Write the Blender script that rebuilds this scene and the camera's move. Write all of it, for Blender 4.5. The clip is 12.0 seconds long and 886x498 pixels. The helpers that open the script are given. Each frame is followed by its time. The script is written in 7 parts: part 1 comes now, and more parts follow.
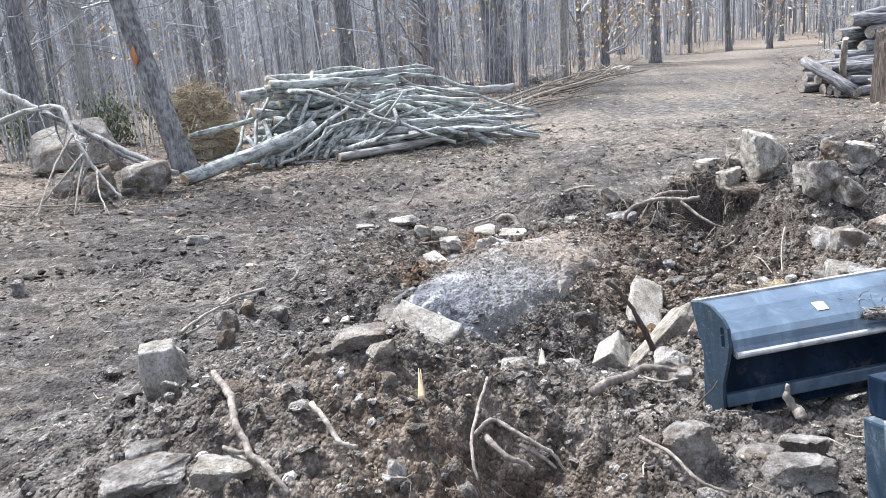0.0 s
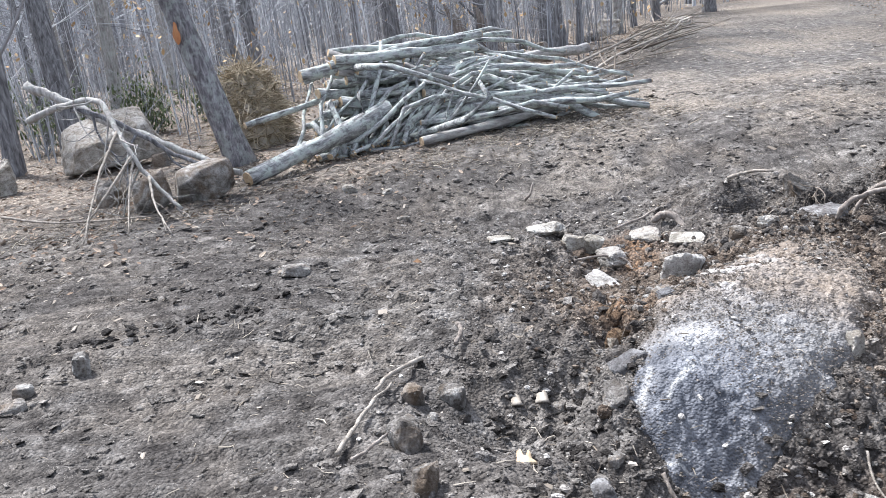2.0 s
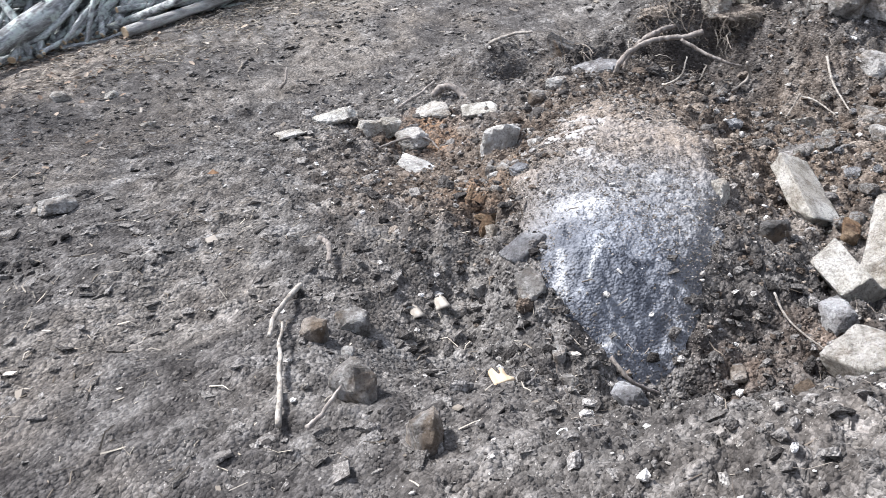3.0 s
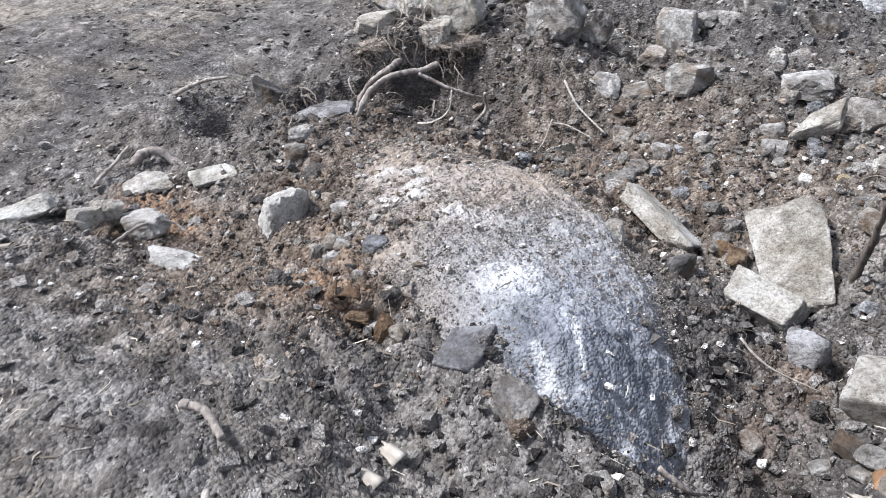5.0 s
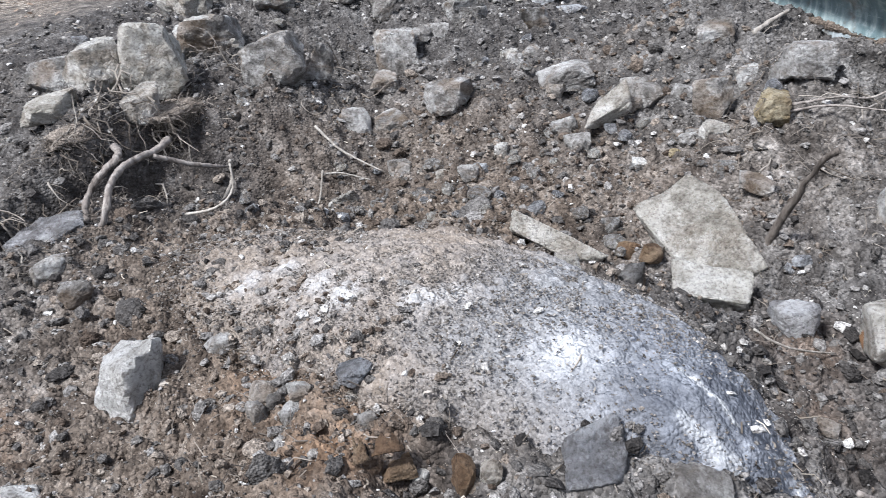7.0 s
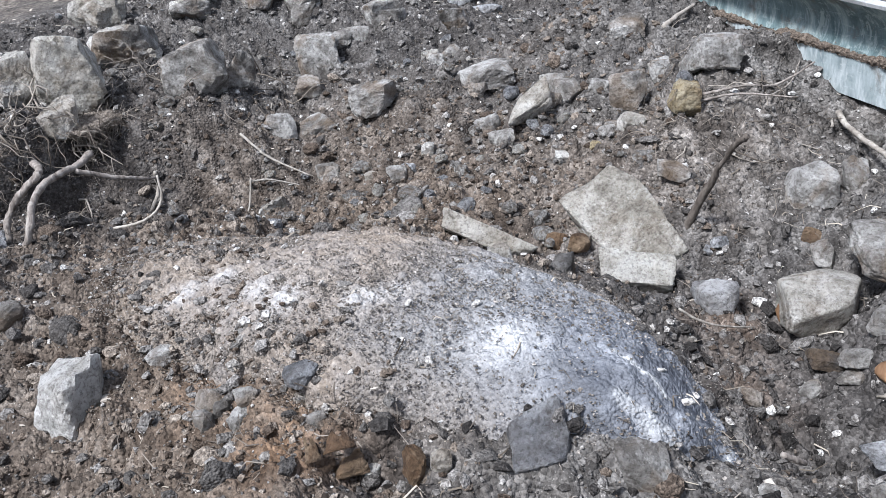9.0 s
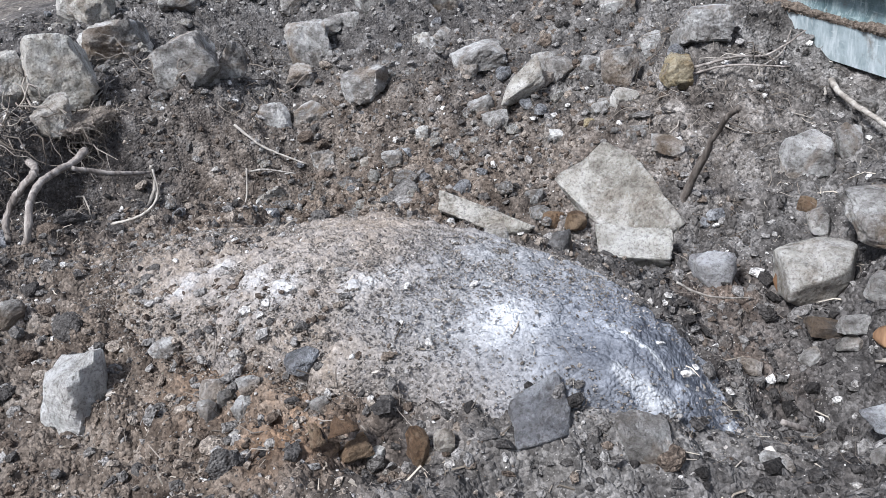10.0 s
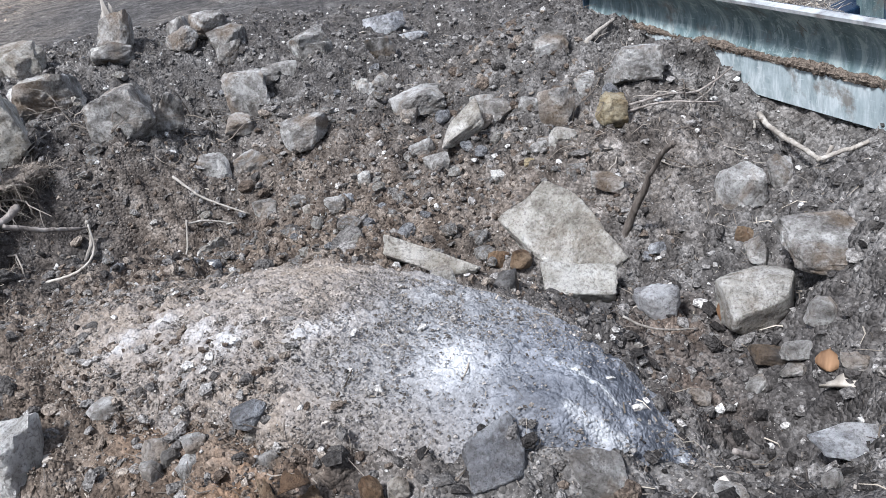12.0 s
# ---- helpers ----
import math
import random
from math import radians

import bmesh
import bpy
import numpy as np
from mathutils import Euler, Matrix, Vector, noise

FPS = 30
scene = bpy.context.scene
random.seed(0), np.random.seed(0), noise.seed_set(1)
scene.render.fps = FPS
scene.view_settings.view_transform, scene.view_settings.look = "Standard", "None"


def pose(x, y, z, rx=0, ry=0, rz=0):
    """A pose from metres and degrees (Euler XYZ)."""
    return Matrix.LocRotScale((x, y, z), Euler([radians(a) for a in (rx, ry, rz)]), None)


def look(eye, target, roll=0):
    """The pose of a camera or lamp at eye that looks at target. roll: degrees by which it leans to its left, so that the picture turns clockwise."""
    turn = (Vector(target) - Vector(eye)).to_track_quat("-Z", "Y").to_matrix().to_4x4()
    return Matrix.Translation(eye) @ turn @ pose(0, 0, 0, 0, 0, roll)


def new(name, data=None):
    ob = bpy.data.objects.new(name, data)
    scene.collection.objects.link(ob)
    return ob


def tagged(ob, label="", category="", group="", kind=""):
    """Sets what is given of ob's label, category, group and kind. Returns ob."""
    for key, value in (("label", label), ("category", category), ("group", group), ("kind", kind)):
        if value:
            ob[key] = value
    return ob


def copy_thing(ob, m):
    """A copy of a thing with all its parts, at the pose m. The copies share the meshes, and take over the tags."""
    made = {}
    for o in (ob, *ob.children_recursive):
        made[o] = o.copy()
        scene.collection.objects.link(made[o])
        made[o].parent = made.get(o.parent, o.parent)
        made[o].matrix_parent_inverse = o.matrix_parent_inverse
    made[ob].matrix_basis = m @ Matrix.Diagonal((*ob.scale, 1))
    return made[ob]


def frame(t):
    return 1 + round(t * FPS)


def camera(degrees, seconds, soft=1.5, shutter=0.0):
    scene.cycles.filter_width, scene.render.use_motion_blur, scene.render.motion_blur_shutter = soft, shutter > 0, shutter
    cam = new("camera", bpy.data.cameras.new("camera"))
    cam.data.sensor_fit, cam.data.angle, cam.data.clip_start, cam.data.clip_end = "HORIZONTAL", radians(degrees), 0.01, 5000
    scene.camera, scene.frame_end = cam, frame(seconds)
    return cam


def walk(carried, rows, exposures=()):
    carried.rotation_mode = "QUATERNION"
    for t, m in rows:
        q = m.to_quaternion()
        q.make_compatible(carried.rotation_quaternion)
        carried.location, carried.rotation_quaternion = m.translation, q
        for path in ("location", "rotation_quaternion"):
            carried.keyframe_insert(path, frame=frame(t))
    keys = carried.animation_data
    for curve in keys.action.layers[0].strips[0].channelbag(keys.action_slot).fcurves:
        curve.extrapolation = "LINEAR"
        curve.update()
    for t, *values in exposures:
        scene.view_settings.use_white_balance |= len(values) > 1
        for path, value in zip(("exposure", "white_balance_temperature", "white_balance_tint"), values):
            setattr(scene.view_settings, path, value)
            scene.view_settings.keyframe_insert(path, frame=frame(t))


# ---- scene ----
cam = camera(56.0, 12.0, soft=0.8, shutter=0.13)
PATH = [
    (0, (0.025, 0.083, 1.466), (-0.018, 2.023, 0.982), -4.9),
    (0.5, (-0.015, 0.593, 1.519), (-0.041, 2.534, 1.035), -5.0),
    (1, (-0.285, 0.998, 1.548), (-0.307, 2.939, 1.066), -5.3),
    (1.5, (-0.591, 1.304, 1.576), (-0.678, 3.221, 1.015), -7.3),
    (2, (-0.937, 1.723, 1.564), (-1.036, 3.639, 0.999), -7.9),
    (2.5, (-1.38, 2.045, 1.519), (-1.229, 3.916, 0.831), -6.4),
    (2.7, (-1.527, 2.185, 1.558), (-1.182, 3.952, 0.687), -7.3),
    (4.3, (-2.201, 3.364, 1.451), (-1.025, 4.716, 0.563), -5.5),
    (4.5, (-2.206, 3.514, 1.413), (-0.967, 4.801, 0.515), -4.8),
    (5, (-2.132, 3.94, 1.383), (-0.719, 5.016, 0.464), -3.4),
    (5.5, (-2.114, 4.389, 1.4), (-0.475, 5.165, 0.557), -6.5),
    (6, (-2.048, 4.85, 1.382), (-0.373, 5.539, 0.532), -7.4),
    (6.5, (-1.911, 5.207, 1.359), (-0.203, 5.785, 0.495), -8.8),
    (7, (-1.968, 5.412, 1.338), (-0.199, 5.562, 0.417), -6.4),
    (7.5, (-2.016, 5.48, 1.353), (-0.251, 5.47, 0.411), -4.4),
    (7.7, (-2.03, 5.47, 1.358), (-0.263, 5.448, 0.419), -4.5),
    (9.5, (-2.034, 5.44, 1.367), (-0.276, 5.427, 0.414), -8.0),
    (10, (-2.046, 5.427, 1.365), (-0.297, 5.411, 0.394), -9.2),
    (10.5, (-2.037, 5.392, 1.369), (-0.288, 5.315, 0.403), -10.0),
    (11, (-2.037, 5.417, 1.365), (-0.271, 5.295, 0.435), -9.9),
    (11.5, (-2.03, 5.434, 1.36), (-0.254, 5.301, 0.449), -9.7),
    (12, (-2.033, 5.424, 1.356), (-0.253, 5.263, 0.458), -9.4),
]
walk(cam, [(t, look(eye, target, roll)) for t, eye, target, roll in PATH], exposures=((0, 1.74, 6020, 11), (2.5, 1.6, 6000, 12), (4.5, 1.45, 5900, 12), (6, 1.27, 5820, 11), (9.5, 1.12, 5740, 11), (12, 1.12, 5740, 11)))

# ---- light ----
world = bpy.data.worlds.new("overcast_sky")
scene.world = world
world.use_nodes = True
wn = world.node_tree
wn.nodes.clear()
sky = wn.nodes.new("ShaderNodeTexSky")
sky.sky_type, sky.sun_disc = "NISHITA", False
SUN_UP, SUN_ROUND = 56.0, 317.0  # degrees: height, and direction clockwise from +y
sky.sun_elevation, sky.sun_rotation = radians(SUN_UP), radians(SUN_ROUND)
sky.air_density, sky.dust_density, sky.ozone_density = 1.0, 3.0, 1.0
back = wn.nodes.new("ShaderNodeBackground")
back.inputs["Strength"].default_value = 0.088
wout = wn.nodes.new("ShaderNodeOutputWorld")
cloud = wn.nodes.new("ShaderNodeMix")  # thin even cloud over the sky
cloud.data_type = "RGBA"
cloud.inputs[0].default_value = 0.55
cloud.inputs[7].default_value = (5.2, 5.3, 5.5, 1)
wn.links.new(sky.outputs[0], cloud.inputs[6])
wn.links.new(cloud.outputs[2], back.inputs[0])
wn.links.new(back.outputs[0], wout.inputs[0])
sun = new("sun", bpy.data.lights.new("sun", "SUN"))
sun.data.energy, sun.data.angle, sun.data.color = 3.4, radians(9), (1.0, 0.965, 0.91)
a, b = radians(SUN_UP), radians(SUN_ROUND)
sun.matrix_world = look((20 * math.cos(a) * math.sin(b), 20 * math.cos(a) * math.cos(b), 20 * math.sin(a)), (0, 0, 0))


# ---- materials ----
class Nodes:
    """Short calls for node materials."""

    def __init__(self, name, rough=0.9, metal=0.0, spec=0.3):
        self.m = bpy.data.materials.new(name)
        self.m.use_nodes = True
        self.t = self.m.node_tree
        self.t.nodes.clear()
        self.out = self.t.nodes.new("ShaderNodeOutputMaterial")
        self.p = self.t.nodes.new("ShaderNodeBsdfPrincipled")
        self.t.links.new(self.p.outputs[0], self.out.inputs[0])
        self.set(self.p, "Roughness", rough)
        self.set(self.p, "Metallic", metal)
        self.set(self.p, "Specular IOR Level", spec)
        self.co = self.t.nodes.new("ShaderNodeTexCoord").outputs["Object"]

    def set(self, node, key, value):
        if hasattr(value, "is_linked"):
            self.t.links.new(value, node.inputs[key])
        elif isinstance(value, tuple) and len(value) == 3 and node.inputs[key].type == "RGBA":
            node.inputs[key].default_value = (*value, 1)
        else:
            node.inputs[key].default_value = value

    def noise(self, scale, detail=4.0, rough=0.6, vec=None, warp=0.0):
        n = self.t.nodes.new("ShaderNodeTexNoise")
        self.set(n, "Vector", vec or self.co)
        self.set(n, "Scale", scale)
        self.set(n, "Detail", detail)
        self.set(n, "Roughness", rough)
        self.set(n, "Distortion", warp)
        return n.outputs["Fac"]

    def cells(self, scale, vec=None, feature="F1", out="Distance"):
        n = self.t.nodes.new("ShaderNodeTexVoronoi")
        n.feature = feature
        self.set(n, "Vector", vec or self.co)
        self.set(n, "Scale", scale)
        return n.outputs[out]

    def stretch(self, sx, sy, sz):
        n = self.t.nodes.new("ShaderNodeMapping")
        self.set(n, "Vector", self.co)
        self.set(n, "Scale", (sx, sy, sz))
        return n.outputs[0]

    def ramp(self, fac, *stops):
        n = self.t.nodes.new("ShaderNodeValToRGB")
        self.set(n, "Fac", fac)
        e = n.color_ramp.elements
        while len(e) < len(stops):
            e.new(0.5)
        for k, (at, c) in enumerate(stops):
            e[k].position = at
            e[k].color = (c, c, c, 1) if isinstance(c, (int, float)) else (*c, 1)
        return n.outputs[0]

    def mix(self, fac, c1, c2, mode="MIX"):
        n = self.t.nodes.new("ShaderNodeMix")
        n.data_type, n.blend_type = "RGBA", mode
        for k, v in ((0, fac), (6, c1), (7, c2)):
            if hasattr(v, "is_linked"):
                self.t.links.new(v, n.inputs[k])
            else:
                n.inputs[k].default_value = (*v, 1) if isinstance(v, tuple) else v
        return n.outputs[2]

    def math(self, op, v1, v2=0.0, clamp=False):
        n = self.t.nodes.new("ShaderNodeMath")
        n.operation, n.use_clamp = op, clamp
        self.set(n, 0, v1)
        self.set(n, 1, v2)
        return n.outputs[0]

    def attr(self, name):
        n = self.t.nodes.new("ShaderNodeAttribute")
        n.attribute_name = name
        return n.outputs["Fac"]

    def island(self):
        return self.t.nodes.new("ShaderNodeNewGeometry").outputs["Random Per Island"]

    def each(self):
        return self.t.nodes.new("ShaderNodeObjectInfo").outputs["Random"]

    def up(self):
        g = self.t.nodes.new("ShaderNodeNewGeometry")
        s = self.t.nodes.new("ShaderNodeSeparateXYZ")
        self.t.links.new(g.outputs["Normal"], s.inputs[0])
        return s.outputs["Z"]

    def bump(self, height, strength=0.5, distance=0.01, under=None):
        n = self.t.nodes.new("ShaderNodeBump")
        self.set(n, "Height", height)
        self.set(n, "Strength", strength)
        self.set(n, "Distance", distance)
        if under is not None:
            self.set(n, "Normal", under)
        return n.outputs[0]

    def done(self, colour, normal=None, rough=None):
        self.set(self.p, "Base Color", colour)
        if normal is not None:
            self.set(self.p, "Normal", normal)
        if rough is not None:
            self.set(self.p, "Roughness", rough)
        return self.m


def crumbs(n, c, scale=55, vec=None, soft=0.0):
    """Mottles a colour crumb by crumb, at two sizes."""
    for s, lo, hi in ((scale, 0.55, 1.45), (scale * 2.3, 0.75, 1.25)):
        grey = n.t.nodes.new("ShaderNodeRGBToBW")
        n.t.links.new(n.cells(s, vec, out="Color"), grey.inputs[0])
        c = n.mix(1.0, c, n.ramp(grey.outputs[0], (0.2, (lo + (1 - lo) * soft) * 0.66), (0.8, (hi + (1 - hi) * soft) * 0.66)), "MULTIPLY")
        c = n.mix(1.0, c, (1.58, 1.58, 1.58), "MULTIPLY")
    return c


def crumb_relief(n, scale, rough_noise, amount=1.0):
    """Height of loose crumbs, for the same cells as crumbs()."""
    h = n.math("ADD", n.math("MULTIPLY", n.cells(scale), -1.3 * amount), n.math("MULTIPLY", n.cells(scale * 2.3), -0.3 * amount))
    return n.math("ADD", h, rough_noise)


def make_soil():
    n = Nodes("soil", 0.95, 0, 0.12)
    big, mid, fine = n.noise(0.9, 3), n.noise(7, 6, 0.65), n.noise(70, 4, 0.7)
    grey = n.ramp(mid, (0.3, (0.028, 0.0255, 0.0235)), (0.5, (0.108, 0.101, 0.094)), (0.7, (0.25, 0.238, 0.224)))
    brown = n.ramp(mid, (0.3, (0.036, 0.0265, 0.0198)), (0.52, (0.13, 0.102, 0.079)), (0.75, (0.27, 0.23, 0.192)))
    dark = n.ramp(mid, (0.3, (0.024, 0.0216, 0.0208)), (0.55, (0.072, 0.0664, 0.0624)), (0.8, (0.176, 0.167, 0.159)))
    litter = n.ramp(n.cells(26, out="Color"), (0.1, (0.07, 0.054, 0.042)), (0.45, (0.17, 0.139, 0.112)), (0.8, (0.33, 0.289, 0.24)))
    pale = n.ramp(n.noise(30, 5, 0.7), (0.35, (0.16, 0.13, 0.1)), (0.55, (0.33, 0.285, 0.23)), (0.7, (0.5, 0.45, 0.38)))
    c = n.mix(n.math("MULTIPLY", n.attr("rust"), 1.0, True), grey, brown)
    # dark tone: humus soil, and shade painted into hollows and the pit
    c = n.mix(n.math("MULTIPLY", n.attr("humus_shade"), n.ramp(big, (0.3, 0.5), (0.6, 1.0)), True), c, dark)
    c = n.mix(n.math("MULTIPLY", n.attr("litter"), n.ramp(n.noise(3.5, 5), (0.38, 0.15), (0.55, 1.0)), True), c, litter)
    c = n.mix(n.math("MULTIPLY", n.attr("chips"), n.ramp(n.noise(14, 6, 0.7), (0.36, 0.0), (0.56, 1.0)), True), c, pale)
    c = n.mix(n.math("MULTIPLY", n.attr("ochre"), n.ramp(n.noise(9, 5, 0.7), (0.35, 0.2), (0.55, 1.0)), True), c, (0.2, 0.125, 0.075))
    c = crumbs(n, c, 62, None, 0.25)
    c = n.mix(n.ramp(fine, (0.34, 0.6), (0.5, 0.0)), c, n.mix(1.0, c, (0.35, 0.33, 0.32), "MULTIPLY"))
    speck = n.ramp(n.cells(90), (0.1, 1.0), (0.2, 0.0))
    c = n.mix(n.math("MULTIPLY", speck, n.ramp(n.noise(5), (0.5, 0.0), (0.62, 0.7))), c, (0.5, 0.47, 0.43))
    h = crumb_relief(n, 62, n.noise(30, 6, 0.65))
    return n.done(c, n.bump(h, 1.0, 0.01))


def make_clod(name, lo, mid, hi):
    n = Nodes(name, 0.95, 0, 0.15)
    c = n.ramp(n.island(), (0.0, lo), (0.55, mid), (1.0, hi))
    c = crumbs(n, c, 120, None, 0.35)
    c = n.mix(n.ramp(n.noise(60, 4, 0.7), (0.38, 0.8), (0.55, 0.0)), c, n.mix(1.0, c, (0.32, 0.3, 0.29), "MULTIPLY"))
    return n.done(c, n.bump(crumb_relief(n, 120, n.noise(60, 6, 0.7)), 1.0, 0.006))


def make_rock(name, lo, mid, hi, rust=(0.24, 0.16, 0.09), stain=0.5, dirt=0.6):
    n = Nodes(name, 0.88, 0, 0.25)
    shift = n.t.nodes.new("ShaderNodeVectorMath")
    shift.operation = "MULTIPLY_ADD"
    n.t.links.new(n.each(), shift.inputs[0])
    shift.inputs[1].default_value = (37.0, 53.0, 71.0)
    n.t.links.new(n.co, shift.inputs[2])
    v = shift.outputs[0]
    patch, blotch, grain = n.noise(4.5, 6, 0.65, v, 0.8), n.noise(17, 6, 0.7, v, 0.4), n.noise(80, 5, 0.7, v)
    c = n.ramp(patch, (0.38, lo), (0.5, mid), (0.6, hi))
    c = n.mix(n.ramp(n.each(), (0.0, 0.6), (1.0, 0.0)), c, n.mix(1.0, c, (0.7, 0.67, 0.64), "MULTIPLY"))
    c = n.mix(n.ramp(blotch, (0.36, 0.75), (0.5, 0.0)), c, n.mix(1.0, c, (0.45, 0.43, 0.41), "MULTIPLY"))
    c = n.mix(n.ramp(blotch, (0.56, 0.0), (0.66, 0.55)), c, hi)
    c = n.mix(n.math("MULTIPLY", n.ramp(n.noise(3.2, 5, 0.6, v, 1.0), (0.48, 0.0), (0.58, 1.0)), stain), c, rust)
    c = n.mix(n.ramp(grain, (0.38, 0.7), (0.5, 0.0)), c, n.mix(1.0, c, (0.4, 0.38, 0.37), "MULTIPLY"))
    c = n.mix(n.ramp(grain, (0.6, 0.0), (0.72, 0.5)), c, hi)
    c = n.mix(n.ramp(n.noise(4.0, 6, 0.72, v), (0.44, 0.0), (0.72, dirt)), c, (0.115, 0.09, 0.071))
    h = n.math("ADD", n.noise(11, 9, 0.75, v), n.math("MULTIPLY", grain, 0.4))
    return n.done(c, n.bump(h, 1.0, 0.07))


def make_bark(name, lo, mid, hi, lichen=0.0):
    n = Nodes(name, 0.92, 0, 0.15)
    v = n.stretch(1, 1, 0.22)
    ridge = n.noise(26, 6, 0.65, v, 0.5)
    c = n.ramp(ridge, (0.3, lo), (0.5, mid), (0.72, hi))
    c = n.mix(n.ramp(n.each(), (0.0, 0.5), (1.0, 0.0)), c, n.mix(1.0, c, (0.62, 0.6, 0.6), "MULTIPLY"))
    if lichen:
        c = n.mix(n.math("MULTIPLY", n.ramp(n.noise(9, 6, 0.7), (0.47, 0.0), (0.58, 1.0)), lichen), c, (0.44, 0.49, 0.45))
        c = n.mix(n.ramp(n.noise(5, 5, 0.7), (0.6, 0.0), (0.68, 0.55)), c, (0.13, 0.11, 0.1))
    return n.done(c, n.bump(ridge, 0.8, 0.02))


def make_wood(name, lo, hi):
    n = Nodes(name, 0.8, 0, 0.2)
    c = n.ramp(n.noise(22, 5, 0.6, n.stretch(1, 1, 0.15)), (0.35, lo), (0.65, hi))
    c = n.mix(n.ramp(n.each(), (0.0, 0.35), (1.0, 0.0)), c, n.mix(1.0, c, (0.6, 0.57, 0.54), "MULTIPLY"))
    return n.done(c, n.bump(n.noise(50, 4), 0.4, 0.006))


def make_straw(name, lo, mid, hi):
    n = Nodes(name, 0.9, 0, 0.15)
    return n.done(n.ramp(n.island(), (0.0, lo), (0.5, mid), (1.0, hi)))


SOIL = make_soil()
CLOD = make_clod("soil_clods", (0.06, 0.055, 0.051), (0.13, 0.121, 0.112), (0.27, 0.255, 0.239))
CLOD_BROWN = make_clod("subsoil_clods", (0.07, 0.053, 0.041), (0.145, 0.116, 0.092), (0.28, 0.24, 0.2))
CLOD_DARK = make_clod("humus_clods", (0.02, 0.018, 0.0168), (0.07, 0.064, 0.0595), (0.19, 0.179, 0.168))
TRACK_SOIL = make_clod("trodden_soil", (0.085, 0.078, 0.071), (0.135, 0.125, 0.115), (0.24, 0.225, 0.208))
GRAVEL = make_clod("gravel", (0.2, 0.185, 0.165), (0.38, 0.36, 0.335), (0.7, 0.68, 0.645))
GREY_STONE = make_rock("grey_stone", (0.17, 0.16, 0.147), (0.42, 0.404, 0.378), (0.74, 0.725, 0.695), dirt=0.45)
PALE_STONE = make_rock("pale_stone", (0.36, 0.338, 0.295), (0.64, 0.61, 0.55), (0.84, 0.82, 0.775), stain=0.3, dirt=0.28)
SLAB_STONE = make_rock("pale_slab_stone", (0.42, 0.392, 0.335), (0.66, 0.628, 0.56), (0.84, 0.82, 0.765), stain=0.2, dirt=0.25)
WHITE_STONE = make_rock("white_stone", (0.5, 0.49, 0.46), (0.74, 0.725, 0.69), (0.88, 0.87, 0.845), stain=0.12, dirt=0.12)
BLUE_STONE = make_rock("blue_grey_stone", (0.17, 0.176, 0.188), (0.38, 0.39, 0.408), (0.72, 0.73, 0.745), stain=0.12, dirt=0.35)
YELLOW_STONE = make_rock("yellow_stone", (0.34, 0.26, 0.14), (0.5, 0.41, 0.25), (0.62, 0.55, 0.4), dirt=0.3)
RUST_STONE = make_rock("rusty_stone", (0.09, 0.055, 0.033), (0.21, 0.13, 0.075), (0.34, 0.25, 0.165), dirt=0.5)
DARK_STONE = make_rock("dark_stone", (0.06, 0.058, 0.056), (0.14, 0.135, 0.13), (0.28, 0.272, 0.262))
BARK = make_bark("grey_bark", (0.06, 0.058, 0.06), (0.19, 0.19, 0.197), (0.4, 0.405, 0.415))
BARK_LIGHT = make_bark("pale_bark", (0.15, 0.14, 0.133), (0.33, 0.315, 0.3), (0.52, 0.505, 0.485), 0.3)
LOG_BARK = make_bark("lichened_bark", (0.05, 0.048, 0.046), (0.27, 0.275, 0.275), (0.68, 0.7, 0.69), 0.85)
ROOT_BARK = make_bark("root_bark", (0.1, 0.085, 0.073), (0.25, 0.22, 0.195), (0.43, 0.395, 0.355))
DARK_BARK = make_bark("dark_wet_bark", (0.05, 0.041, 0.034), (0.11, 0.093, 0.079), (0.2, 0.174, 0.15))
STICK_GREY = make_bark("weathered_stick", (0.16, 0.14, 0.12), (0.33, 0.3, 0.26), (0.5, 0.47, 0.42))
CUT_WOOD = make_wood("cut_wood", (0.4, 0.29, 0.18), (0.62, 0.5, 0.35))
OLD_WOOD = make_wood("torn_wood", (0.2, 0.175, 0.145), (0.5, 0.46, 0.4))
ORANGE_WOOD = make_wood("fresh_orange_wood", (0.34, 0.12, 0.05), (0.5, 0.25, 0.12))
STRAW = make_straw("dead_straw", (0.08, 0.065, 0.05), (0.23, 0.197, 0.158), (0.46, 0.415, 0.345))
ROOTLETS = make_straw("fine_roots", (0.06, 0.049, 0.04), (0.14, 0.118, 0.098), (0.27, 0.238, 0.202))
LEAVES = make_straw("fallen_leaves", (0.15, 0.105, 0.075), (0.27, 0.205, 0.155), (0.42, 0.35, 0.28))
DEAD_LEAF = make_wood("dead_leaf", (0.1, 0.055, 0.03), (0.26, 0.155, 0.085))
BEECH = make_straw("withered_beech_leaves", (0.3, 0.19, 0.09), (0.5, 0.36, 0.2), (0.64, 0.52, 0.34))
PALE_ROOTS = make_straw("pale_torn_roots", (0.08, 0.066, 0.053), (0.19, 0.163, 0.135), (0.36, 0.325, 0.28))
GREENERY = make_straw("evergreen_leaves", (0.06, 0.08, 0.04), (0.11, 0.14, 0.07), (0.17, 0.2, 0.11))
# twig greys lightened and tinted blue, with the woods' haze in the colour
TWIGS = make_straw("hazed_twigs", (0.13, 0.132, 0.142), (0.32, 0.33, 0.355), (0.58, 0.6, 0.63))


# ---- shapes ----
def smoothstep(lo, hi, v):
    t = np.clip((v - lo) / (hi - lo), 0, 1)
    return t * t * (3 - 2 * t)


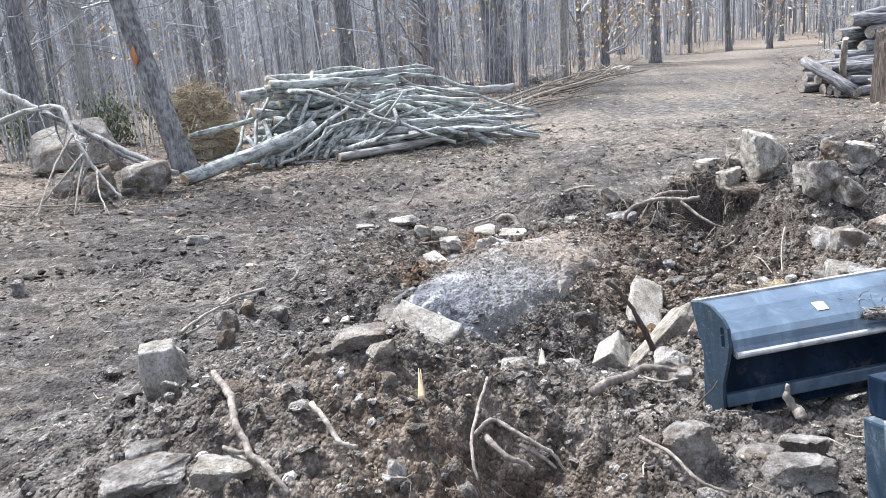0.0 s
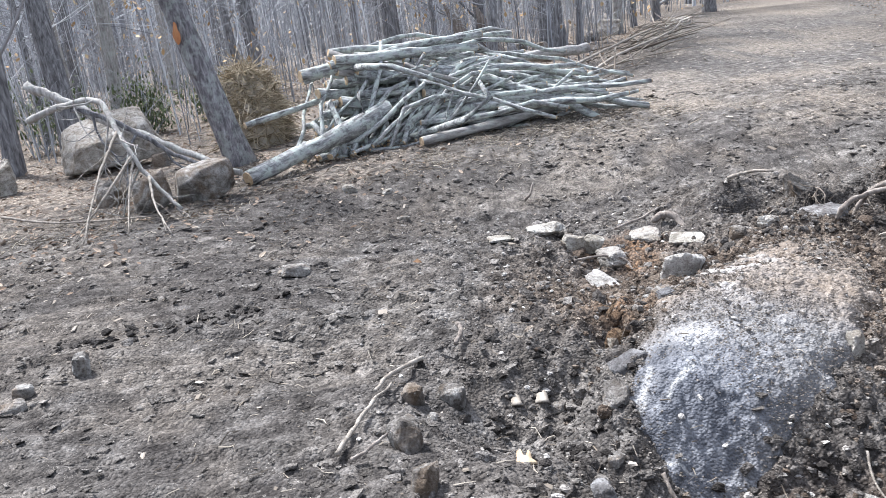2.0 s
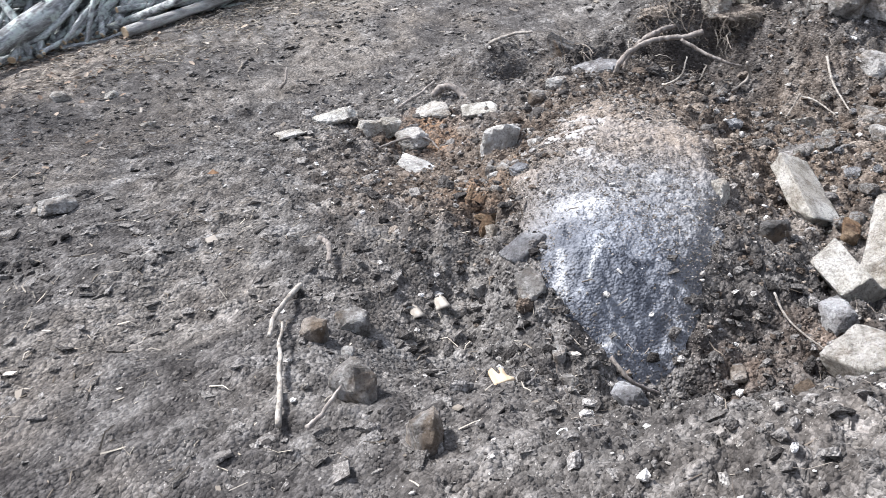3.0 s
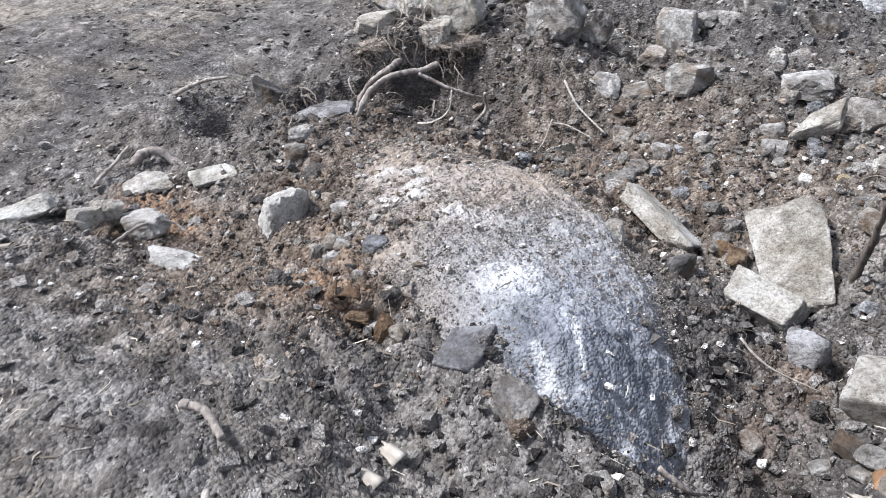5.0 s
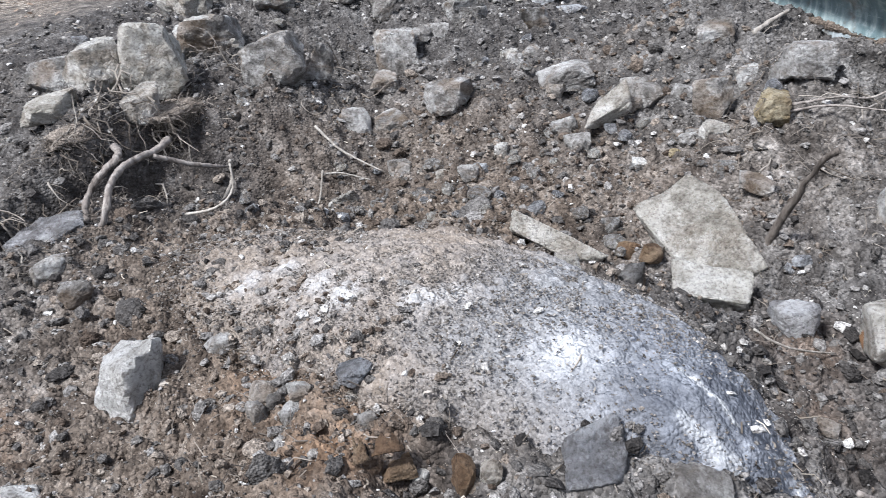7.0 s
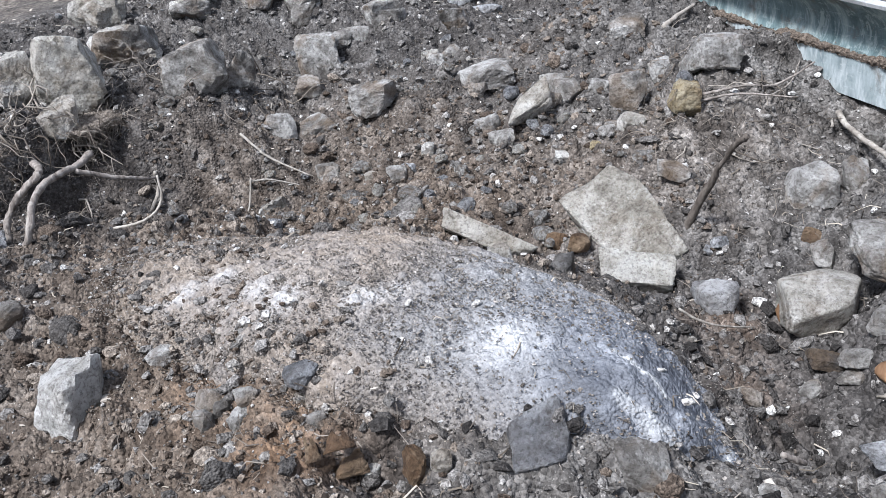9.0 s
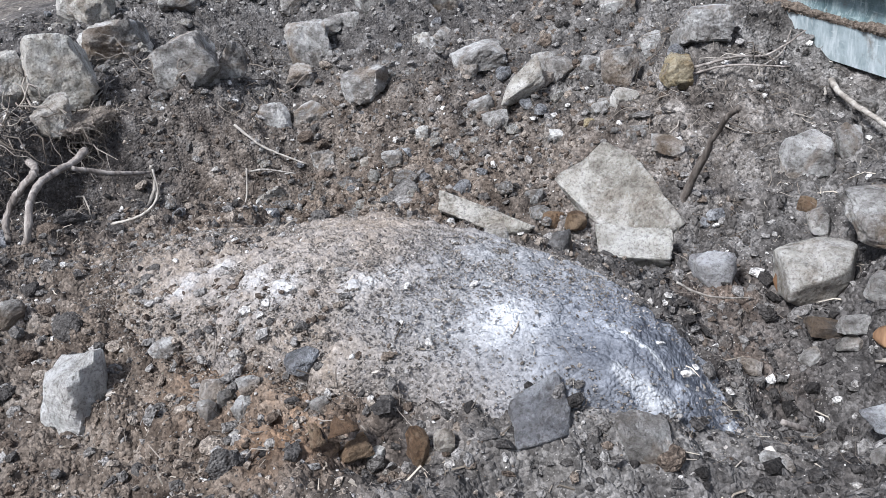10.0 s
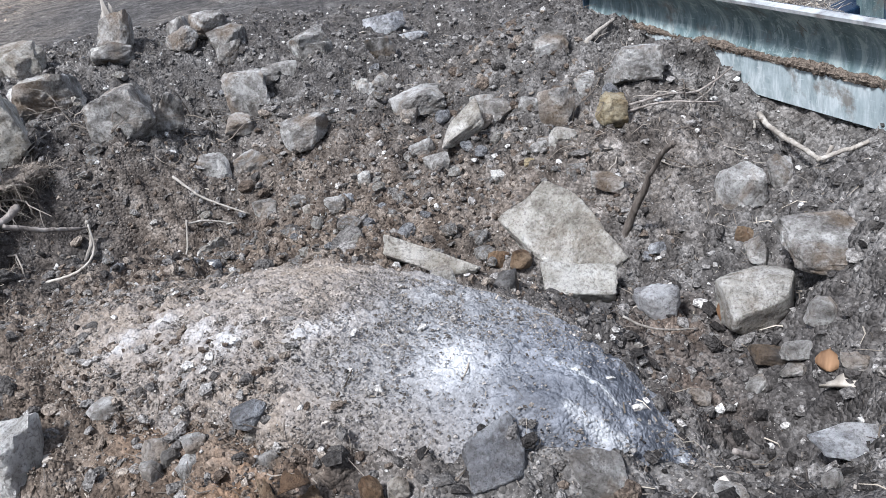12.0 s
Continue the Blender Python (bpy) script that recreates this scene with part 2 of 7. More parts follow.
def vnoise(x, y, seed=0):
    """Smooth value noise in 0 to 1 over arrays."""
    xi, yi = np.floor(x).astype(np.int64), np.floor(y).astype(np.int64)
    fx, fy = x - xi, y - yi
    fx, fy = fx * fx * (3 - 2 * fx), fy * fy * (3 - 2 * fy)

    def h(i, j):
        k = (i * 374761393 + j * 668265263 + seed * 1442695041) & 0xFFFFFFFF
        k = ((k ^ (k >> 13)) * 1274126177) & 0xFFFFFFFF
        return ((k ^ (k >> 16)) & 0xFFFF) / 65535.0

    return (h(xi, yi) * (1 - fx) + h(xi + 1, yi) * fx) * (1 - fy) + (h(xi, yi + 1) * (1 - fx) + h(xi + 1, yi + 1) * fx) * fy


def fbm(x, y, octaves, seed=0, gain=0.55):
    out, amp, total = 0.0, 1.0, 0.0
    for k in range(octaves):
        out = out + amp * vnoise(x * 2.03**k + 17.3 * k, y * 2.03**k - 9.1 * k, seed + k)
        total += amp
        amp *= gain
    return out / total


def mesh_from(name, verts, faces, smooth=False):
    me = bpy.data.meshes.new(name)
    verts = np.asarray(verts, dtype=np.float64)
    if isinstance(faces, np.ndarray):
        m, k = faces.shape
        me.vertices.add(len(verts))
        me.vertices.foreach_set("co", verts.ravel())
        me.loops.add(m * k)
        me.loops.foreach_set("vertex_index", faces.ravel().astype(np.int32))
        me.polygons.add(m)
        me.polygons.foreach_set("loop_start", np.arange(0, m * k, k, dtype=np.int32))
        me.polygons.foreach_set("use_smooth", np.full(m, bool(smooth)))
        me.update(calc_edges=True)
        me.validate()
    else:
        me.from_pydata([tuple(v) for v in verts], [], faces)
        me.polygons.foreach_set("use_smooth", [bool(smooth)] * len(me.polygons))
        me.update()
    return me


def part(name, me, material, parent=None, label="", at=None):
    """Links a mesh, or a bmesh, as one object under a thing or a part."""
    if isinstance(me, bmesh.types.BMesh):
        bm, me = me, bpy.data.meshes.new(name)
        bm.to_mesh(me)
        bm.free()
    if material and not me.materials:
        me.materials.append(material)
    ob = new(name, me)
    if at is not None:
        ob.matrix_world = at
    if parent is not None:
        ob.parent = parent
    if label:
        ob["label"] = label
    return ob


def ico(level):
    bm = bmesh.new()
    bmesh.ops.create_icosphere(bm, subdivisions=level, radius=1)
    out = (np.array([v.co[:] for v in bm.verts]), np.array([[v.index for v in f.verts] for f in bm.faces]))
    bm.free()
    return out


ICO1, ICO2, ICO3, ICO4, ICO5 = ico(1), ico(2), ico(3), ico(4), ico(5)
OCTA = (np.array([(1, 0, 0), (0, 1, 0), (-1, 0, 0), (0, -1, 0), (0, 0, 1), (0, 0, -1)], dtype=float), np.array([(0, 1, 4), (1, 2, 4), (2, 3, 4), (3, 0, 4), (1, 0, 5), (2, 1, 5), (3, 2, 5), (0, 3, 5)]))
BOX = (np.array([(x, y, z) for x in (-1, 1) for y in (-1, 1) for z in (-1, 1)], dtype=float), np.array([(0, 1, 3, 2), (4, 6, 7, 5), (0, 4, 5, 1), (2, 3, 7, 6), (0, 2, 6, 4), (1, 5, 7, 3)]))


def wobble3(p, scale, seed):
    """Noise in three directions for the points p."""
    return (vnoise(p[:, 0] * scale + 3.1, p[:, 1] * scale + p[:, 2] * scale * 0.73, seed) + vnoise(p[:, 1] * scale - 5.7, p[:, 2] * scale + p[:, 0] * scale * 0.61, seed + 7)) - 1.0


def hewn(level, seed, jitter, chips, close, sharp):
    """Directions pushed out to a block of broken planes: six skewed sides and some chipped corners."""
    rng = np.random.default_rng(seed)
    d = level[0] / np.linalg.norm(level[0], axis=1)[:, None]
    total = np.zeros(len(d))
    for k in range(6 + chips):
        n = np.zeros(3)
        if k < 6:
            n[k // 2] = 1 if k % 2 else -1
            n = n + rng.normal(0, jitter, 3)
            off = rng.uniform(0.86, 1.0)
        else:
            n = rng.normal(size=3)
            off = rng.uniform(close, close + 0.35)
        n /= np.linalg.norm(n)
        total += (np.maximum(d @ n, 1e-4) / off) ** sharp
    return d * (total ** (-1 / sharp))[:, None]


def stone_mesh(name, size, seed, level=None, planes=14, rough=0.05):
    """A broken angular stone with an uneven skin. size: width, depth, height."""
    level = level if level is not None else ICO3
    v = hewn(level, seed, 0.2, planes // 2 + 2, 0.84, 70)
    v /= np.abs(v).max(axis=0)
    chips = np.abs(wobble3(v, 3.1, seed + 9))
    v *= 1 + rough * (1.5 * wobble3(v, 1.9, seed) + 0.9 * wobble3(v, 5.3, seed + 3) + 0.8 * wobble3(v, 13.0, seed + 5) - 0.8 * smoothstep(0.14, 0.0, chips))[:, None]
    return mesh_from(name, v * np.array(size) / 2, level[1], smooth=False)


def tube_arrays(points, radii, sides=8, seed=None, rough=0.0, caps=True):
    """Rings along a line of points: verts and quad faces, with small end caps."""
    p = np.asarray(points, dtype=float)
    r = np.interp(np.linspace(0, 1, len(p)), np.linspace(0, 1, len(radii)), radii)
    tan = np.gradient(p, axis=0)
    tan /= np.linalg.norm(tan, axis=1)[:, None] + 1e-9
    ref = np.array((0.0, 0.0, 1.0)) if abs(tan[0][2]) < 0.8 else np.array((1.0, 0.0, 0.0))
    side = np.cross(tan, ref)
    side /= np.linalg.norm(side, axis=1)[:, None] + 1e-9
    other = np.cross(side, tan)
    ang = np.linspace(0, 2 * np.pi, sides, endpoint=False)
    ring = np.cos(ang)[None, :, None] * side[:, None, :] + np.sin(ang)[None, :, None] * other[:, None, :]
    rr = np.repeat(r[:, None], sides, 1)
    if rough and seed is not None:
        rr = rr * (1 + rough * np.random.default_rng(seed).uniform(-1, 1, rr.shape))
    v = (p[:, None, :] + ring * rr[:, :, None]).reshape(-1, 3)
    k = np.arange(len(p) - 1)[:, None] * sides
    i = np.arange(sides)[None, :]
    j = (i + 1) % sides
    f = np.stack([k + i, k + j, k + sides + j, k + sides + i], -1).reshape(-1, 4)
    if caps:
        n = len(v)
        v = np.vstack([v, p[0], p[-1]])
        last = (len(p) - 1) * sides
        ii, jj = np.arange(sides), (np.arange(sides) + 1) % sides
        c0 = np.stack([np.full(sides, n), jj, ii, ii], -1)
        c1 = np.stack([np.full(sides, n + 1), last + ii, last + jj, last + jj], -1)
        f = [list(q) for q in f] + [list(q[:3]) for q in c0] + [list(q[:3]) for q in c1]
    return v, f


def spline(points, per=6):
    """A smooth line through the points."""
    p = [Vector(q) for q in points]
    p = [p[0] * 2 - p[1]] + p + [p[-1] * 2 - p[-2]]
    out = []
    for k in range(1, len(p) - 2):
        a0, a1, a2, a3 = p[k - 1 : k + 3]
        for s in range(per):
            t = s / per
            out.append(0.5 * (2 * a1 + (a2 - a0) * t + (2 * a0 - 5 * a1 + 4 * a2 - a3) * t * t + (3 * a1 - a0 - 3 * a2 + a3) * t**3))
    out.append(p[-2])
    return np.array([q[:] for q in out])


def scatter(name, shapes, places, scales, turns, material, label, category, smooth=False):
    """Many small pieces joined into one mesh of kind stuff. shapes: a list of (verts, faces) taken in turn."""
    vs, fs, base = [], [], 0
    n = len(places)
    for k, (v, f) in enumerate(shapes):
        idx = np.arange(k, n, len(shapes))
        if not len(idx):
            continue
        a, b, c = turns[idx].T
        ca, sa, cb, sb, cc, sc = np.cos(a), np.sin(a), np.cos(b), np.sin(b), np.cos(c), np.sin(c)
        R = np.empty((len(idx), 3, 3))
        R[:, 0] = np.stack([ca * cb, ca * sb * sc - sa * cc, ca * sb * cc + sa * sc], -1)
        R[:, 1] = np.stack([sa * cb, sa * sb * sc + ca * cc, sa * sb * cc - ca * sc], -1)
        R[:, 2] = np.stack([-sb, cb * sc, cb * cc], -1)
        w = np.einsum("nij,nvj->nvi", R, v[None] * scales[idx][:, None, :]) + places[idx][:, None, :]
        vs.append(w.reshape(-1, 3))
        fs.append((f[None] + (np.arange(len(idx)) * len(v))[:, None, None]).reshape(-1, f.shape[1]) + base)
        base += len(idx) * len(v)
    ob = part(name, mesh_from(name, np.vstack(vs), np.vstack(fs), smooth), material)
    return tagged(ob, label, category, kind="stuff")


# ---- ground ----
# rises and hollows of the dug ground: x, y, reach, height
BUMPS = (
    (1.3, 6.1, 1.50, -0.10), (0.4, 4.3, 0.55, -0.38), (0.1, 8.5, 1.50, -0.36), (-0.5, 2.8, 1.00, 0.39),
    (-0.8, 4.9, 0.40, -0.31), (2.2, 6.1, 0.55, -0.42), (4.3, 7.6, 1.50, 0.29), (1.6, 4.9, 0.55, -0.18),
    (-0.2, 6.7, 0.55, -0.20), (1.9, 8.2, 0.40, -0.30), (3.4, 6.4, 0.55, -0.24), (1.0, 4.9, 0.40, -0.21),
    (-0.8, 5.8, 0.55, -0.03), (2.2, 5.2, 0.40, -0.06), (-0.2, 4.3, 0.40, -0.49), (1.0, 4.0, 0.55, -0.19),
    (3.7, 5.5, 0.55, 0.11), (0.1, 7.3, 0.40, -0.15), (1.6, 7.0, 0.75, -0.07), (2.8, 4.3, 0.40, 0.28),
)
RISES = (
    (2.2, 8.8, 0.75, -0.22), (-2.0, 4.6, 1.00, -0.05), (2.2, 4.6, 0.40, -0.13), (2.5, 7.9, 0.40, 0.12),
    (2.8, 6.1, 0.40, -0.10), (2.8, 6.7, 0.40, 0.13), (1.9, 4.0, 0.40, 0.14), (4.3, 4.6, 0.40, -0.14),
    (4.9, 6.1, 1.00, 0.13), (-0.2, 4.9, 0.40, 0.06), (0.4, 5.8, 0.40, 0.08), (-0.5, 7.6, 0.40, 0.12),
    (2.2, 6.7, 0.40, -0.11), (1.9, 5.5, 0.40, -0.13), (-2.0, 8.8, 1.00, -0.11), (1.0, 8.5, 0.40, 0.06),
    (-0.5, 5.5, 0.40, -0.09), (2.8, 4.9, 0.40, -0.07), (-1.7, 5.5, 0.40, -0.06), (-0.2, 3.1, 0.40, 0.09),
)
HOLES = (
    (1.28, 8.24, 0.15, -0.24), (1.42, 7.98, 0.12, -0.12),
    (0.95, 6.75, 0.38, 0.06), (1.55, 6.95, 0.3, -0.1), (2.25, 6.92, 0.3, -0.2), (1.2, 3.4, 0.3, -0.2), (1.95, 3.55, 0.25, -0.1), (0.5, 3.95, 0.16, -0.14), (1.6, 3.45, 0.25, -0.13), (1.12, 8.08, 0.18, -0.3), (-0.33, 5.7, 0.1, -0.14), (0.18, 2.42, 0.2, -0.34),
    (1.45, 5.87, 0.3, -0.2), (1.68, 6.6, 0.28, -0.1), (2.36, 6.68, 0.24, -0.1), (2.12, 7.2, 0.22, -0.08), (2.04, 4.38, 0.22, -0.07), (-0.64, 5.3, 0.17, -0.1), (-0.16, 4.64, 0.2, -0.09), (0.95, 4.58, 0.2, -0.13), (1.92, 7.16, 0.2, -0.12), (2.09, 3.55, 0.22, 0.12), (1.75, 3.5, 0.16, 0.05), (1.22, 5.22, 0.24, -0.1), (2.85, 3.82, 0.3, 0.14), (3.35, 3.95, 0.3, 0.15), (2.3, 3.68, 0.25, 0.08), (-0.4, 5.6, 0.09, -0.08), (0.8, 4.62, 0.16, -0.05),
)


def lie(x, y):
    """Height of the ground's large forms."""
    z = 0.0
    for cx, cy, r, h in BUMPS + RISES + HOLES:
        z = z + h * np.exp(-((x - cx) ** 2 + (y - cy) ** 2) / r**2)
    return z


def track_off(x, y):
    """Distance from the middle of the logging track, in metres."""
    mid = np.interp(y, (-20, 3, 8, 14, 25, 33, 39, 46, 80), (-2.0, -2.2, 0.6, 3.4, 7.2, 10.2, 15.5, 28.0, 90.0))
    return np.abs(x - mid)


def dug(x, y):
    """Where the digging has churned the ground: 0 to 1."""
    d = np.exp(-(((x - 2.4) / 3.5) ** 4) - (((y - 5.5 - 0.12 * np.maximum(x - 2, 0)) / 3.1) ** 4))
    m = np.exp(-(((x + 0.1) / 1.5) ** 4) - (((y - 2.4) / 1.5) ** 4))
    edge = smoothstep(-1.25, -0.75, x + 0.5 * (vnoise(x * 2.2, y * 2.2, 5) - 0.5) + 0.12 * np.maximum(y - 5.5, 0))
    return np.clip(np.maximum(d * edge, m), 0, 1)


B_MID, B_LONG, B_SHORT, B_TURN = (0.4, 5.66), 1.38, 0.54, radians(57)


def boulder_rho(x, y):
    dx, dy = x - B_MID[0], y - B_MID[1]
    u = (dx * math.cos(B_TURN) + dy * math.sin(B_TURN)) / B_LONG
    v = (-dx * math.sin(B_TURN) + dy * math.cos(B_TURN)) / B_SHORT
    return np.sqrt(u * u + v * v)


def bank_step(x, y):
    """The torn bank at the back of the pit: a steep drop along a wavy line."""
    line = np.interp(x, (0.6, 1.3, 1.8, 2.4), (8.15, 7.95, 7.72, 7.42)) + 0.34 * (vnoise(x * 3.3, x * 0 + 2.0, 15) - 0.5)
    d = y - line
    reach = smoothstep(1.0, 1.6, x) * smoothstep(2.8, 2.2, x)
    return reach * np.where(d > 0, 0.14 * np.exp(-((d / 0.45) ** 2)), -0.3 * np.exp(-((d / 0.34) ** 2))) * smoothstep(0.0, 0.06, np.abs(d))


def ground_z(x, y):
    x, y = np.asarray(x, dtype=float), np.asarray(y, dtype=float)
    near = np.exp(-(((x - 0.5) / 7) ** 4) - (((y - 6) / 9) ** 4))
    c = dug(x, y)
    under = smoothstep(1.0, 0.72, boulder_rho(x, y))
    c = c * (1 - 0.8 * under)
    z = lie(x, y) + bank_step(x, y) - 0.11 * under
    z = z + (fbm(x * 1.6, y * 1.6, 3, 11) - 0.5) * (0.05 + 0.06 * c)
    lump = np.abs(fbm(x * 5.5, y * 5.5, 3, 23) - 0.5) * 2
    z = z + near * c * (0.075 * lump - 0.03)
    z = z + near * (fbm(x * 17, y * 17, 3, 31) - 0.5) * (0.026 + 0.1 * c)
    z = z + near * c * (0.036 * np.abs(fbm(x * 31, y * 31, 2, 33) - 0.5) * 2 + (fbm(x * 58, y * 58, 2, 35) - 0.5) * 0.01)
    rut = np.abs(fbm((x - 0.55 * y) * 1.3, (y + 0.55 * x) * 3.6, 3, 43) - 0.5) * 2
    z = z + near * (1 - c) * (0.05 * smoothstep(0.25, 0.0, rut) * fbm(x * 9, y * 9, 2, 45) + 0.02 * (fbm(x * 26, y * 26, 2, 47) - 0.5))
    z = z + near * (1 - c) * 0.018 * (vnoise((x + y * 0.5) * 3.4, (y - 0.5 * x) * 14, 41) - 0.5)
    far = np.hypot(x, y - 5)
    z = z + smoothstep(14, 40, far) * (fbm(x * 0.16, y * 0.16, 3, 51) - 0.5) * 0.8 * smoothstep(1.5, 4, track_off(x, y))
    z = z + 0.028 * np.maximum(far - 48, 0) * smoothstep(48, 90, far) * np.clip(1.6 - far / 420, 0, 1)
    return z


def axis(lo, hi, step, reach):
    mid = np.arange(lo, hi + step / 2, step)
    grow, out = [step], [0.0]
    while out[-1] < reach:
        grow.append(grow[-1] * 1.17)
        out.append(out[-1] + grow[-1])
    ext = np.array(out[1:])
    return np.concatenate([(lo - ext)[::-1], mid, hi + ext])


gx, gy = axis(-1.7, 4.4, 0.0115, 420), axis(1.7, 8.6, 0.0115, 420)
GX, GY = np.meshgrid(gx, gy)
GZ = ground_z(GX, GY)
nx, ny = len(gx), len(gy)
idx = (np.arange(ny - 1)[:, None] * nx + np.arange(nx - 1)[None, :]).ravel()
me = mesh_from("ground", np.stack([GX, GY, GZ], -1).reshape(-1, 3), np.stack([idx, idx + 1, idx + nx + 1, idx + nx], -1), True)
ground = tagged(part("ground", me, SOIL), "churned grey-brown soil of a logging track with leaf litter in the woods", "ground", kind="structure")


def paint(name, values):
    at = me.attributes.new(name, "FLOAT", "POINT")
    at.data.foreach_set("value", np.clip(values, 0, 1).astype(np.float32).ravel())


OFF = track_off(GX, GY)
WILD = fbm(GX * 1.3, GY * 1.3, 3, 61)
CH = dug(GX, GY)
paint("rust", 1.4 * np.exp(-(((GX - 1.8) / 1.0) ** 2) - (((GY - 5.7) / 1.1) ** 2)) + 2.0 * np.exp(-(((GX - 0.1) / 0.75) ** 2) - (((GY - 6.4) / 0.8) ** 2)) + 1.8 * np.exp(-(((GX - 1.9) / 0.7) ** 2) - (((GY - 7.1) / 0.5) ** 2)) + 0.9 * np.exp(-(((GX + 0.1) / 1.1) ** 2) - (((GY - 2.4) / 0.9) ** 2)) - 0.9 * (WILD - 0.4))
# humus soil, plus spots that paint shade into hollows and the pit wall
paint("humus_shade", 0.1 * np.exp(-(((GX + 0.3) / 0.75) ** 2) - (((GY - 4.5) / 0.75) ** 2)) + 0.9 * np.exp(-(((GX - 2.0) / 1.2) ** 2) - (((GY - 7.6) / 0.7) ** 2)) + 0.8 * np.exp(-(((GX - 1.2) / 0.8) ** 2) - (((GY - 8.2) / 0.4) ** 2)) + 0.5 * smoothstep(9, 6.5, GY) * smoothstep(-1.2, -2.2, GX) * (1 - CH) + 0.5 * np.exp(-(((GX + 0.65) / 0.5) ** 2) - (((GY - 4.5) / 0.6) ** 2)) + 1.1 * np.exp(-(((GX - 0.3) / 0.5) ** 2) - (((GY - 4.25) / 0.35) ** 2)) + 0.8 * smoothstep(1.0, 2.4, OFF) * smoothstep(1.5, 3.0, GX) * smoothstep(26, 16, GY) * (1 - CH) + 0.3 * CH * (WILD - 0.45) * 4 + 1.3 * np.exp(-((GX + 0.38) ** 2 + (GY - 5.62) ** 2) / 0.015) + 1.2 * np.exp(-(((GX - 1.2) / 0.3) ** 2) - (((GY - 8.2) / 0.2) ** 2)) + 1.3 * np.exp(-((GX - 0.3) ** 2 + (GY - 4.6) ** 2) / 0.2) + 0.85 * np.exp(-((GX - 2.1) ** 2 + (GY - 7.1) ** 2) / 0.4) + 0.75 * smoothstep(2.4, 3.4, GX) * CH + 0.95 * (1 - CH) * smoothstep(13, 9.5, GY) * smoothstep(0.3, 0.54, fbm(GX * 0.9 + GY * 0.5, GY * 2.2 - GX, 4, 63)))
paint("litter", 0.9 * smoothstep(34, 38, GY) + smoothstep(2.4, 4.6, OFF + (WILD - 0.5) * 2.2) * (1 - CH) * smoothstep(9.0, 12.0, GY + 0.12 * np.abs(GX)) + 0.12 * (1 - CH) * smoothstep(0.5, 0.62, WILD))
paint("chips", 0.4 * smoothstep(8, 12, GY) * smoothstep(3.0, 1.2, OFF + (WILD - 0.5) * 1.5) * smoothstep(0.45, 0.62, WILD) + 0.1 * (1 - CH) * smoothstep(0.48, 0.62, WILD) + 0.4 * smoothstep(22, 28, GY) * smoothstep(2.4, 1.2, OFF) + 0.6 * np.exp(-(((GX - 1.3) / 1.2) ** 2) - (((GY - 13.2) / 1.2) ** 2)))


def patch(cx, cy, r):
    return np.exp(-((GX - cx) ** 2 + (GY - cy) ** 2) / r**2)


paint("ochre", 0.8 * patch(0.18, 7.65, 0.2) + 0.6 * patch(-0.2, 7.45, 0.16) + 0.7 * patch(-0.24, 5.9, 0.16) + 0.25 * patch(0.16, 4.45, 0.14) + 0.35 * patch(0.5, 4.4, 0.15) + 0.8 * patch(0.1, 7.3, 0.2) + 0.5 * patch(0.15, 6.15, 0.2))


# ---- boulder ----
def make_boulder_stone():
    n = Nodes("boulder_stone", 0.95, 0, 0.12)
    patch, grain = n.noise(5, 7, 0.65, None, 0.8), n.noise(75, 5, 0.7)
    rock = n.ramp(patch, (0.3, (0.06, 0.064, 0.076)), (0.5, (0.135, 0.142, 0.16)), (0.68, (0.27, 0.28, 0.3)))
    soil = n.ramp(n.noise(55, 8, 0.8), (0.34, (0.1, 0.097, 0.095)), (0.5, (0.195, 0.192, 0.19)), (0.66, (0.33, 0.327, 0.325)))
    earth = n.ramp(n.noise(40, 8, 0.8), (0.34, (0.09, 0.07, 0.053)), (0.5, (0.185, 0.152, 0.122)), (0.66, (0.33, 0.285, 0.24)))
    soil = n.mix(n.attr("earth"), soil, earth)
    c = n.mix(n.math("MULTIPLY", n.attr("soil"), n.ramp(n.noise(9, 6, 0.7), (0.3, 0.72), (0.55, 1.0)), True), rock, soil)
    c = n.mix(n.math("MULTIPLY", n.attr("dust"), n.ramp(n.noise(22, 7, 0.8), (0.36, 0.25), (0.56, 1.0)), True), c, (0.5, 0.5, 0.5))
    c = n.mix(n.math("MULTIPLY", n.attr("vein"), n.ramp(n.noise(20, 4, 0.7), (0.35, 0.2), (0.5, 1.0)), True), c, (0.52, 0.52, 0.51))
    c = crumbs(n, c, 85, None, 0.7)
    c = n.mix(n.ramp(grain, (0.36, 0.28), (0.5, 0.0)), c, n.mix(1.0, c, (0.4, 0.39, 0.38), "MULTIPLY"))
    h = crumb_relief(n, 85, n.noise(18, 7, 0.65))
    return n.done(c, n.bump(h, 1.0, 0.006))


rings, segs = 200, 560
rho = np.concatenate([np.linspace(0.004, 1.0, rings), (1.06, 1.03)])
th = np.linspace(0, 2 * np.pi, segs, endpoint=False)
uu, vv = rho[:, None] * np.cos(th) * B_LONG, rho[:, None] * np.sin(th) * B_SHORT
BX = B_MID[0] + uu * math.cos(B_TURN) - vv * math.sin(B_TURN)
BY = B_MID[1] + uu * math.sin(B_TURN) + vv * math.cos(B_TURN)
BZ = lie(BX, BY) + 0.035 - 0.1 * rho[:, None] ** 9
BZ -= 0.16 * smoothstep(0.72, 1.02, rho[:, None]) * smoothstep(0.3, 0.7, fbm(BX * 5, BY * 5, 3, 70))
FRONT = np.exp(-(((BX + 0.2) / 0.4) ** 2) - (((BY - 4.85) / 0.33) ** 2))
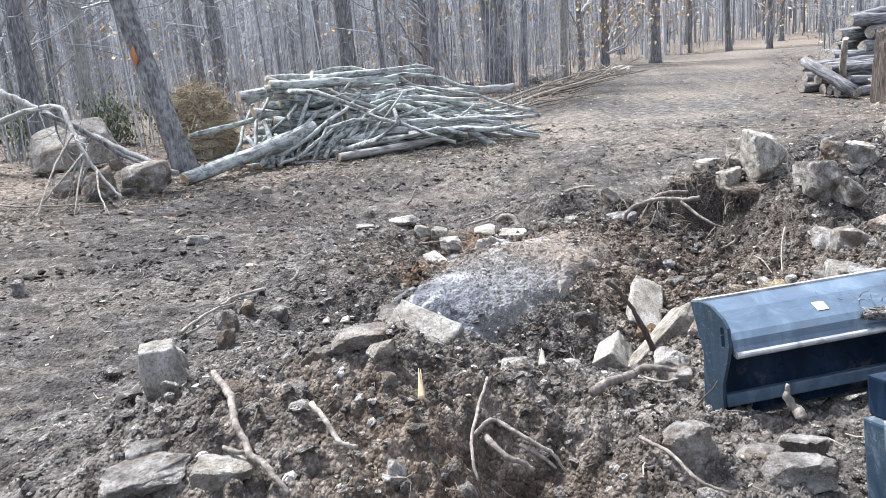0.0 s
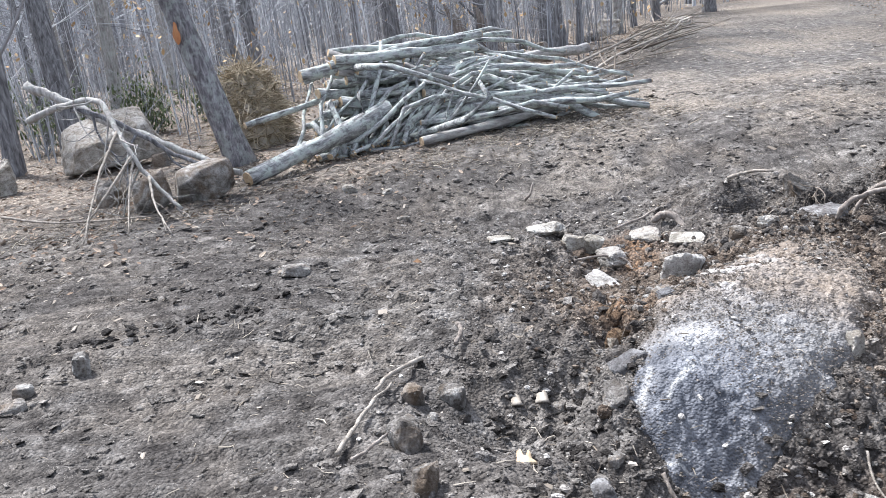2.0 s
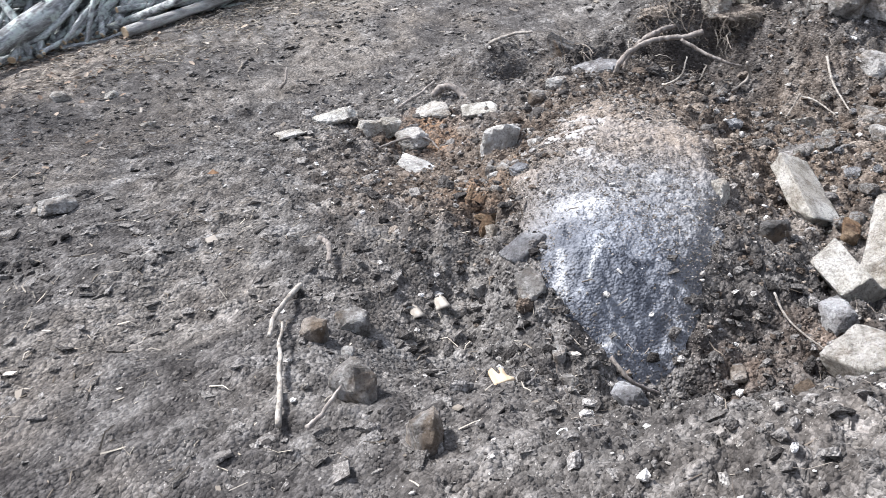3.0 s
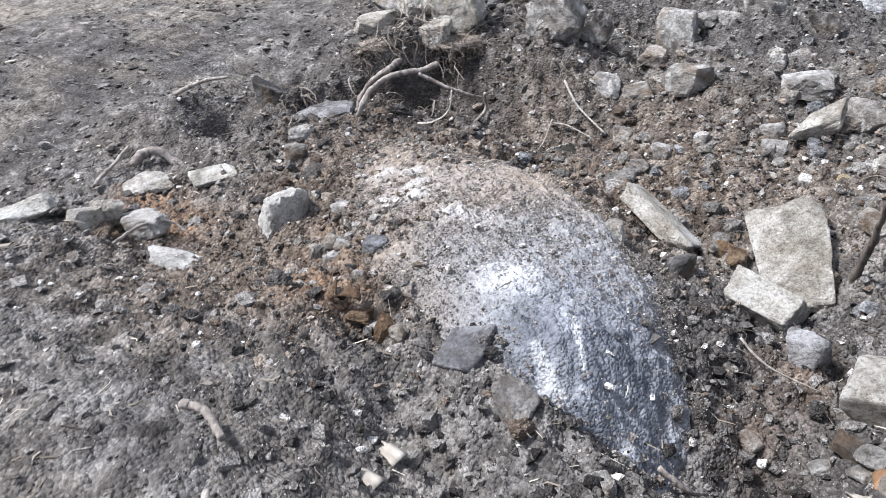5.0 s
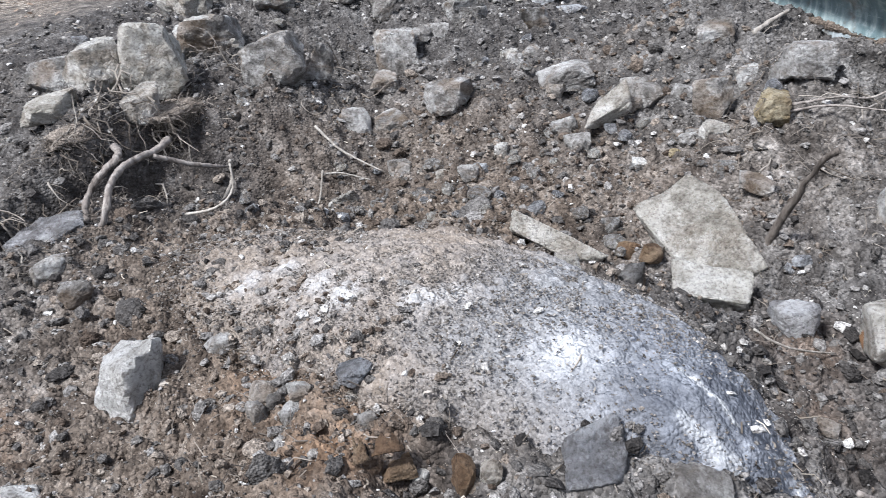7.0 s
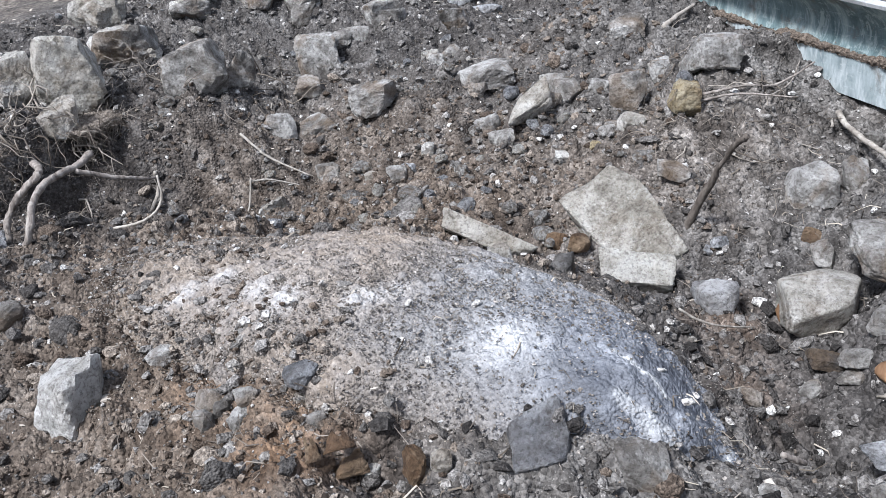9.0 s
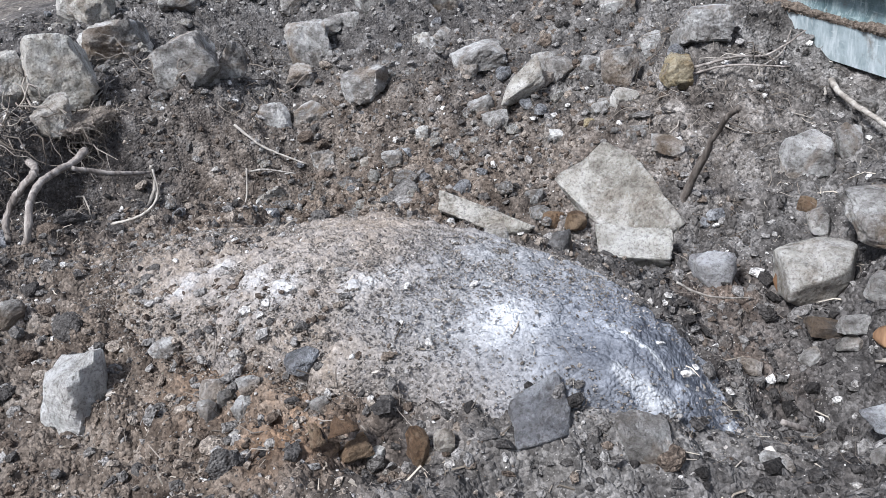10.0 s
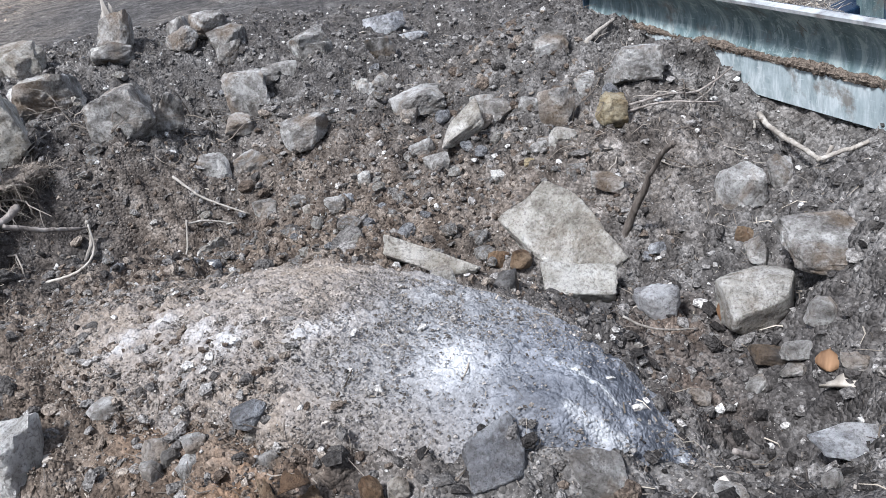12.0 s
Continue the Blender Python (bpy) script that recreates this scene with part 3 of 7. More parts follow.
BZ += (fbm(BX * 3, BY * 3, 4, 71) - 0.5) * 0.05 + (fbm(BX * 14, BY * 14, 3, 73) - 0.5) * 0.04 + (fbm(BX * 40, BY * 40, 2, 74) - 0.5) * 0.03
step = np.floor((BX * 0.9 + BY * 0.4) * 4 + fbm(BX * 3, BY * 3, 2, 75) * 2.0)
BZ += FRONT * 0.035 * (vnoise(step * 1.7, step * 0.3, 77) - 0.4) * 2
BZ[-2] -= 0.25
BZ[-1] -= 0.6
verts = np.vstack([np.stack([BX, BY, BZ], -1).reshape(-1, 3), (*B_MID, lie(*B_MID) + 0.04), (*B_MID, -0.9)])
nr = len(rho)
k = np.arange(nr - 1)[:, None] * segs
i = np.arange(segs)[None, :]
j = (i + 1) % segs
faces = [list(q) for q in np.stack([k + i, k + segs + i, k + segs + j, k + j], -1).reshape(-1, 4)]
faces += [[nr * segs, a0, (a0 + 1) % segs] for a0 in range(segs)]
faces += [[nr * segs + 1, (nr - 1) * segs + (a0 + 1) % segs, (nr - 1) * segs + a0] for a0 in range(segs)]
me = mesh_from("boulder", verts, faces, True)
BOULDER_STONE = make_boulder_stone()
boulder = tagged(part("boulder", me, BOULDER_STONE), "large half-buried blue-grey boulder dusted with pale drill dust and soil", "boulder")
VX, VY = verts[:, 0], verts[:, 1]


def spot(cx, cy, r, x=VX, y=VY):
    return np.exp(-((x - cx) ** 2 + (y - cy) ** 2) / r**2)


def near_line(points, width):
    best = np.full(len(VX), 9.0)
    for (x0, y0), (x1, y1) in zip(points, points[1:]):
        t = np.clip(((VX - x0) * (x1 - x0) + (VY - y0) * (y1 - y0)) / ((x1 - x0) ** 2 + (y1 - y0) ** 2), 0, 1)
        best = np.minimum(best, np.hypot(VX - x0 - t * (x1 - x0), VY - y0 - t * (y1 - y0)))
    return smoothstep(width, width * 0.35, best + 0.02 * (fbm(VX * 9, VY * 9, 2, 79) - 0.5))


BU = ((VX - B_MID[0]) * math.cos(B_TURN) + (VY - B_MID[1]) * math.sin(B_TURN)) / B_LONG
paint("soil", 1.0 - 1.2 * spot(-0.24, 4.84, 0.36) - 0.45 * spot(0.05, 5.05, 0.3) - 0.3 * (fbm(VX * 4, VY * 4, 3, 81) - 0.4))
paint("dust", 0.7 * spot(-0.03, 5.26, 0.1) + 0.22 * spot(0.0, 5.24, 0.22) + 0.6 * spot(0.6, 6.36, 0.06) + 0.5 * spot(0.66, 6.22, 0.06) + 0.6 * spot(0.33, 5.95, 0.07) + 0.55 * spot(0.24, 5.7, 0.06) + 0.5 * spot(0.28, 5.58, 0.06) + 0.4 * spot(0.47, 6.05, 0.07) + 0.16 * spot(0.45, 6.0, 0.4) + 0.15 * spot(-0.33, 4.94, 0.07))
paint("earth", 1.0 * smoothstep(-0.35, 0.1, BU + 0.25 * (fbm(VX * 3, VY * 3, 3, 83) - 0.5)) + 0.6 * smoothstep(0.4, 0.9, boulder_rho(VX, VY)) * smoothstep(5.2, 5.6, VY - 0.5 * VX))
paint("vein", 0.95 * near_line([(-0.13, 4.97), (-0.2, 4.91), (-0.26, 4.86)], 0.018) + 0.4 * near_line([(-0.3, 5.0), (-0.35, 4.93), (-0.37, 4.88)], 0.035) + 0.8 * near_line([(-0.22, 4.66), (-0.36, 4.72), (-0.52, 4.74)], 0.014) + 0.6 * near_line([(-0.28, 4.61), (-0.38, 4.66), (-0.48, 4.68)], 0.016))

# ---- stones and roots ----


def stone(x, y, size, turn, seed, material, label, fine=None, sink=0.3, z=None):
    me = stone_mesh("stone", size, seed + 100, fine, planes=11 + seed % 6)
    z = float(ground_z(x, y)) + size[2] * (0.5 - sink) if z is None else z
    ob = part("stone" if size[0] < 0.3 else "rock", me, material, at=pose(x, y, z, (seed * 37 % 17) - 8, (seed * 53 % 19) - 9, turn))
    return tagged(ob, label, "stone" if size[0] < 0.3 else "rock")


def slab(name, mid, along, up, size, seed, material, label, cuts=4, close=1.08, skew=0.07):
    """A blocky stone with square-cut faces. along, up: its length's and its face's direction."""
    u = Vector(along).normalized()
    n = (Vector(up) - u * Vector(up).dot(u)).normalized()
    w = n.cross(u)
    f = ICO5[1]
    v = hewn(ICO5, seed, skew, cuts, close, 40)
    v = v / np.abs(v).max(axis=0)
    ledge = np.floor((v[:, 2] * 2.2 + v[:, 0] * 0.9 + 0.7 * wobble3(v, 1.2, seed + 6)) * 2.0)
    v = v * (1 + 0.05 * wobble3(v, 1.3, seed)[:, None] + 0.035 * wobble3(v, 4, seed + 2)[:, None] + 0.025 * wobble3(v, 11, seed + 4)[:, None] + 0.03 * (vnoise(ledge * 1.7, ledge * 0.3, seed) - 0.5)[:, None])
    me = mesh_from(name, v * np.array(size) / 2, f, True)
    m = Matrix((u, w, n)).transposed().to_4x4()
    return tagged(part(name, me, material, at=Matrix.Translation(mid) @ m), label, "rock")


def root(points, r0, r1, material, label, name="root"):
    p = spline(points, 9)
    seed = int(abs(points[0][0] * 1000 + points[0][1] * 100)) % 997
    rng = np.random.default_rng(seed)
    n = len(p)
    slow = np.stack([np.interp(np.arange(n), np.arange(0, n + 4, 4), rng.normal(0, r0 * 0.25, len(np.arange(0, n + 4, 4)))) for _ in range(3)], -1)
    p = p + slow + rng.normal(0, r0 * 0.08, p.shape)
    girth = np.interp(np.linspace(0, 1, n), (0, 0.35, 0.7, 1), (r0, r0 * 0.9, (r0 + r1) / 2, r1)) * (1 + 0.1 * np.interp(np.arange(n), np.arange(0, n + 3, 3), rng.uniform(-1, 1, len(np.arange(0, n + 3, 3)))))
    v, f = tube_arrays(p, list(girth), 8, seed, 0.16)
    name = "stick" if ("stick" in label or "twig" in label) else "root"
    return tagged(part(name, mesh_from(name, v, f, True), material), label, name)




def shard(x, y, z, w, h, turn, lean, material, label, name="wood_piece"):
    """A thin torn piece, bowed and jagged at its top."""
    r5 = np.random.default_rng(int(abs(x * 331 + y * 97) * 10))
    cols, rows = 5, 7
    s, t = np.meshgrid(np.linspace(-0.5, 0.5, cols), np.linspace(0, 1, rows))
    narrow = (np.sin(np.pi * (0.06 + 0.9 * t)) if name == 'fallen_leaf' else 1 - 0.6 * t) + 0.08 * r5.uniform(-1, 1, t.shape)
    top = t * (1 + (0.12 if name == 'fallen_leaf' else 0.4) * r5.uniform(-1, 1, cols)[None, :] * (t > 0.8))
    front = np.stack([s * w * narrow, -0.13 * w * (1 - 4 * s * s) + 0.1 * h * t * t, top * h], -1).reshape(-1, 3)
    v = np.vstack([front, front + (0, max(0.004, 0.12 * w), 0)])
    n = cols * rows
    f = []
    for r in range(rows - 1):
        for c in range(cols - 1):
            q = r * cols + c
            f += [[q, q + 1, q + cols + 1, q + cols], [n + q, n + q + cols, n + q + cols + 1, n + q + 1]]
    rim = [c for c in range(cols)] + [r * cols + cols - 1 for r in range(1, rows)] + [(rows - 1) * cols + c for c in range(cols - 2, -1, -1)] + [r * cols for r in range(rows - 2, 0, -1)]
    f += [[rim[q], n + rim[q], n + rim[(q + 1) % len(rim)], rim[(q + 1) % len(rim)]] for q in range(len(rim))]
    ob = part(name, mesh_from(name, v, f, True), material, at=pose(x, y, z, -lean, 0, turn))
    return tagged(ob, label, "leaf" if name == "fallen_leaf" else "wood piece")


slab("rock_slab", (1.127, 4.6, -0.323), (0.04, -0.281, 0.131), (-0.67, 0.23, 0.7), (0.35, 0.53, 0.13), 3, SLAB_STONE, "large pale squared rock slab leaning in the pit")
slab("rock_slab", (0.85, 4.63, -0.395), (-0.104, -0.298, -0.03), (-0.55, 0.15, 0.82), (0.32, 0.16, 0.16), 5, SLAB_STONE, "pale rock block propping the leaning slab")
slab("rock_slab", (1.18, 5.21, -0.3), (0.129, 0.39, 0.195), (0.42, -0.38, 0.8), (0.47, 0.24, 0.1), 8, SLAB_STONE, "long pale wedge of rock against the boulder")
slab("rock_slab", (-0.14, 3.14, 0.39), (0.26, -0.12, -0.1), (-0.1, -0.45, 0.88), (0.29, 0.15, 0.075), 9, SLAB_STONE, "whitish flat rock slab on the soil mound")
slab("rock_slab", (-1.15, 3.06, 0.32), (-0.22, 0.05, 1.0), (0.5, -0.8, 0.1), (0.28, 0.18, 0.13), 11, PALE_STONE, "grey upright rock with a pale broken face on the mound", 6, 0.9, 0.2)
slab("rock_slab", (-1.07, 2.9, 0.29), (0.15, 0.0, 1.0), (0.3, -0.9, 0.2), (0.15, 0.08, 0.07), 12, GREY_STONE, "grey stone leaning on the upright rock", 6, 0.9, 0.2)
root(((0.76, 4.25, 0.19), (0.83, 4.27, 0.12), (0.925, 4.306, -0.04), (1.0, 4.34, -0.2), (1.06, 4.37, -0.36)), 0.012, 0.02, DARK_BARK, "dark bare curved stick standing in the pit")
slab("rock_slab", (0.4, 3.68, -0.165), (-0.25, -0.97, 0.0), (-0.4, -0.04, 0.9), (0.68, 0.32, 0.09), 15, GREY_STONE, "broad flat grey rock overhanging a hollow", 7, 0.95, 0.12)
root(((2.06, 7.4, -0.02), (1.83, 7.28, 0.01), (1.75, 7.36, -0.06), (1.71, 7.45, -0.17), (1.65, 7.44, -0.28), (1.61, 7.42, -0.38)), 0.019, 0.013, ROOT_BARK, "thick bare root arching down the torn bank")
root(((2.1, 7.12, -0.02), (1.96, 7.17, -0.03), (1.7, 7.26, -0.04), (1.51, 7.25, -0.12), (1.48, 7.32, -0.25), (1.46, 7.38, -0.36)), 0.02, 0.014, ROOT_BARK, "forked torn root hanging on the bank")
root(((1.96, 7.17, -0.05), (2.05, 7.02, -0.14), (2.13, 6.92, -0.2), (2.24, 6.88, -0.24)), 0.014, 0.007, ROOT_BARK, "torn root running along the bank")
root(((2.3, 6.9, -0.24), (2.34, 6.92, -0.36), (2.19, 6.97, -0.45), (1.98, 7.03, -0.42), (1.83, 7.1, -0.4)), 0.011, 0.006, STICK_GREY, "pale root looping down to the pit's floor")
stone(2.71, 7.36, (0.44, 0.36, 0.46), -85, 1, SLAB_STONE, "pale broken granite rock with rusty patches on the soil bank", fine=ICO4, z=0.27)
stone(2.72, 7.95, (0.34, 0.28, 0.22), -70, 2, GREY_STONE, "grey angular rock lying on the soil bank", fine=ICO4, z=0.22)
stone(2.66, 7.68, (0.3, 0.28, 0.3), -40, 193, PALE_STONE, "brownish grey rock leaning on a pale one", fine=ICO4, z=0.26)
stone(2.38, 7.86, (0.34, 0.24, 0.17), -60, 3, SLAB_STONE, "flat light rock with a rusty edge on the bank", fine=ICO4, z=0.12)
stone(3.46, 7.25, (0.46, 0.34, 0.36), -84, 4, PALE_STONE, "weathered grey rock half buried in the bank", fine=ICO4, z=0.19)
stone(2.43, 7.36, (0.26, 0.2, 0.22), -80, 5, PALE_STONE, "light tan rock set in the torn bank", fine=ICO4, z=0.08)
stone(3.38, 7.22, (0.43, 0.32, 0.29), -65, 6, GREY_STONE, "rounded grey rock on the soil bank", fine=ICO4, z=0.21)
stone(2.95, 6.72, (0.42, 0.36, 0.44), -84, 187, GREY_STONE, "broad grey rock with a flat face on the bank", fine=ICO4, z=0.1)
stone(3.1, 6.47, (0.26, 0.22, 0.3), -80, 8, GREY_STONE, "dark round rock wedged in the bank", fine=ICO4, z=0.04)
stone(3.36, 6.01, (0.28, 0.20, 0.36), -90, 9, GREY_STONE, "rounded tan-grey slab standing in the bank", fine=ICO4, z=0.00)
stone(3.14, 6.09, (0.19, 0.15, 0.14), -85, 10, GREY_STONE, "small grey stone in the bank", fine=ICO4, z=-0.12)
stone(2.70, 5.68, (0.30, 0.24, 0.21), -86, 11, GREY_STONE, "angular grey stone on the pit's slope", fine=ICO4, z=-0.09)
stone(2.77, 6.27, (0.23, 0.18, 0.27), -80, 12, GREY_STONE, "broken grey rock on the pit's slope", fine=ICO4, z=-0.27)
stone(2.81, 6.04, (0.28, 0.22, 0.24), -84, 13, GREY_STONE, "broad grey-tan rock on the pit's slope", fine=ICO4, z=-0.28)
stone(2.72, 5.00, (0.31, 0.25, 0.19), -88, 14, GREY_STONE, "low grey rock with a flat top", fine=ICO4, z=-0.05)
slab("rock_slab", (2.27, 4.81, -0.1), (-0.014, -0.242, 0.149), (-0.5, 0.1, 0.8), (0.32, 0.15, 0.1), 21, SLAB_STONE, "long pale rock sliver lying on the slope", 6, 0.9, 0.15)
stone(2.38, 4.60, (0.17, 0.14, 0.13), -90, 16, GREY_STONE, "grey stone beside the long sliver", fine=ICO4, z=-0.09)
stone(2.37, 4.97, (0.19, 0.15, 0.14), -84, 17, GREY_STONE, "dull brown-grey stone on the slope", fine=ICO4, z=-0.25)
stone(2.26, 6.30, (0.18, 0.15, 0.18), -70, 18, PALE_STONE, "small light cube-like stone at the pit's foot", fine=ICO4, z=-0.54)
stone(2.16, 5.53, (0.15, 0.13, 0.13), -75, 19, BLUE_STONE, "bluish stone in loose gravel", fine=ICO4, z=-0.37)
stone(2.19, 5.40, (0.08, 0.06, 0.08), -81, 20, PALE_STONE, "small whitish stone lying in the dug soil")
stone(2.46, 5.98, (0.15, 0.13, 0.15), -72, 21, GREY_STONE, "brownish stone at the pit's foot", fine=ICO4, z=-0.43)
stone(1.50, 7.58, (0.38, 0.26, 0.20), -62, 22, BLUE_STONE, "flat blue-grey rock beside a torn root", fine=ICO4, z=-0.29)
stone(1.02, 7.31, (0.19, 0.13, 0.11), -49, 23, GREY_STONE, "low grey stone with flat top", fine=ICO4)
stone(1.56, 8.10, (0.28, 0.24, 0.34), -60, 24, DARK_STONE, "dark wedge-shaped rock beside a hollow", fine=ICO4, z=-0.27)
stone(0.27, 6.7, (0.26, 0.24, 0.34), -20, 195, WHITE_STONE, "whitish rounded rock with a pale chipped corner", fine=ICO4, z=-0.25)
stone(0.04, 6.17, (0.12, 0.09, 0.08), -70, 26, GREY_STONE, "small grey-tan stone on the soil", z=-0.16)
stone(-0.02, 5.87, (0.11, 0.08, 0.06), -69, 27, BLUE_STONE, "bluish white rock chip", z=-0.05)
stone(-0.07, 7.31, (0.27, 0.20, 0.17), -52, 28, WHITE_STONE, "white angular slab beside a torn root", fine=ICO4, z=-0.31)
slab("rock_slab", (0.52, 7.5, -0.29), (0.9, -0.3, 0.02), (-0.1, -0.3, 0.95), (0.26, 0.16, 0.05), 41, SLAB_STONE, "thin whitish flat rock lying in brown soil", 6, 0.9, 0.2)
stone(-0.20, 6.93, (0.31, 0.22, 0.11), -55, 29, WHITE_STONE, "white flat rock among gravel", fine=ICO4, z=-0.35)
stone(3.66, 5.53, (0.29, 0.22, 0.24), -86, 30, GREY_STONE, "round grey stone on the bank", fine=ICO4, z=0.11)
stone(4.37, 4.82, (0.34, 0.25, 0.22), -87, 31, BLUE_STONE, "bluish rock chip with a white face", fine=ICO4, z=-0.04)
stone(3.47, 5.10, (0.22, 0.16, 0.18), -94, 32, GREY_STONE, "grey stone on the bank", fine=ICO4)
stone(4.01, 7.51, (0.32, 0.24, 0.23), -59, 33, PALE_STONE, "light rock at the back of the heap", fine=ICO4, z=0.35)
stone(7.36, 14.32, (0.76, 0.54, 0.36), -50, 34, PALE_STONE, "pale bluish rock at the track's far edge", fine=ICO4)
stone(4.02, 6.91, (0.32, 0.23, 0.18), -70, 35, GREY_STONE, "grey stone at the back of the heap", fine=ICO4)
stone(4.19, 6.44, (0.26, 0.18, 0.20), -64, 36, GREY_STONE, "pointed grey stone on the heap", fine=ICO4)
stone(4.21, 6.15, (0.28, 0.20, 0.18), -89, 37, GREY_STONE, "low rock on the heap", fine=ICO4)
stone(2.75, 7.30, (0.16, 0.11, 0.15), -75, 38, GREY_STONE, "small grey stone by the pale rock")
stone(0.74, 7.07, (0.13, 0.09, 0.10), -59, 39, GREY_STONE, "stone stuck in a lump of brown soil")
stone(-0.28, 5.68, (0.06, 0.04, 0.04), -57, 40, PALE_STONE, "small white stone lying in the dug soil", fine=ICO2)
stone(-0.29, 5.74, (0.11, 0.08, 0.05), -60, 41, RUST_STONE, "rusty orange rock fragment")
stone(-0.31, 5.80, (0.06, 0.04, 0.04), -69, 42, RUST_STONE, "small orange stone lying in the dug soil", fine=ICO2)
stone(-0.37, 5.49, (0.06, 0.06, 0.08), -74, 43, PALE_STONE, "pale stone chip lying in the dug soil", fine=ICO2)
stone(-0.36, 5.56, (0.06, 0.08, 0.13), -76, 44, RUST_STONE, "brown soil-crusted stone lying in the dug soil", fine=ICO2)
stone(-0.04, 5.89, (0.05, 0.04, 0.03), -64, 45, PALE_STONE, "little pale stone lying in the dug soil", fine=ICO2)
stone(0.36, 6.40, (0.10, 0.07, 0.07), -70, 46, GREY_STONE, "brown stone crusted with soil")
stone(3.16, 5.17, (0.15, 0.11, 0.13), -81, 47, GREY_STONE, "small stone on the bank")
stone(3.10, 5.28, (0.10, 0.07, 0.09), -74, 48, PALE_STONE, "small pale stone on the bank")
stone(1.82, 4.51, (0.12, 0.08, 0.08), -82, 49, GREY_STONE, "small stone on the slope")
stone(1.78, 4.58, (0.07, 0.05, 0.05), -87, 50, YELLOW_STONE, "little yellow stone lying in the dug soil", fine=ICO2)
stone(1.76, 4.41, (0.13, 0.10, 0.10), -84, 51, PALE_STONE, "whitish stone on the slope")
stone(4.06, 7.57, (0.36, 0.26, 0.31), -84, 52, PALE_STONE, "light rough rock on top of the heap", fine=ICO4)
stone(4.27, 6.91, (0.28, 0.28, 0.37), -83, 53, GREY_STONE, "splintered pale rock standing on the heap", fine=ICO4)
stone(4.02, 6.97, (0.18, 0.13, 0.15), -63, 54, PALE_STONE, "small light rock on the heap", fine=ICO4)
stone(4.37, 6.50, (0.19, 0.19, 0.24), -73, 55, GREY_STONE, "grey rock standing at the heap's back", fine=ICO4)
stone(4.37, 6.27, (0.28, 0.20, 0.21), -85, 56, GREY_STONE, "grey angular rock at the heap's back", fine=ICO4)
stone(3.67, 5.57, (0.27, 0.19, 0.23), -76, 57, GREY_STONE, "grey rock half sunk in the heap", fine=ICO4)
stone(2.83, 7.36, (0.27, 0.19, 0.21), -65, 58, GREY_STONE, "dull grey stone in the bank", fine=ICO4)
stone(4.41, 6.35, (0.14, 0.10, 0.14), -73, 59, GREY_STONE, "small stone at the heap's back")
stone(4.52, 5.00, (0.33, 0.24, 0.17), -99, 60, BLUE_STONE, "bluish stone on the heap", fine=ICO4)
stone(2.33, 4.73, (0.20, 0.14, 0.09), -108, 61, GREY_STONE, "flat stone on the slope", fine=ICO4)
stone(1.79, 4.74, (0.09, 0.06, 0.06), -102, 62, PALE_STONE, "pale stone chip on the slope")
stone(1.89, 4.94, (0.09, 0.06, 0.05), -107, 63, PALE_STONE, "pale flat stone chip on the slope")
stone(2.09, 5.57, (0.13, 0.09, 0.10), -91, 64, GREY_STONE, "grey stone on the pit's floor")
stone(2.22, 5.73, (0.07, 0.07, 0.09), -73, 65, PALE_STONE, "small whitish stone on the pit's floor", fine=ICO2)
stone(2.44, 5.96, (0.14, 0.10, 0.14), -88, 66, GREY_STONE, "brown stone on the pit's floor")
stone(1.63, 4.19, (0.17, 0.14, 0.18), -100, 67, YELLOW_STONE, "yellow-tan rock on the soil heap", fine=ICO4, z=0.04)
stone(1.96, 4.37, (0.20, 0.17, 0.21), -96, 68, GREY_STONE, "squarish grey-white rock on the slope", fine=ICO4, z=0.02)
stone(1.90, 3.97, (0.30, 0.24, 0.20), -100, 69, GREY_STONE, "large grey rock with a dark underside on the heap", fine=ICO4, z=0.16)
stone(2.10, 4.16, (0.13, 0.12, 0.15), -111, 70, GREY_STONE, "small grey stone on the heap")
stone(2.57, 4.22, (0.20, 0.17, 0.18), -96, 71, GREY_STONE, "grey rock near the steel blade", fine=ICO4, z=0.17)
stone(2.28, 4.44, (0.13, 0.09, 0.10), -114, 72, GREY_STONE, "small grey stone lying in the dug soil")
stone(1.00, 3.86, (0.20, 0.18, 0.23), -98, 73, GREY_STONE, "rough grey-brown rock in the heap", fine=ICO4, z=-0.16)
stone(0.98, 3.70, (0.13, 0.12, 0.15), -100, 74, GREY_STONE, "squarish grey-brown rock in the heap", fine=ICO4, z=-0.14)
slab("rock_slab", (0.43, 4.09, -0.36), (-0.09, -0.99, 0.06), (-0.35, 0.0, 0.93), (0.32, 0.24, 0.27), 23, PALE_STONE, "large cracked grey-white rock block on dark soil", 12, 0.86, 0.2)
stone(0.69, 3.95, (0.11, 0.11, 0.13), -100, 76, GREY_STONE, "rounded stone between two large rocks", fine=ICO4, z=-0.31)
stone(0.57, 4.40, (0.20, 0.13, 0.15), -100, 77, BLUE_STONE, "bluish pointed rock in dark soil", fine=ICO4, z=-0.37)
stone(0.93, 4.30, (0.07, 0.05, 0.05), -120, 78, BLUE_STONE, "small white pebble lying in the dug soil", fine=ICO2)
stone(0.19, 4.16, (0.15, 0.10, 0.08), -104, 79, DARK_STONE, "dark stone with a white top", fine=ICO4, z=-0.43)
stone(-0.31, 4.20, (0.21, 0.16, 0.12), -110, 80, BLUE_STONE, "bluish flat rock in dark soil", fine=ICO4, z=-0.39)
stone(-0.45, 4.98, (0.16, 0.13, 0.13), -100, 81, GREY_STONE, "grey rock chip leaning on the boulder", fine=ICO4, z=-0.17)
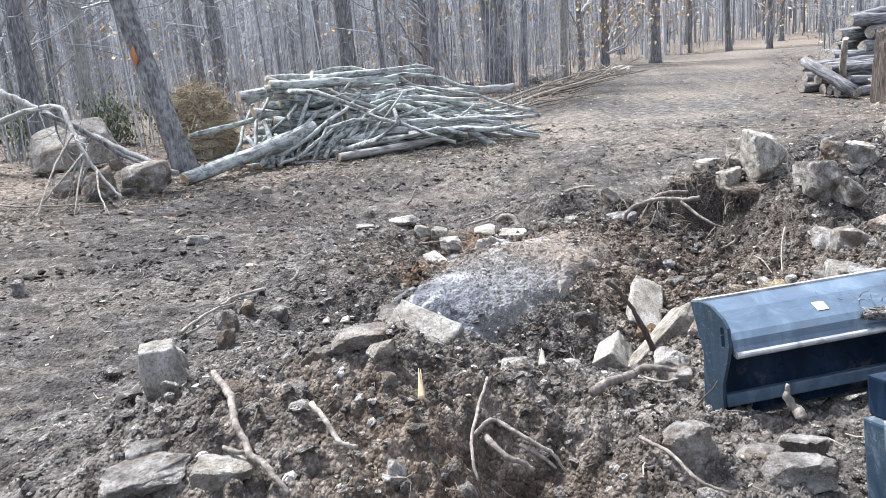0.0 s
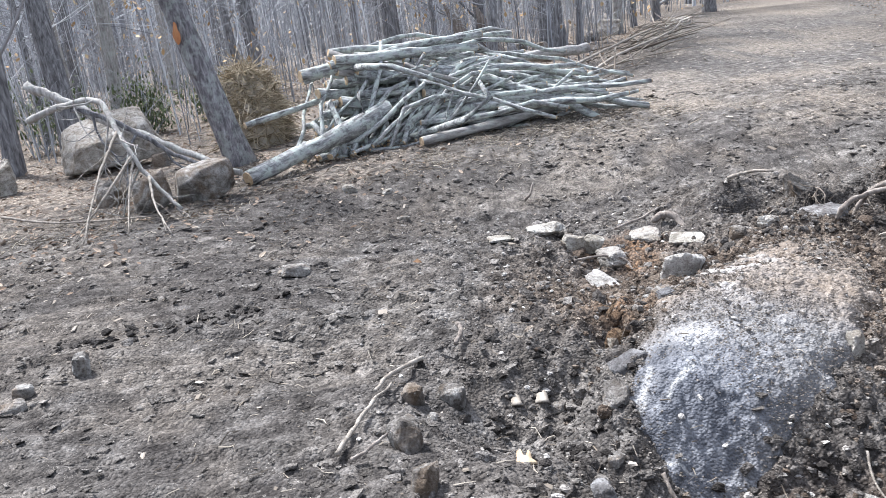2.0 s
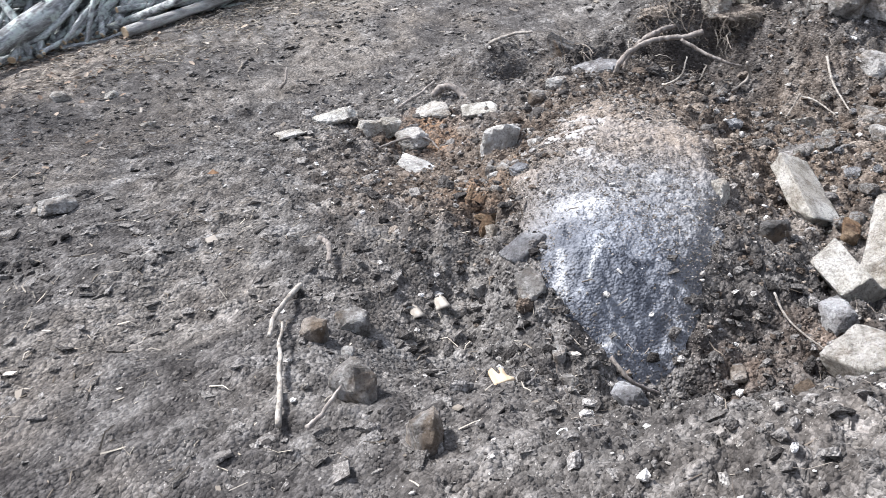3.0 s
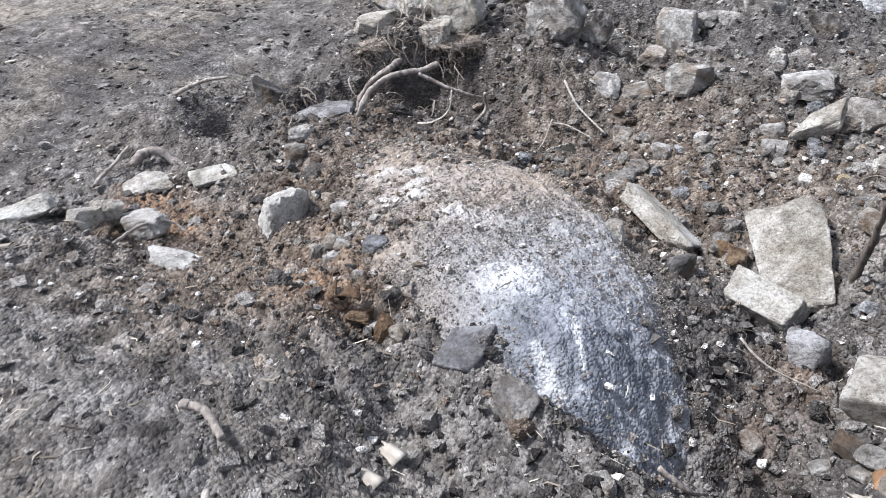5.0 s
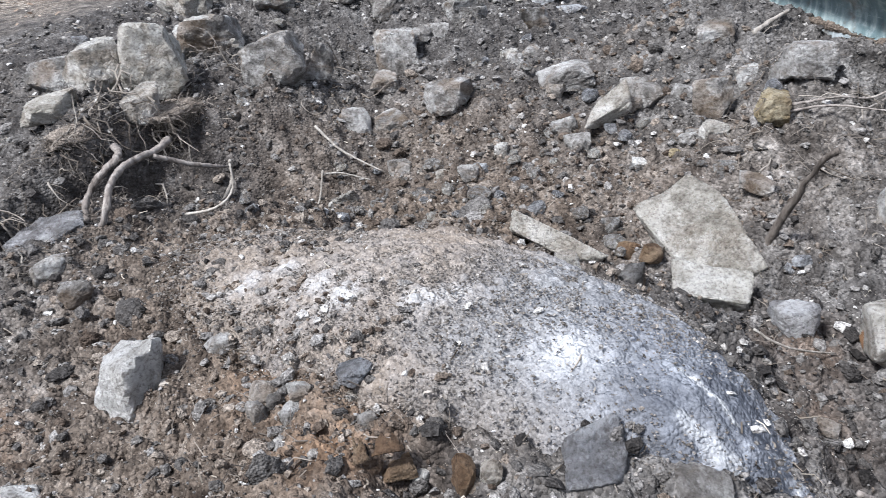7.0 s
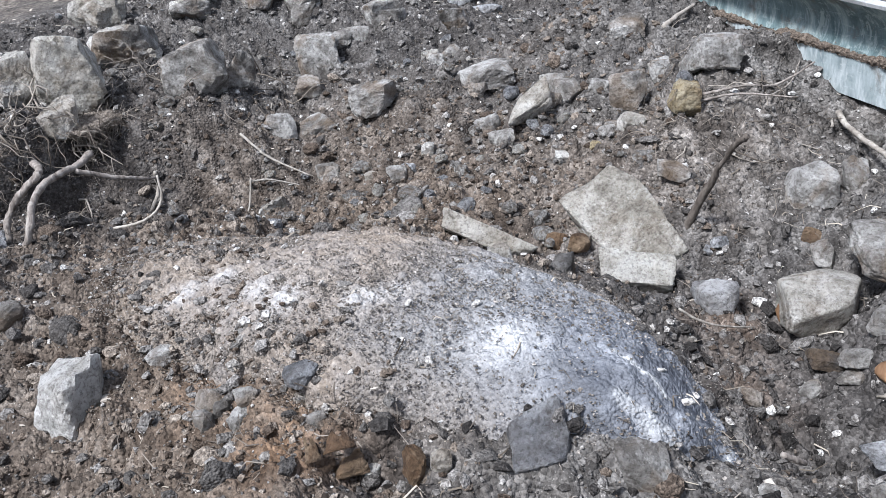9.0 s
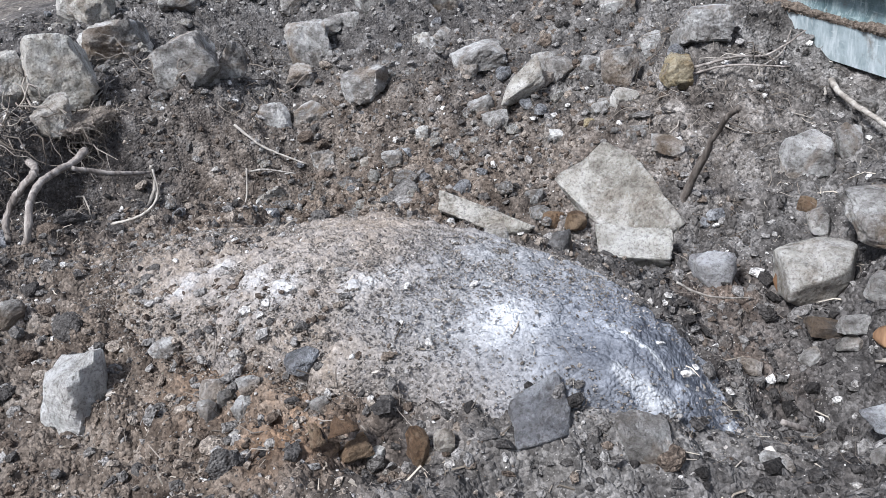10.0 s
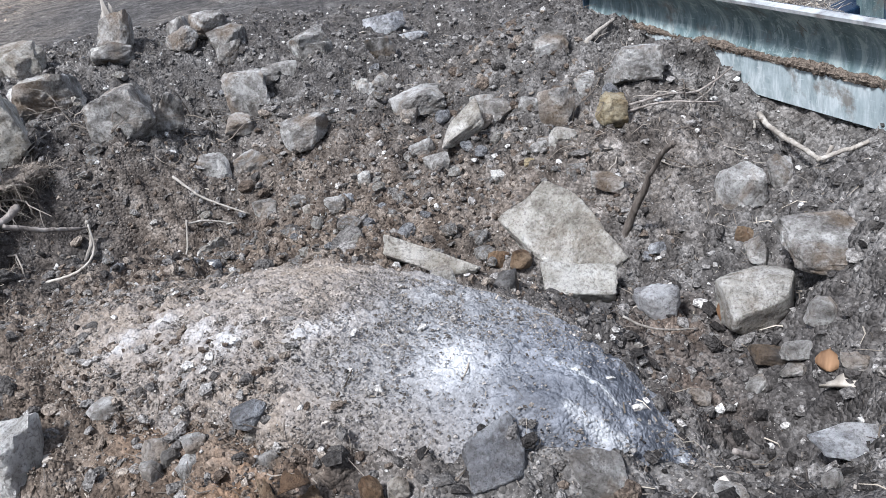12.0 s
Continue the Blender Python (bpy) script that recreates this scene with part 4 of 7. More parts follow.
stone(0.18, 3.99, (0.11, 0.08, 0.12), -123, 82, GREY_STONE, "rounded brown-grey stone lying in the dug soil")
stone(0.18, 4.23, (0.12, 0.09, 0.03), -125, 83, GREY_STONE, "flat grey stone lying in the dug soil")
stone(-0.04, 6.18, (0.06, 0.07, 0.09), -55, 84, GREY_STONE, "greyish stone lying in the dug soil", fine=ICO2)
stone(-0.02, 6.12, (0.07, 0.05, 0.05), -81, 85, GREY_STONE, "brown stone lying in the dug soil")
stone(-0.37, 5.54, (0.05, 0.05, 0.06), -72, 89, GREY_STONE, "grey stone chip lying in the dug soil", fine=ICO2)
stone(1.86, 4.46, (0.13, 0.10, 0.09), -106, 92, GREY_STONE, "greenish-grey stone lying in the dug soil")
stone(1.77, 4.44, (0.09, 0.06, 0.09), -117, 93, PALE_STONE, "whitish stone lying in the dug soil")
stone(2.17, 5.00, (0.15, 0.10, 0.14), -98, 94, GREY_STONE, "grey stone on the slope")
stone(2.06, 5.00, (0.08, 0.05, 0.06), -103, 95, GREY_STONE, "small round stone lying in the dug soil")
stone(2.64, 5.07, (0.13, 0.09, 0.10), -83, 96, GREY_STONE, "low grey stone lying in the dug soil")
stone(3.97, 6.15, (0.19, 0.14, 0.19), -74, 97, GREY_STONE, "grey stone on the bank", fine=ICO4)
stone(3.06, 5.27, (0.11, 0.08, 0.10), -92, 98, GREY_STONE, "small grey stone on the bank")
stone(1.41, 3.38, (0.10, 0.07, 0.09), -134, 99, GREY_STONE, "dull stone below the blade")
stone(1.28, 4.35, (0.16, 0.12, 0.07), -115, 100, GREY_STONE, "soil-covered stone lying in the dug soil")
stone(0.13, 4.45, (0.09, 0.06, 0.05), -121, 101, GREY_STONE, "small stone in dark soil")
stone(-0.52, 4.66, (0.10, 0.07, 0.05), -125, 102, GREY_STONE, "grey flat stone lying in the dug soil")
stone(-1.35, 3.76, (0.10, 0.13, 0.20), 13, 103, PALE_STONE, "narrow light stone standing on edge")
stone(-0.36, 2.89, (0.25, 0.18, 0.08), 18, 104, GREY_STONE, "low pale-grey rock embedded in the mound", fine=ICO4)
stone(-0.50, 2.84, (0.13, 0.09, 0.09), 1, 105, GREY_STONE, "grey stone in the mound")
stone(-1.23, 4.14, (0.11, 0.12, 0.15), 5, 106, GREY_STONE, "grey pointed stone lying in the dug soil")
stone(-1.24, 3.45, (0.06, 0.04, 0.06), 33, 107, YELLOW_STONE, "small yellow-tan stone beside the upright rock", fine=ICO2)
stone(-1.31, 4.51, (0.14, 0.15, 0.19), 19, 108, GREY_STONE, "wedge-shaped grey stone with a sharp edge on the mound")
stone(-0.28, 2.78, (0.12, 0.09, 0.07), 20, 109, PALE_STONE, "pale flat stone in the mound's side")
stone(-0.42, 2.91, (0.11, 0.08, 0.08), 6, 110, GREY_STONE, "weathered pale stone in the mound")
slab("rock_block", (-0.33, 5.23, -0.17), (0.1, -0.95, 0.1), (-0.45, 0.1, 0.85), (0.19, 0.2, 0.18), 27, make_rock("boulder_chip", (0.13, 0.134, 0.145), (0.26, 0.268, 0.285), (0.45, 0.46, 0.475), stain=0.05, dirt=0.4), "dark blue-grey block jutting from the boulder's foot", 5, 0.95, 0.15)
stone(0.39, 6.22, (0.07, 0.05, 0.05), -67, 112, RUST_STONE, "brown rounded clod-like stone on the boulder", fine=ICO2)
stone(0.03, 5.71, (0.05, 0.05, 0.07), -74, 113, RUST_STONE, "brown crumbly stone on the boulder", fine=ICO2)
stone(-0.18, 5.82, (0.08, 0.06, 0.08), -71, 114, GREY_STONE, "grey-brown stone in loose soil")
stone(-0.03, 6.04, (0.08, 0.06, 0.05), -73, 115, GREY_STONE, "round grey-brown stone in loose soil")
stone(0.12, 4.11, (0.09, 0.06, 0.05), -133, 116, GREY_STONE, "dull grey stone in dark soil")
stone(-0.06, 4.02, (0.09, 0.06, 0.05), -133, 117, GREY_STONE, "brown-grey stone in dark soil")
stone(0.91, 4.27, (0.08, 0.05, 0.06), -101, 118, BLUE_STONE, "bluish white round pebble")
stone(1.15, 4.90, (0.10, 0.07, 0.10), -88, 119, RUST_STONE, "brown round stone between the slabs")
stone(1.07, 4.82, (0.09, 0.09, 0.11), -89, 120, RUST_STONE, "brown stone under the large slab")
stone(1.07, 4.45, (0.08, 0.06, 0.06), -112, 121, GREY_STONE, "small stone on the slope")
stone(0.81, 3.94, (0.09, 0.06, 0.08), -113, 122, RUST_STONE, "reddish brown stone on the slope")
stone(2.31, 5.05, (0.16, 0.12, 0.14), -86, 123, GREY_STONE, "rounded grey stone on the slope")
stone(2.45, 4.66, (0.17, 0.12, 0.15), -96, 124, GREY_STONE, "grey stone beside the long sliver")
stone(3.46, 5.88, (0.16, 0.11, 0.15), -76, 125, GREY_STONE, "grey stone set in the heap")
stone(3.51, 5.75, (0.18, 0.13, 0.13), -86, 126, GREY_STONE, "flat grey stone set in the heap")
stone(-1.00, 2.47, (0.15, 0.10, 0.09), 28, 127, GREY_STONE, "grey block in loose soil")
stone(-0.99, 2.36, (0.29, 0.21, 0.09), 29, 128, GREY_STONE, "broad tan-grey flat rock crusted with soil", fine=ICO4)
stone(-0.71, 2.24, (0.19, 0.14, 0.08), 12, 129, PALE_STONE, "light flat rock at the mound's foot", fine=ICO4)
stone(-0.76, 2.73, (0.12, 0.09, 0.07), 28, 130, GREY_STONE, "pale stone under a bare root")
stone(-0.68, 2.61, (0.11, 0.07, 0.05), 28, 131, PALE_STONE, "whitish flat stone on the mound")
stone(0.70, 2.51, (0.15, 0.14, 0.16), -28, 132, GREY_STONE, "pale grey pointed rock in the churned soil")
stone(0.76, 2.53, (0.07, 0.08, 0.10), -4, 133, GREY_STONE, "grey stone beside the pointed rock")
stone(1.10, 2.61, (0.19, 0.13, 0.12), -10, 134, GREY_STONE, "slanting grey slab with a sharp edge", fine=ICO4)
stone(0.96, 2.59, (0.18, 0.13, 0.06), -16, 135, GREY_STONE, "flat soil-crusted stone lying in the dug soil")
stone(0.98, 2.42, (0.22, 0.16, 0.09), -35, 136, GREY_STONE, "rough grey-brown rock in loose soil", fine=ICO4)
stone(1.05, 2.39, (0.14, 0.10, 0.09), -13, 137, GREY_STONE, "grey angular stone lying in the dug soil")
stone(0.75, 4.95, (0.16, 0.11, 0.13), -19, 138, DARK_STONE, "dark brown stone against the boulder")
stone(0.65, 5.20, (0.09, 0.11, 0.14), 6, 139, PALE_STONE, "small white stone set in soil")
stone(0.19, 2.97, (0.15, 0.10, 0.06), 1, 140, GREY_STONE, "grey flat rock in the mound")
stone(-0.02, 2.33, (0.07, 0.06, 0.07), -11, 141, GREY_STONE, "round stone at a hollow's edge", fine=ICO2)
stone(-0.21, 2.24, (0.07, 0.07, 0.09), -3, 142, GREY_STONE, "pointed grey stone on the mound", fine=ICO2)
stone(-2.18, 6.94, (0.22, 0.16, 0.11), 22, 143, GREY_STONE, "flat grey stone on the track", fine=ICO4)
stone(-0.24, 2.62, (0.06, 0.04, 0.06), 8, 144, GREY_STONE, "small stone in the mound", fine=ICO2)
stone(-0.31, 2.81, (0.04, 0.03, 0.04), 14, 145, PALE_STONE, "little white pebble lying in the dug soil", fine=ICO2)
stone(-0.50, 7.56, (0.32, 0.20, 0.10), -20, 146, SLAB_STONE, "long pale flat stone at the pit's edge", fine=ICO4, z=-0.11)
stone(0.26, 7.75, (0.27, 0.19, 0.07), -19, 147, PALE_STONE, "pale flat stone beside rusty soil", fine=ICO4)
stone(-0.18, 7.47, (0.22, 0.15, 0.17), -12, 148, SLAB_STONE, "pale broken rock lying in the dug soil", fine=ICO4)
stone(-0.31, 7.40, (0.17, 0.10, 0.15), -30, 149, SLAB_STONE, "pale flat rock tilted on edge", fine=ICO4, z=-0.20)
stone(-0.82, 7.45, (0.19, 0.14, 0.03), -7, 150, SLAB_STONE, "flat white stone on the track", fine=ICO4)
stone(-0.66, 4.00, (0.11, 0.08, 0.07), -83, 152, BLUE_STONE, "bluish rock in churned soil")
stone(0.16, 4.08, (0.14, 0.10, 0.06), -68, 153, GREY_STONE, "dark-sided rock with a white top")
stone(0.15, 4.23, (0.09, 0.06, 0.09), -65, 154, GREY_STONE, "small grey stone lying in the dug soil")
stone(-0.70, 5.20, (0.09, 0.06, 0.07), -31, 155, GREY_STONE, "grey stone in dark clods")
stone(-1.24, 4.91, (0.07, 0.05, 0.05), -33, 156, GREY_STONE, "pale stone in clods", fine=ICO2)
stone(-1.16, 5.10, (0.16, 0.11, 0.10), -23, 157, GREY_STONE, "large soil-crusted lump of stone")
stone(-1.33, 5.02, (0.11, 0.08, 0.11), -38, 158, GREY_STONE, "soil-crusted stone lying in the dug soil")
stone(-1.20, 5.84, (0.06, 0.04, 0.05), -19, 159, GREY_STONE, "small round stone on the track", fine=ICO2)
stone(-0.61, 4.44, (0.07, 0.05, 0.07), -65, 160, GREY_STONE, "small stone lying in the dug soil", fine=ICO2)
stone(-0.07, 6.06, (0.10, 0.07, 0.07), -29, 161, GREY_STONE, "brown stone lying in the dug soil")
stone(-0.58, 5.21, (0.07, 0.07, 0.09), -36, 162, GREY_STONE, "dark-sided stone lying in the dug soil", fine=ICO2)
stone(-3.24, 5.37, (0.12, 0.08, 0.10), 32, 163, GREY_STONE, "light stone on the track's edge")
stone(-3.04, 5.58, (0.10, 0.11, 0.14), 29, 164, GREY_STONE, "pale wood-like stone on the track")
stone(-3.22, 5.24, (0.13, 0.09, 0.08), 20, 165, GREY_STONE, "grey stone on the track")
stone(-1.60, 8.68, (0.13, 0.09, 0.05), -8, 166, PALE_STONE, "small white stone on the track")
stone(-6.79, 11.74, (0.50, 0.49, 0.63), 33, 167, PALE_STONE, "light round boulder at the woods' edge", fine=ICO4)
stone(-2.16, 9.59, (0.16, 0.12, 0.08), 9, 168, PALE_STONE, "pale stone beside the log pile")
stone(-1.78, 9.50, (0.13, 0.09, 0.07), 16, 169, PALE_STONE, "small pale stone beside the log pile")
slab("boulder", (-5.72, 12.75, 0.36), (0.9, 0.4, 0.12), (-0.3, -0.6, 0.75), (1.35, 0.95, 0.62), 31, PALE_STONE, "large tan boulder with a stained flat face at the woods' edge", 8, 0.9, 0.2)
slab("boulder", (-3.6, 9.75, 0.2), (0.97, 0.2, 0.0), (0.05, -0.25, 1.0), (0.62, 0.46, 0.42), 33, GREY_STONE, "blocky blue-grey boulder with white patches beside the log pile", 12, 0.84, 0.2)
slab("boulder", (-4.05, 9.53, 0.15), (0.8, 0.3, 0.3), (0.1, -0.5, 0.85), (0.42, 0.36, 0.4), 35, GREY_STONE, "grey-violet pointed boulder behind dead branches", 9, 0.8, 0.25)
stone(-4.69, 10.06, (0.41, 0.29, 0.44), 33, 173, GREY_STONE, "grey rounded boulder behind dead branches", fine=ICO4)
stone(-4.99, 12.43, (0.23, 0.16, 0.25), 23, 174, GREY_STONE, "small round stone at the woods' edge", fine=ICO4)
stone(0.46, 23.10, (0.59, 0.42, 0.47), -15, 175, GREY_STONE, "pale field stone at the woods' edge", fine=ICO4)
stone(0.98, 22.39, (0.51, 0.36, 0.49), 7, 176, GREY_STONE, "grey field stone at the woods' edge", fine=ICO4)
stone(1.29, 21.07, (0.42, 0.30, 0.32), 6, 177, PALE_STONE, "round pale field stone", fine=ICO4)
stone(3.33, 26.53, (0.76, 0.54, 0.87), -19, 178, PALE_STONE, "pale boulder at the woods' edge", fine=ICO4)
stone(2.62, 24.93, (0.64, 0.45, 0.42), -5, 179, GREY_STONE, "mossy grey stone lying in the dug soil", fine=ICO4)
stone(5.41, 26.57, (0.85, 0.60, 0.40), -15, 180, PALE_STONE, "long whitish rock beside the track", fine=ICO4)
stone(0.12, 23.99, (0.41, 0.29, 0.37), 8, 181, PALE_STONE, "pale stone in the old wall", fine=ICO4)
root(((2.56, 6.45, -0.17), (2.48, 6.30, -0.30), (2.40, 6.07, -0.42)), .008, .004, STICK_GREY, "thin pale twig in the pit")
root(((2.30, 6.39, -0.36), (2.34, 6.29, -0.38), (2.35, 6.14, -0.44)), .007, .003, STICK_GREY, "thin branched twig in the pit")
root(((2.30, 6.39, -0.34), (2.23, 6.42, -0.48), (2.15, 6.48, -0.59)), .006, .003, STICK_GREY, "short upright twig in the pit")
root(((0.39, 8.07, -0.27), (0.54, 8.02, -0.24), (0.62, 7.87, -0.38), (0.76, 7.74, -0.37), (0.90, 7.58, -0.38)), .028, .018, ROOT_BARK, "grey wavy root lying in the torn ground")
root(((1.16, 8.60, -0.16), (1.29, 8.51, -0.10), (1.43, 8.37, -0.08)), .016, .008, STICK_GREY, "pale root beside a dark hollow")
root(((-0.34, 7.16, -0.23), (-0.13, 7.24, -0.25), (0.02, 7.23, -0.30), (0.05, 7.16, -0.35)), .009, .005, ROOT_BARK, "thin dark root across the white slab")
root(((1.64, 4.11, 0.05), (1.63, 3.93, 0.07), (1.69, 3.73, 0.04), (1.65, 3.58, 0.14)), .007, .004, ROOT_BARK, "brown twig across the soil heap")
root(((1.61, 4.14, 0.03), (1.59, 3.95, 0.05), (1.47, 3.73, 0.04)), .006, .003, ROOT_BARK, "thin brown twig on the soil heap")
root(((1.59, 3.81, 0.02), (1.78, 3.63, 0.00), (2.00, 3.48, 0.04)), .005, .003, ROOT_BARK, "short twig on the soil heap")
root(((1.61, 3.46, -0.11), (1.48, 3.47, -0.14), (1.24, 3.44, -0.17), (1.10, 3.44, -0.17)), .015, .008, STICK_GREY, "knobbly pale root below the blade")
root(((1.10, 3.47, -0.17), (1.05, 3.37, -0.13), (1.01, 3.28, -0.09)), .012, .010, STICK_GREY, "bent pale root below the blade")
root(((1.13, 3.37, -0.13), (1.13, 3.43, -0.21), (1.13, 3.51, -0.31), (1.10, 3.54, -0.40)), .011, .008, STICK_GREY, "pale root hanging over rocks")
root(((2.50, 4.03, 0.16), (2.65, 3.81, 0.23)), .016, .010, STICK_GREY, "weathered stick leaning on the blade")
root(((-1.58, 4.48, 0.01), (-1.52, 4.68, 0.02), (-1.48, 4.88, 0.01), (-1.42, 5.10, -0.02)), .010, .005, STICK_GREY, "pale stick lying on the track's edge")
root(((-1.12, 5.63, 0.01), (-1.10, 5.57, 0.01), (-1.13, 5.46, -0.02)), .014, .012, ROOT_BARK, "short grey broken branch in clods")
root(((-1.29, 5.34, -0.02), (-1.42, 5.16, -0.00), (-1.49, 5.02, -0.01)), .011, .009, STICK_GREY, "straight grey stick on the track's edge")
root(((0.09, 7.99, -0.29), (0.28, 8.10, -0.27), (0.47, 8.17, -0.22)), .013, .008, ROOT_BARK, "broken root stub on the track")
root(((-0.89, 2.85, 0.39), (-0.76, 2.58, 0.43), (-0.70, 2.41, 0.41), (-0.63, 2.27, 0.37), (-0.55, 2.18, 0.34), (-0.50, 2.13, 0.30)), .013, .008, ROOT_BARK, "thick pale root on the mound")
root(((-0.72, 2.32, 0.36), (-0.66, 2.28, 0.36), (-0.63, 2.30, 0.36)), .008, .005, ROOT_BARK, "thin root stub beside the thick root")
root(((0.02, 2.34, 0.30), (0.03, 2.33, 0.34), (0.08, 2.37, 0.36), (0.17, 2.32, 0.32), (0.24, 2.30, 0.28), (0.28, 2.28, 0.22)), .008, .004, ROOT_BARK, "arching root over a dark hollow")
root(((0.08, 2.69, 0.36), (0.04, 2.47, 0.36), (0.01, 2.28, 0.33), (0.02, 2.20, 0.26)), .006, .004, ROOT_BARK, "root hanging over a dark hollow")
root(((0.05, 2.34, 0.33), (0.09, 2.26, 0.31), (0.18, 2.23, 0.26)), .011, .006, ROOT_BARK, "blunt root in a dark hollow")
root(((0.15, 2.32, 0.30), (0.21, 2.29, 0.27), (0.25, 2.28, 0.23)), .008, .004, ROOT_BARK, "thin root in a dark hollow")
root(((-0.47, 2.43, 0.43), (-0.40, 2.34, 0.39), (-0.36, 2.28, 0.36), (-0.32, 2.28, 0.35)), .009, .006, STICK_GREY, "pale stick stuck in the mound")
root(((0.45, 2.85, 0.21), (0.62, 3.04, 0.18), (0.70, 3.03, 0.21), (0.79, 3.01, 0.20)), .018, .008, ROOT_BARK, "peeling root across the pit's edge")
root(((0.55, 2.54, 0.18), (0.61, 2.42, 0.18), (0.67, 2.30, 0.15), (0.75, 2.27, 0.12)), .007, .004, ROOT_BARK, "curved twig in the churned soil")
root(((-1.51, 4.39, 0.03), (-1.45, 4.41, 0.05), (-1.37, 4.45, 0.09)), .008, .004, ROOT_BARK, "thin branching root on the mound")
root(((1.50, 3.54, -0.13), (1.60, 3.49, -0.14), (1.66, 3.45, -0.17)), .007, .004, STICK_GREY, "twig leaning by the blade")
root(((1.21, 2.86, 0.04), (1.18, 2.89, 0.08), (1.16, 2.91, 0.16)), .022, .006, OLD_WOOD, "splintered grey root standing beside the blade")
root(((-0.52, 9.07, -0.24), (-0.46, 9.06, -0.17), (-0.43, 9.11, -0.10)), .012, .007, ROOT_BARK, "dark thin stub on the track")
root(((0.69, 3.17, 0.11), (0.76, 3.09, 0.12), (0.82, 3.08, 0.13)), .007, .004, STICK_GREY, "pale twig above the gravel")
root(((-0.36, 4.57, -0.28), (-0.33, 4.49, -0.35), (-0.21, 4.47, -0.45)), .009, .005, ROOT_BARK, "wiry root at the boulder's foot")
root(((0.43, 4.60, -0.30), (0.41, 4.49, -0.37), (0.44, 4.31, -0.43)), .005, .003, STICK_GREY, "fine twig across the gravel")
root(((1.62, 6.93, -0.24), (1.51, 6.74, -0.17), (1.56, 6.66, -0.11), (1.61, 6.66, 0.00)), .007, .004, STICK_GREY, "fine twig among stones")
shard(-0.14, 2.58, 0.35, 0.026, 0.082, 4, 45, CUT_WOOD, "fresh yellow-orange wood splinter stuck in the mound")
shard(0.31, 3.17, 0.19, 0.036, 0.091, -5, 70, OLD_WOOD, "white splintered wood standing in the soil")
shard(-0.76, 5.18, -0.24, 0.069, 0.090, -3, 70, OLD_WOOD, "torn pale wood chip standing in clods")
shard(-0.88, 5.16, -0.23, 0.058, 0.105, -1, 72, OLD_WOOD, "torn grey wood chip standing in clods")
shard(-0.89, 4.36, -0.05, 0.093, 0.046, -1, 60, CUT_WOOD, "tan wood chip lying in dark clods")
shard(0.46, 4.20, -0.45, 0.054, 0.108, -116, 25, DEAD_LEAF, "curled orange-brown dead leaf on the soil", "fallen_leaf")
shard(0.01, 4.06, -0.40, 0.090, 0.082, -124, 50, DEAD_LEAF, "large curled tan dead leaf in dark soil", "fallen_leaf")
shard(-0.10, 4.06, -0.39, 0.160, 0.040, -125, 70, OLD_WOOD, "flat pale wood sliver lying on the soil")
shard(-0.34, 5.82, -0.11, 0.047, 0.062, -77, 30, RUST_STONE, "reddish brown bark piece among stones")
shard(-0.32, 5.75, -0.10, 0.093, 0.047, -79, 50, RUST_STONE, "curved orange-brown bark piece among stones")
shard(4.27, 6.93, 0.28, 0.205, 0.312, -77, 15, STICK_GREY, "splintered grey stump piece standing on the heap")
shard(-1.39, 6.86, -0.04, 0.066, 0.056, -14, 60, DEAD_LEAF, "orange dead leaf on the track", "fallen_leaf")
shard(-0.57, 5.64, -0.13, 0.09, 0.04, -38, 60, OLD_WOOD, "grey wood splinter in torn soil")
shard(-0.85, 5.58, -0.10, 0.059, 0.039, -33, 75, OLD_WOOD, "small grey wood chip in torn soil")


# ---- steel blade ----


def make_steel(name, dark, mid, light, rough, metal, spec=0.4, mud=0.7, streak=0.0):
    n = Nodes(name, rough, metal, spec)
    smear = n.noise(7, 7, 0.7, n.stretch(1, 1, 0.35), 0.8)
    c = n.ramp(smear, (0.32, dark), (0.52, mid), (0.7, light))
    c = n.mix(n.math("MULTIPLY", n.ramp(n.noise(26, 5, 0.7, n.stretch(1, 1, 0.16), 0.5), (0.52, 0.0), (0.6, 1.0)), streak), c, light)
    c = n.mix(n.math("MULTIPLY", n.ramp(n.noise(14, 5, 0.7, n.stretch(1, 1, 0.2), 0.5), (0.36, 1.0), (0.46, 0.0)), streak), c, dark)
    scratch = n.noise(40, 4, 0.7, n.stretch(0.25, 1, 2.2), 0.6)
    c = n.mix(n.ramp(scratch, (0.6, 0.0), (0.68, 0.6)), c, light)
    c = n.mix(n.ramp(n.noise(5, 6, 0.7), (0.56, 0.0), (0.66, mud)), c, (0.15, 0.115, 0.085))
    return n.done(c, n.bump(smear, 0.25, 0.006), n.ramp(n.noise(11, 5), (0.3, rough * 0.7), (0.7, min(1.0, rough * 1.5))))


PAINT = make_steel("blue_black_paint", (0.004, 0.009, 0.02), (0.007, 0.017, 0.036), (0.02, 0.04, 0.075), 0.3, 0.0, 0.15)
SCOURED = make_steel("scoured_steel", (0.07, 0.112, 0.116), (0.19, 0.255, 0.26), (0.46, 0.52, 0.5), 0.5, 0.1, streak=0.6)
# blue paint made lighter, with the sky's reflection put into its colour
SKYLIT_PAINT = make_steel("skylit_blue_paint", (0.07, 0.1, 0.145), (0.095, 0.135, 0.185), (0.15, 0.2, 0.26), 0.16, 0.0, 0.4, 0.15)
PLATE = make_steel("chipped_dark_paint", (0.012, 0.024, 0.04), (0.03, 0.052, 0.078), (0.22, 0.26, 0.29), 0.4, 0.0)
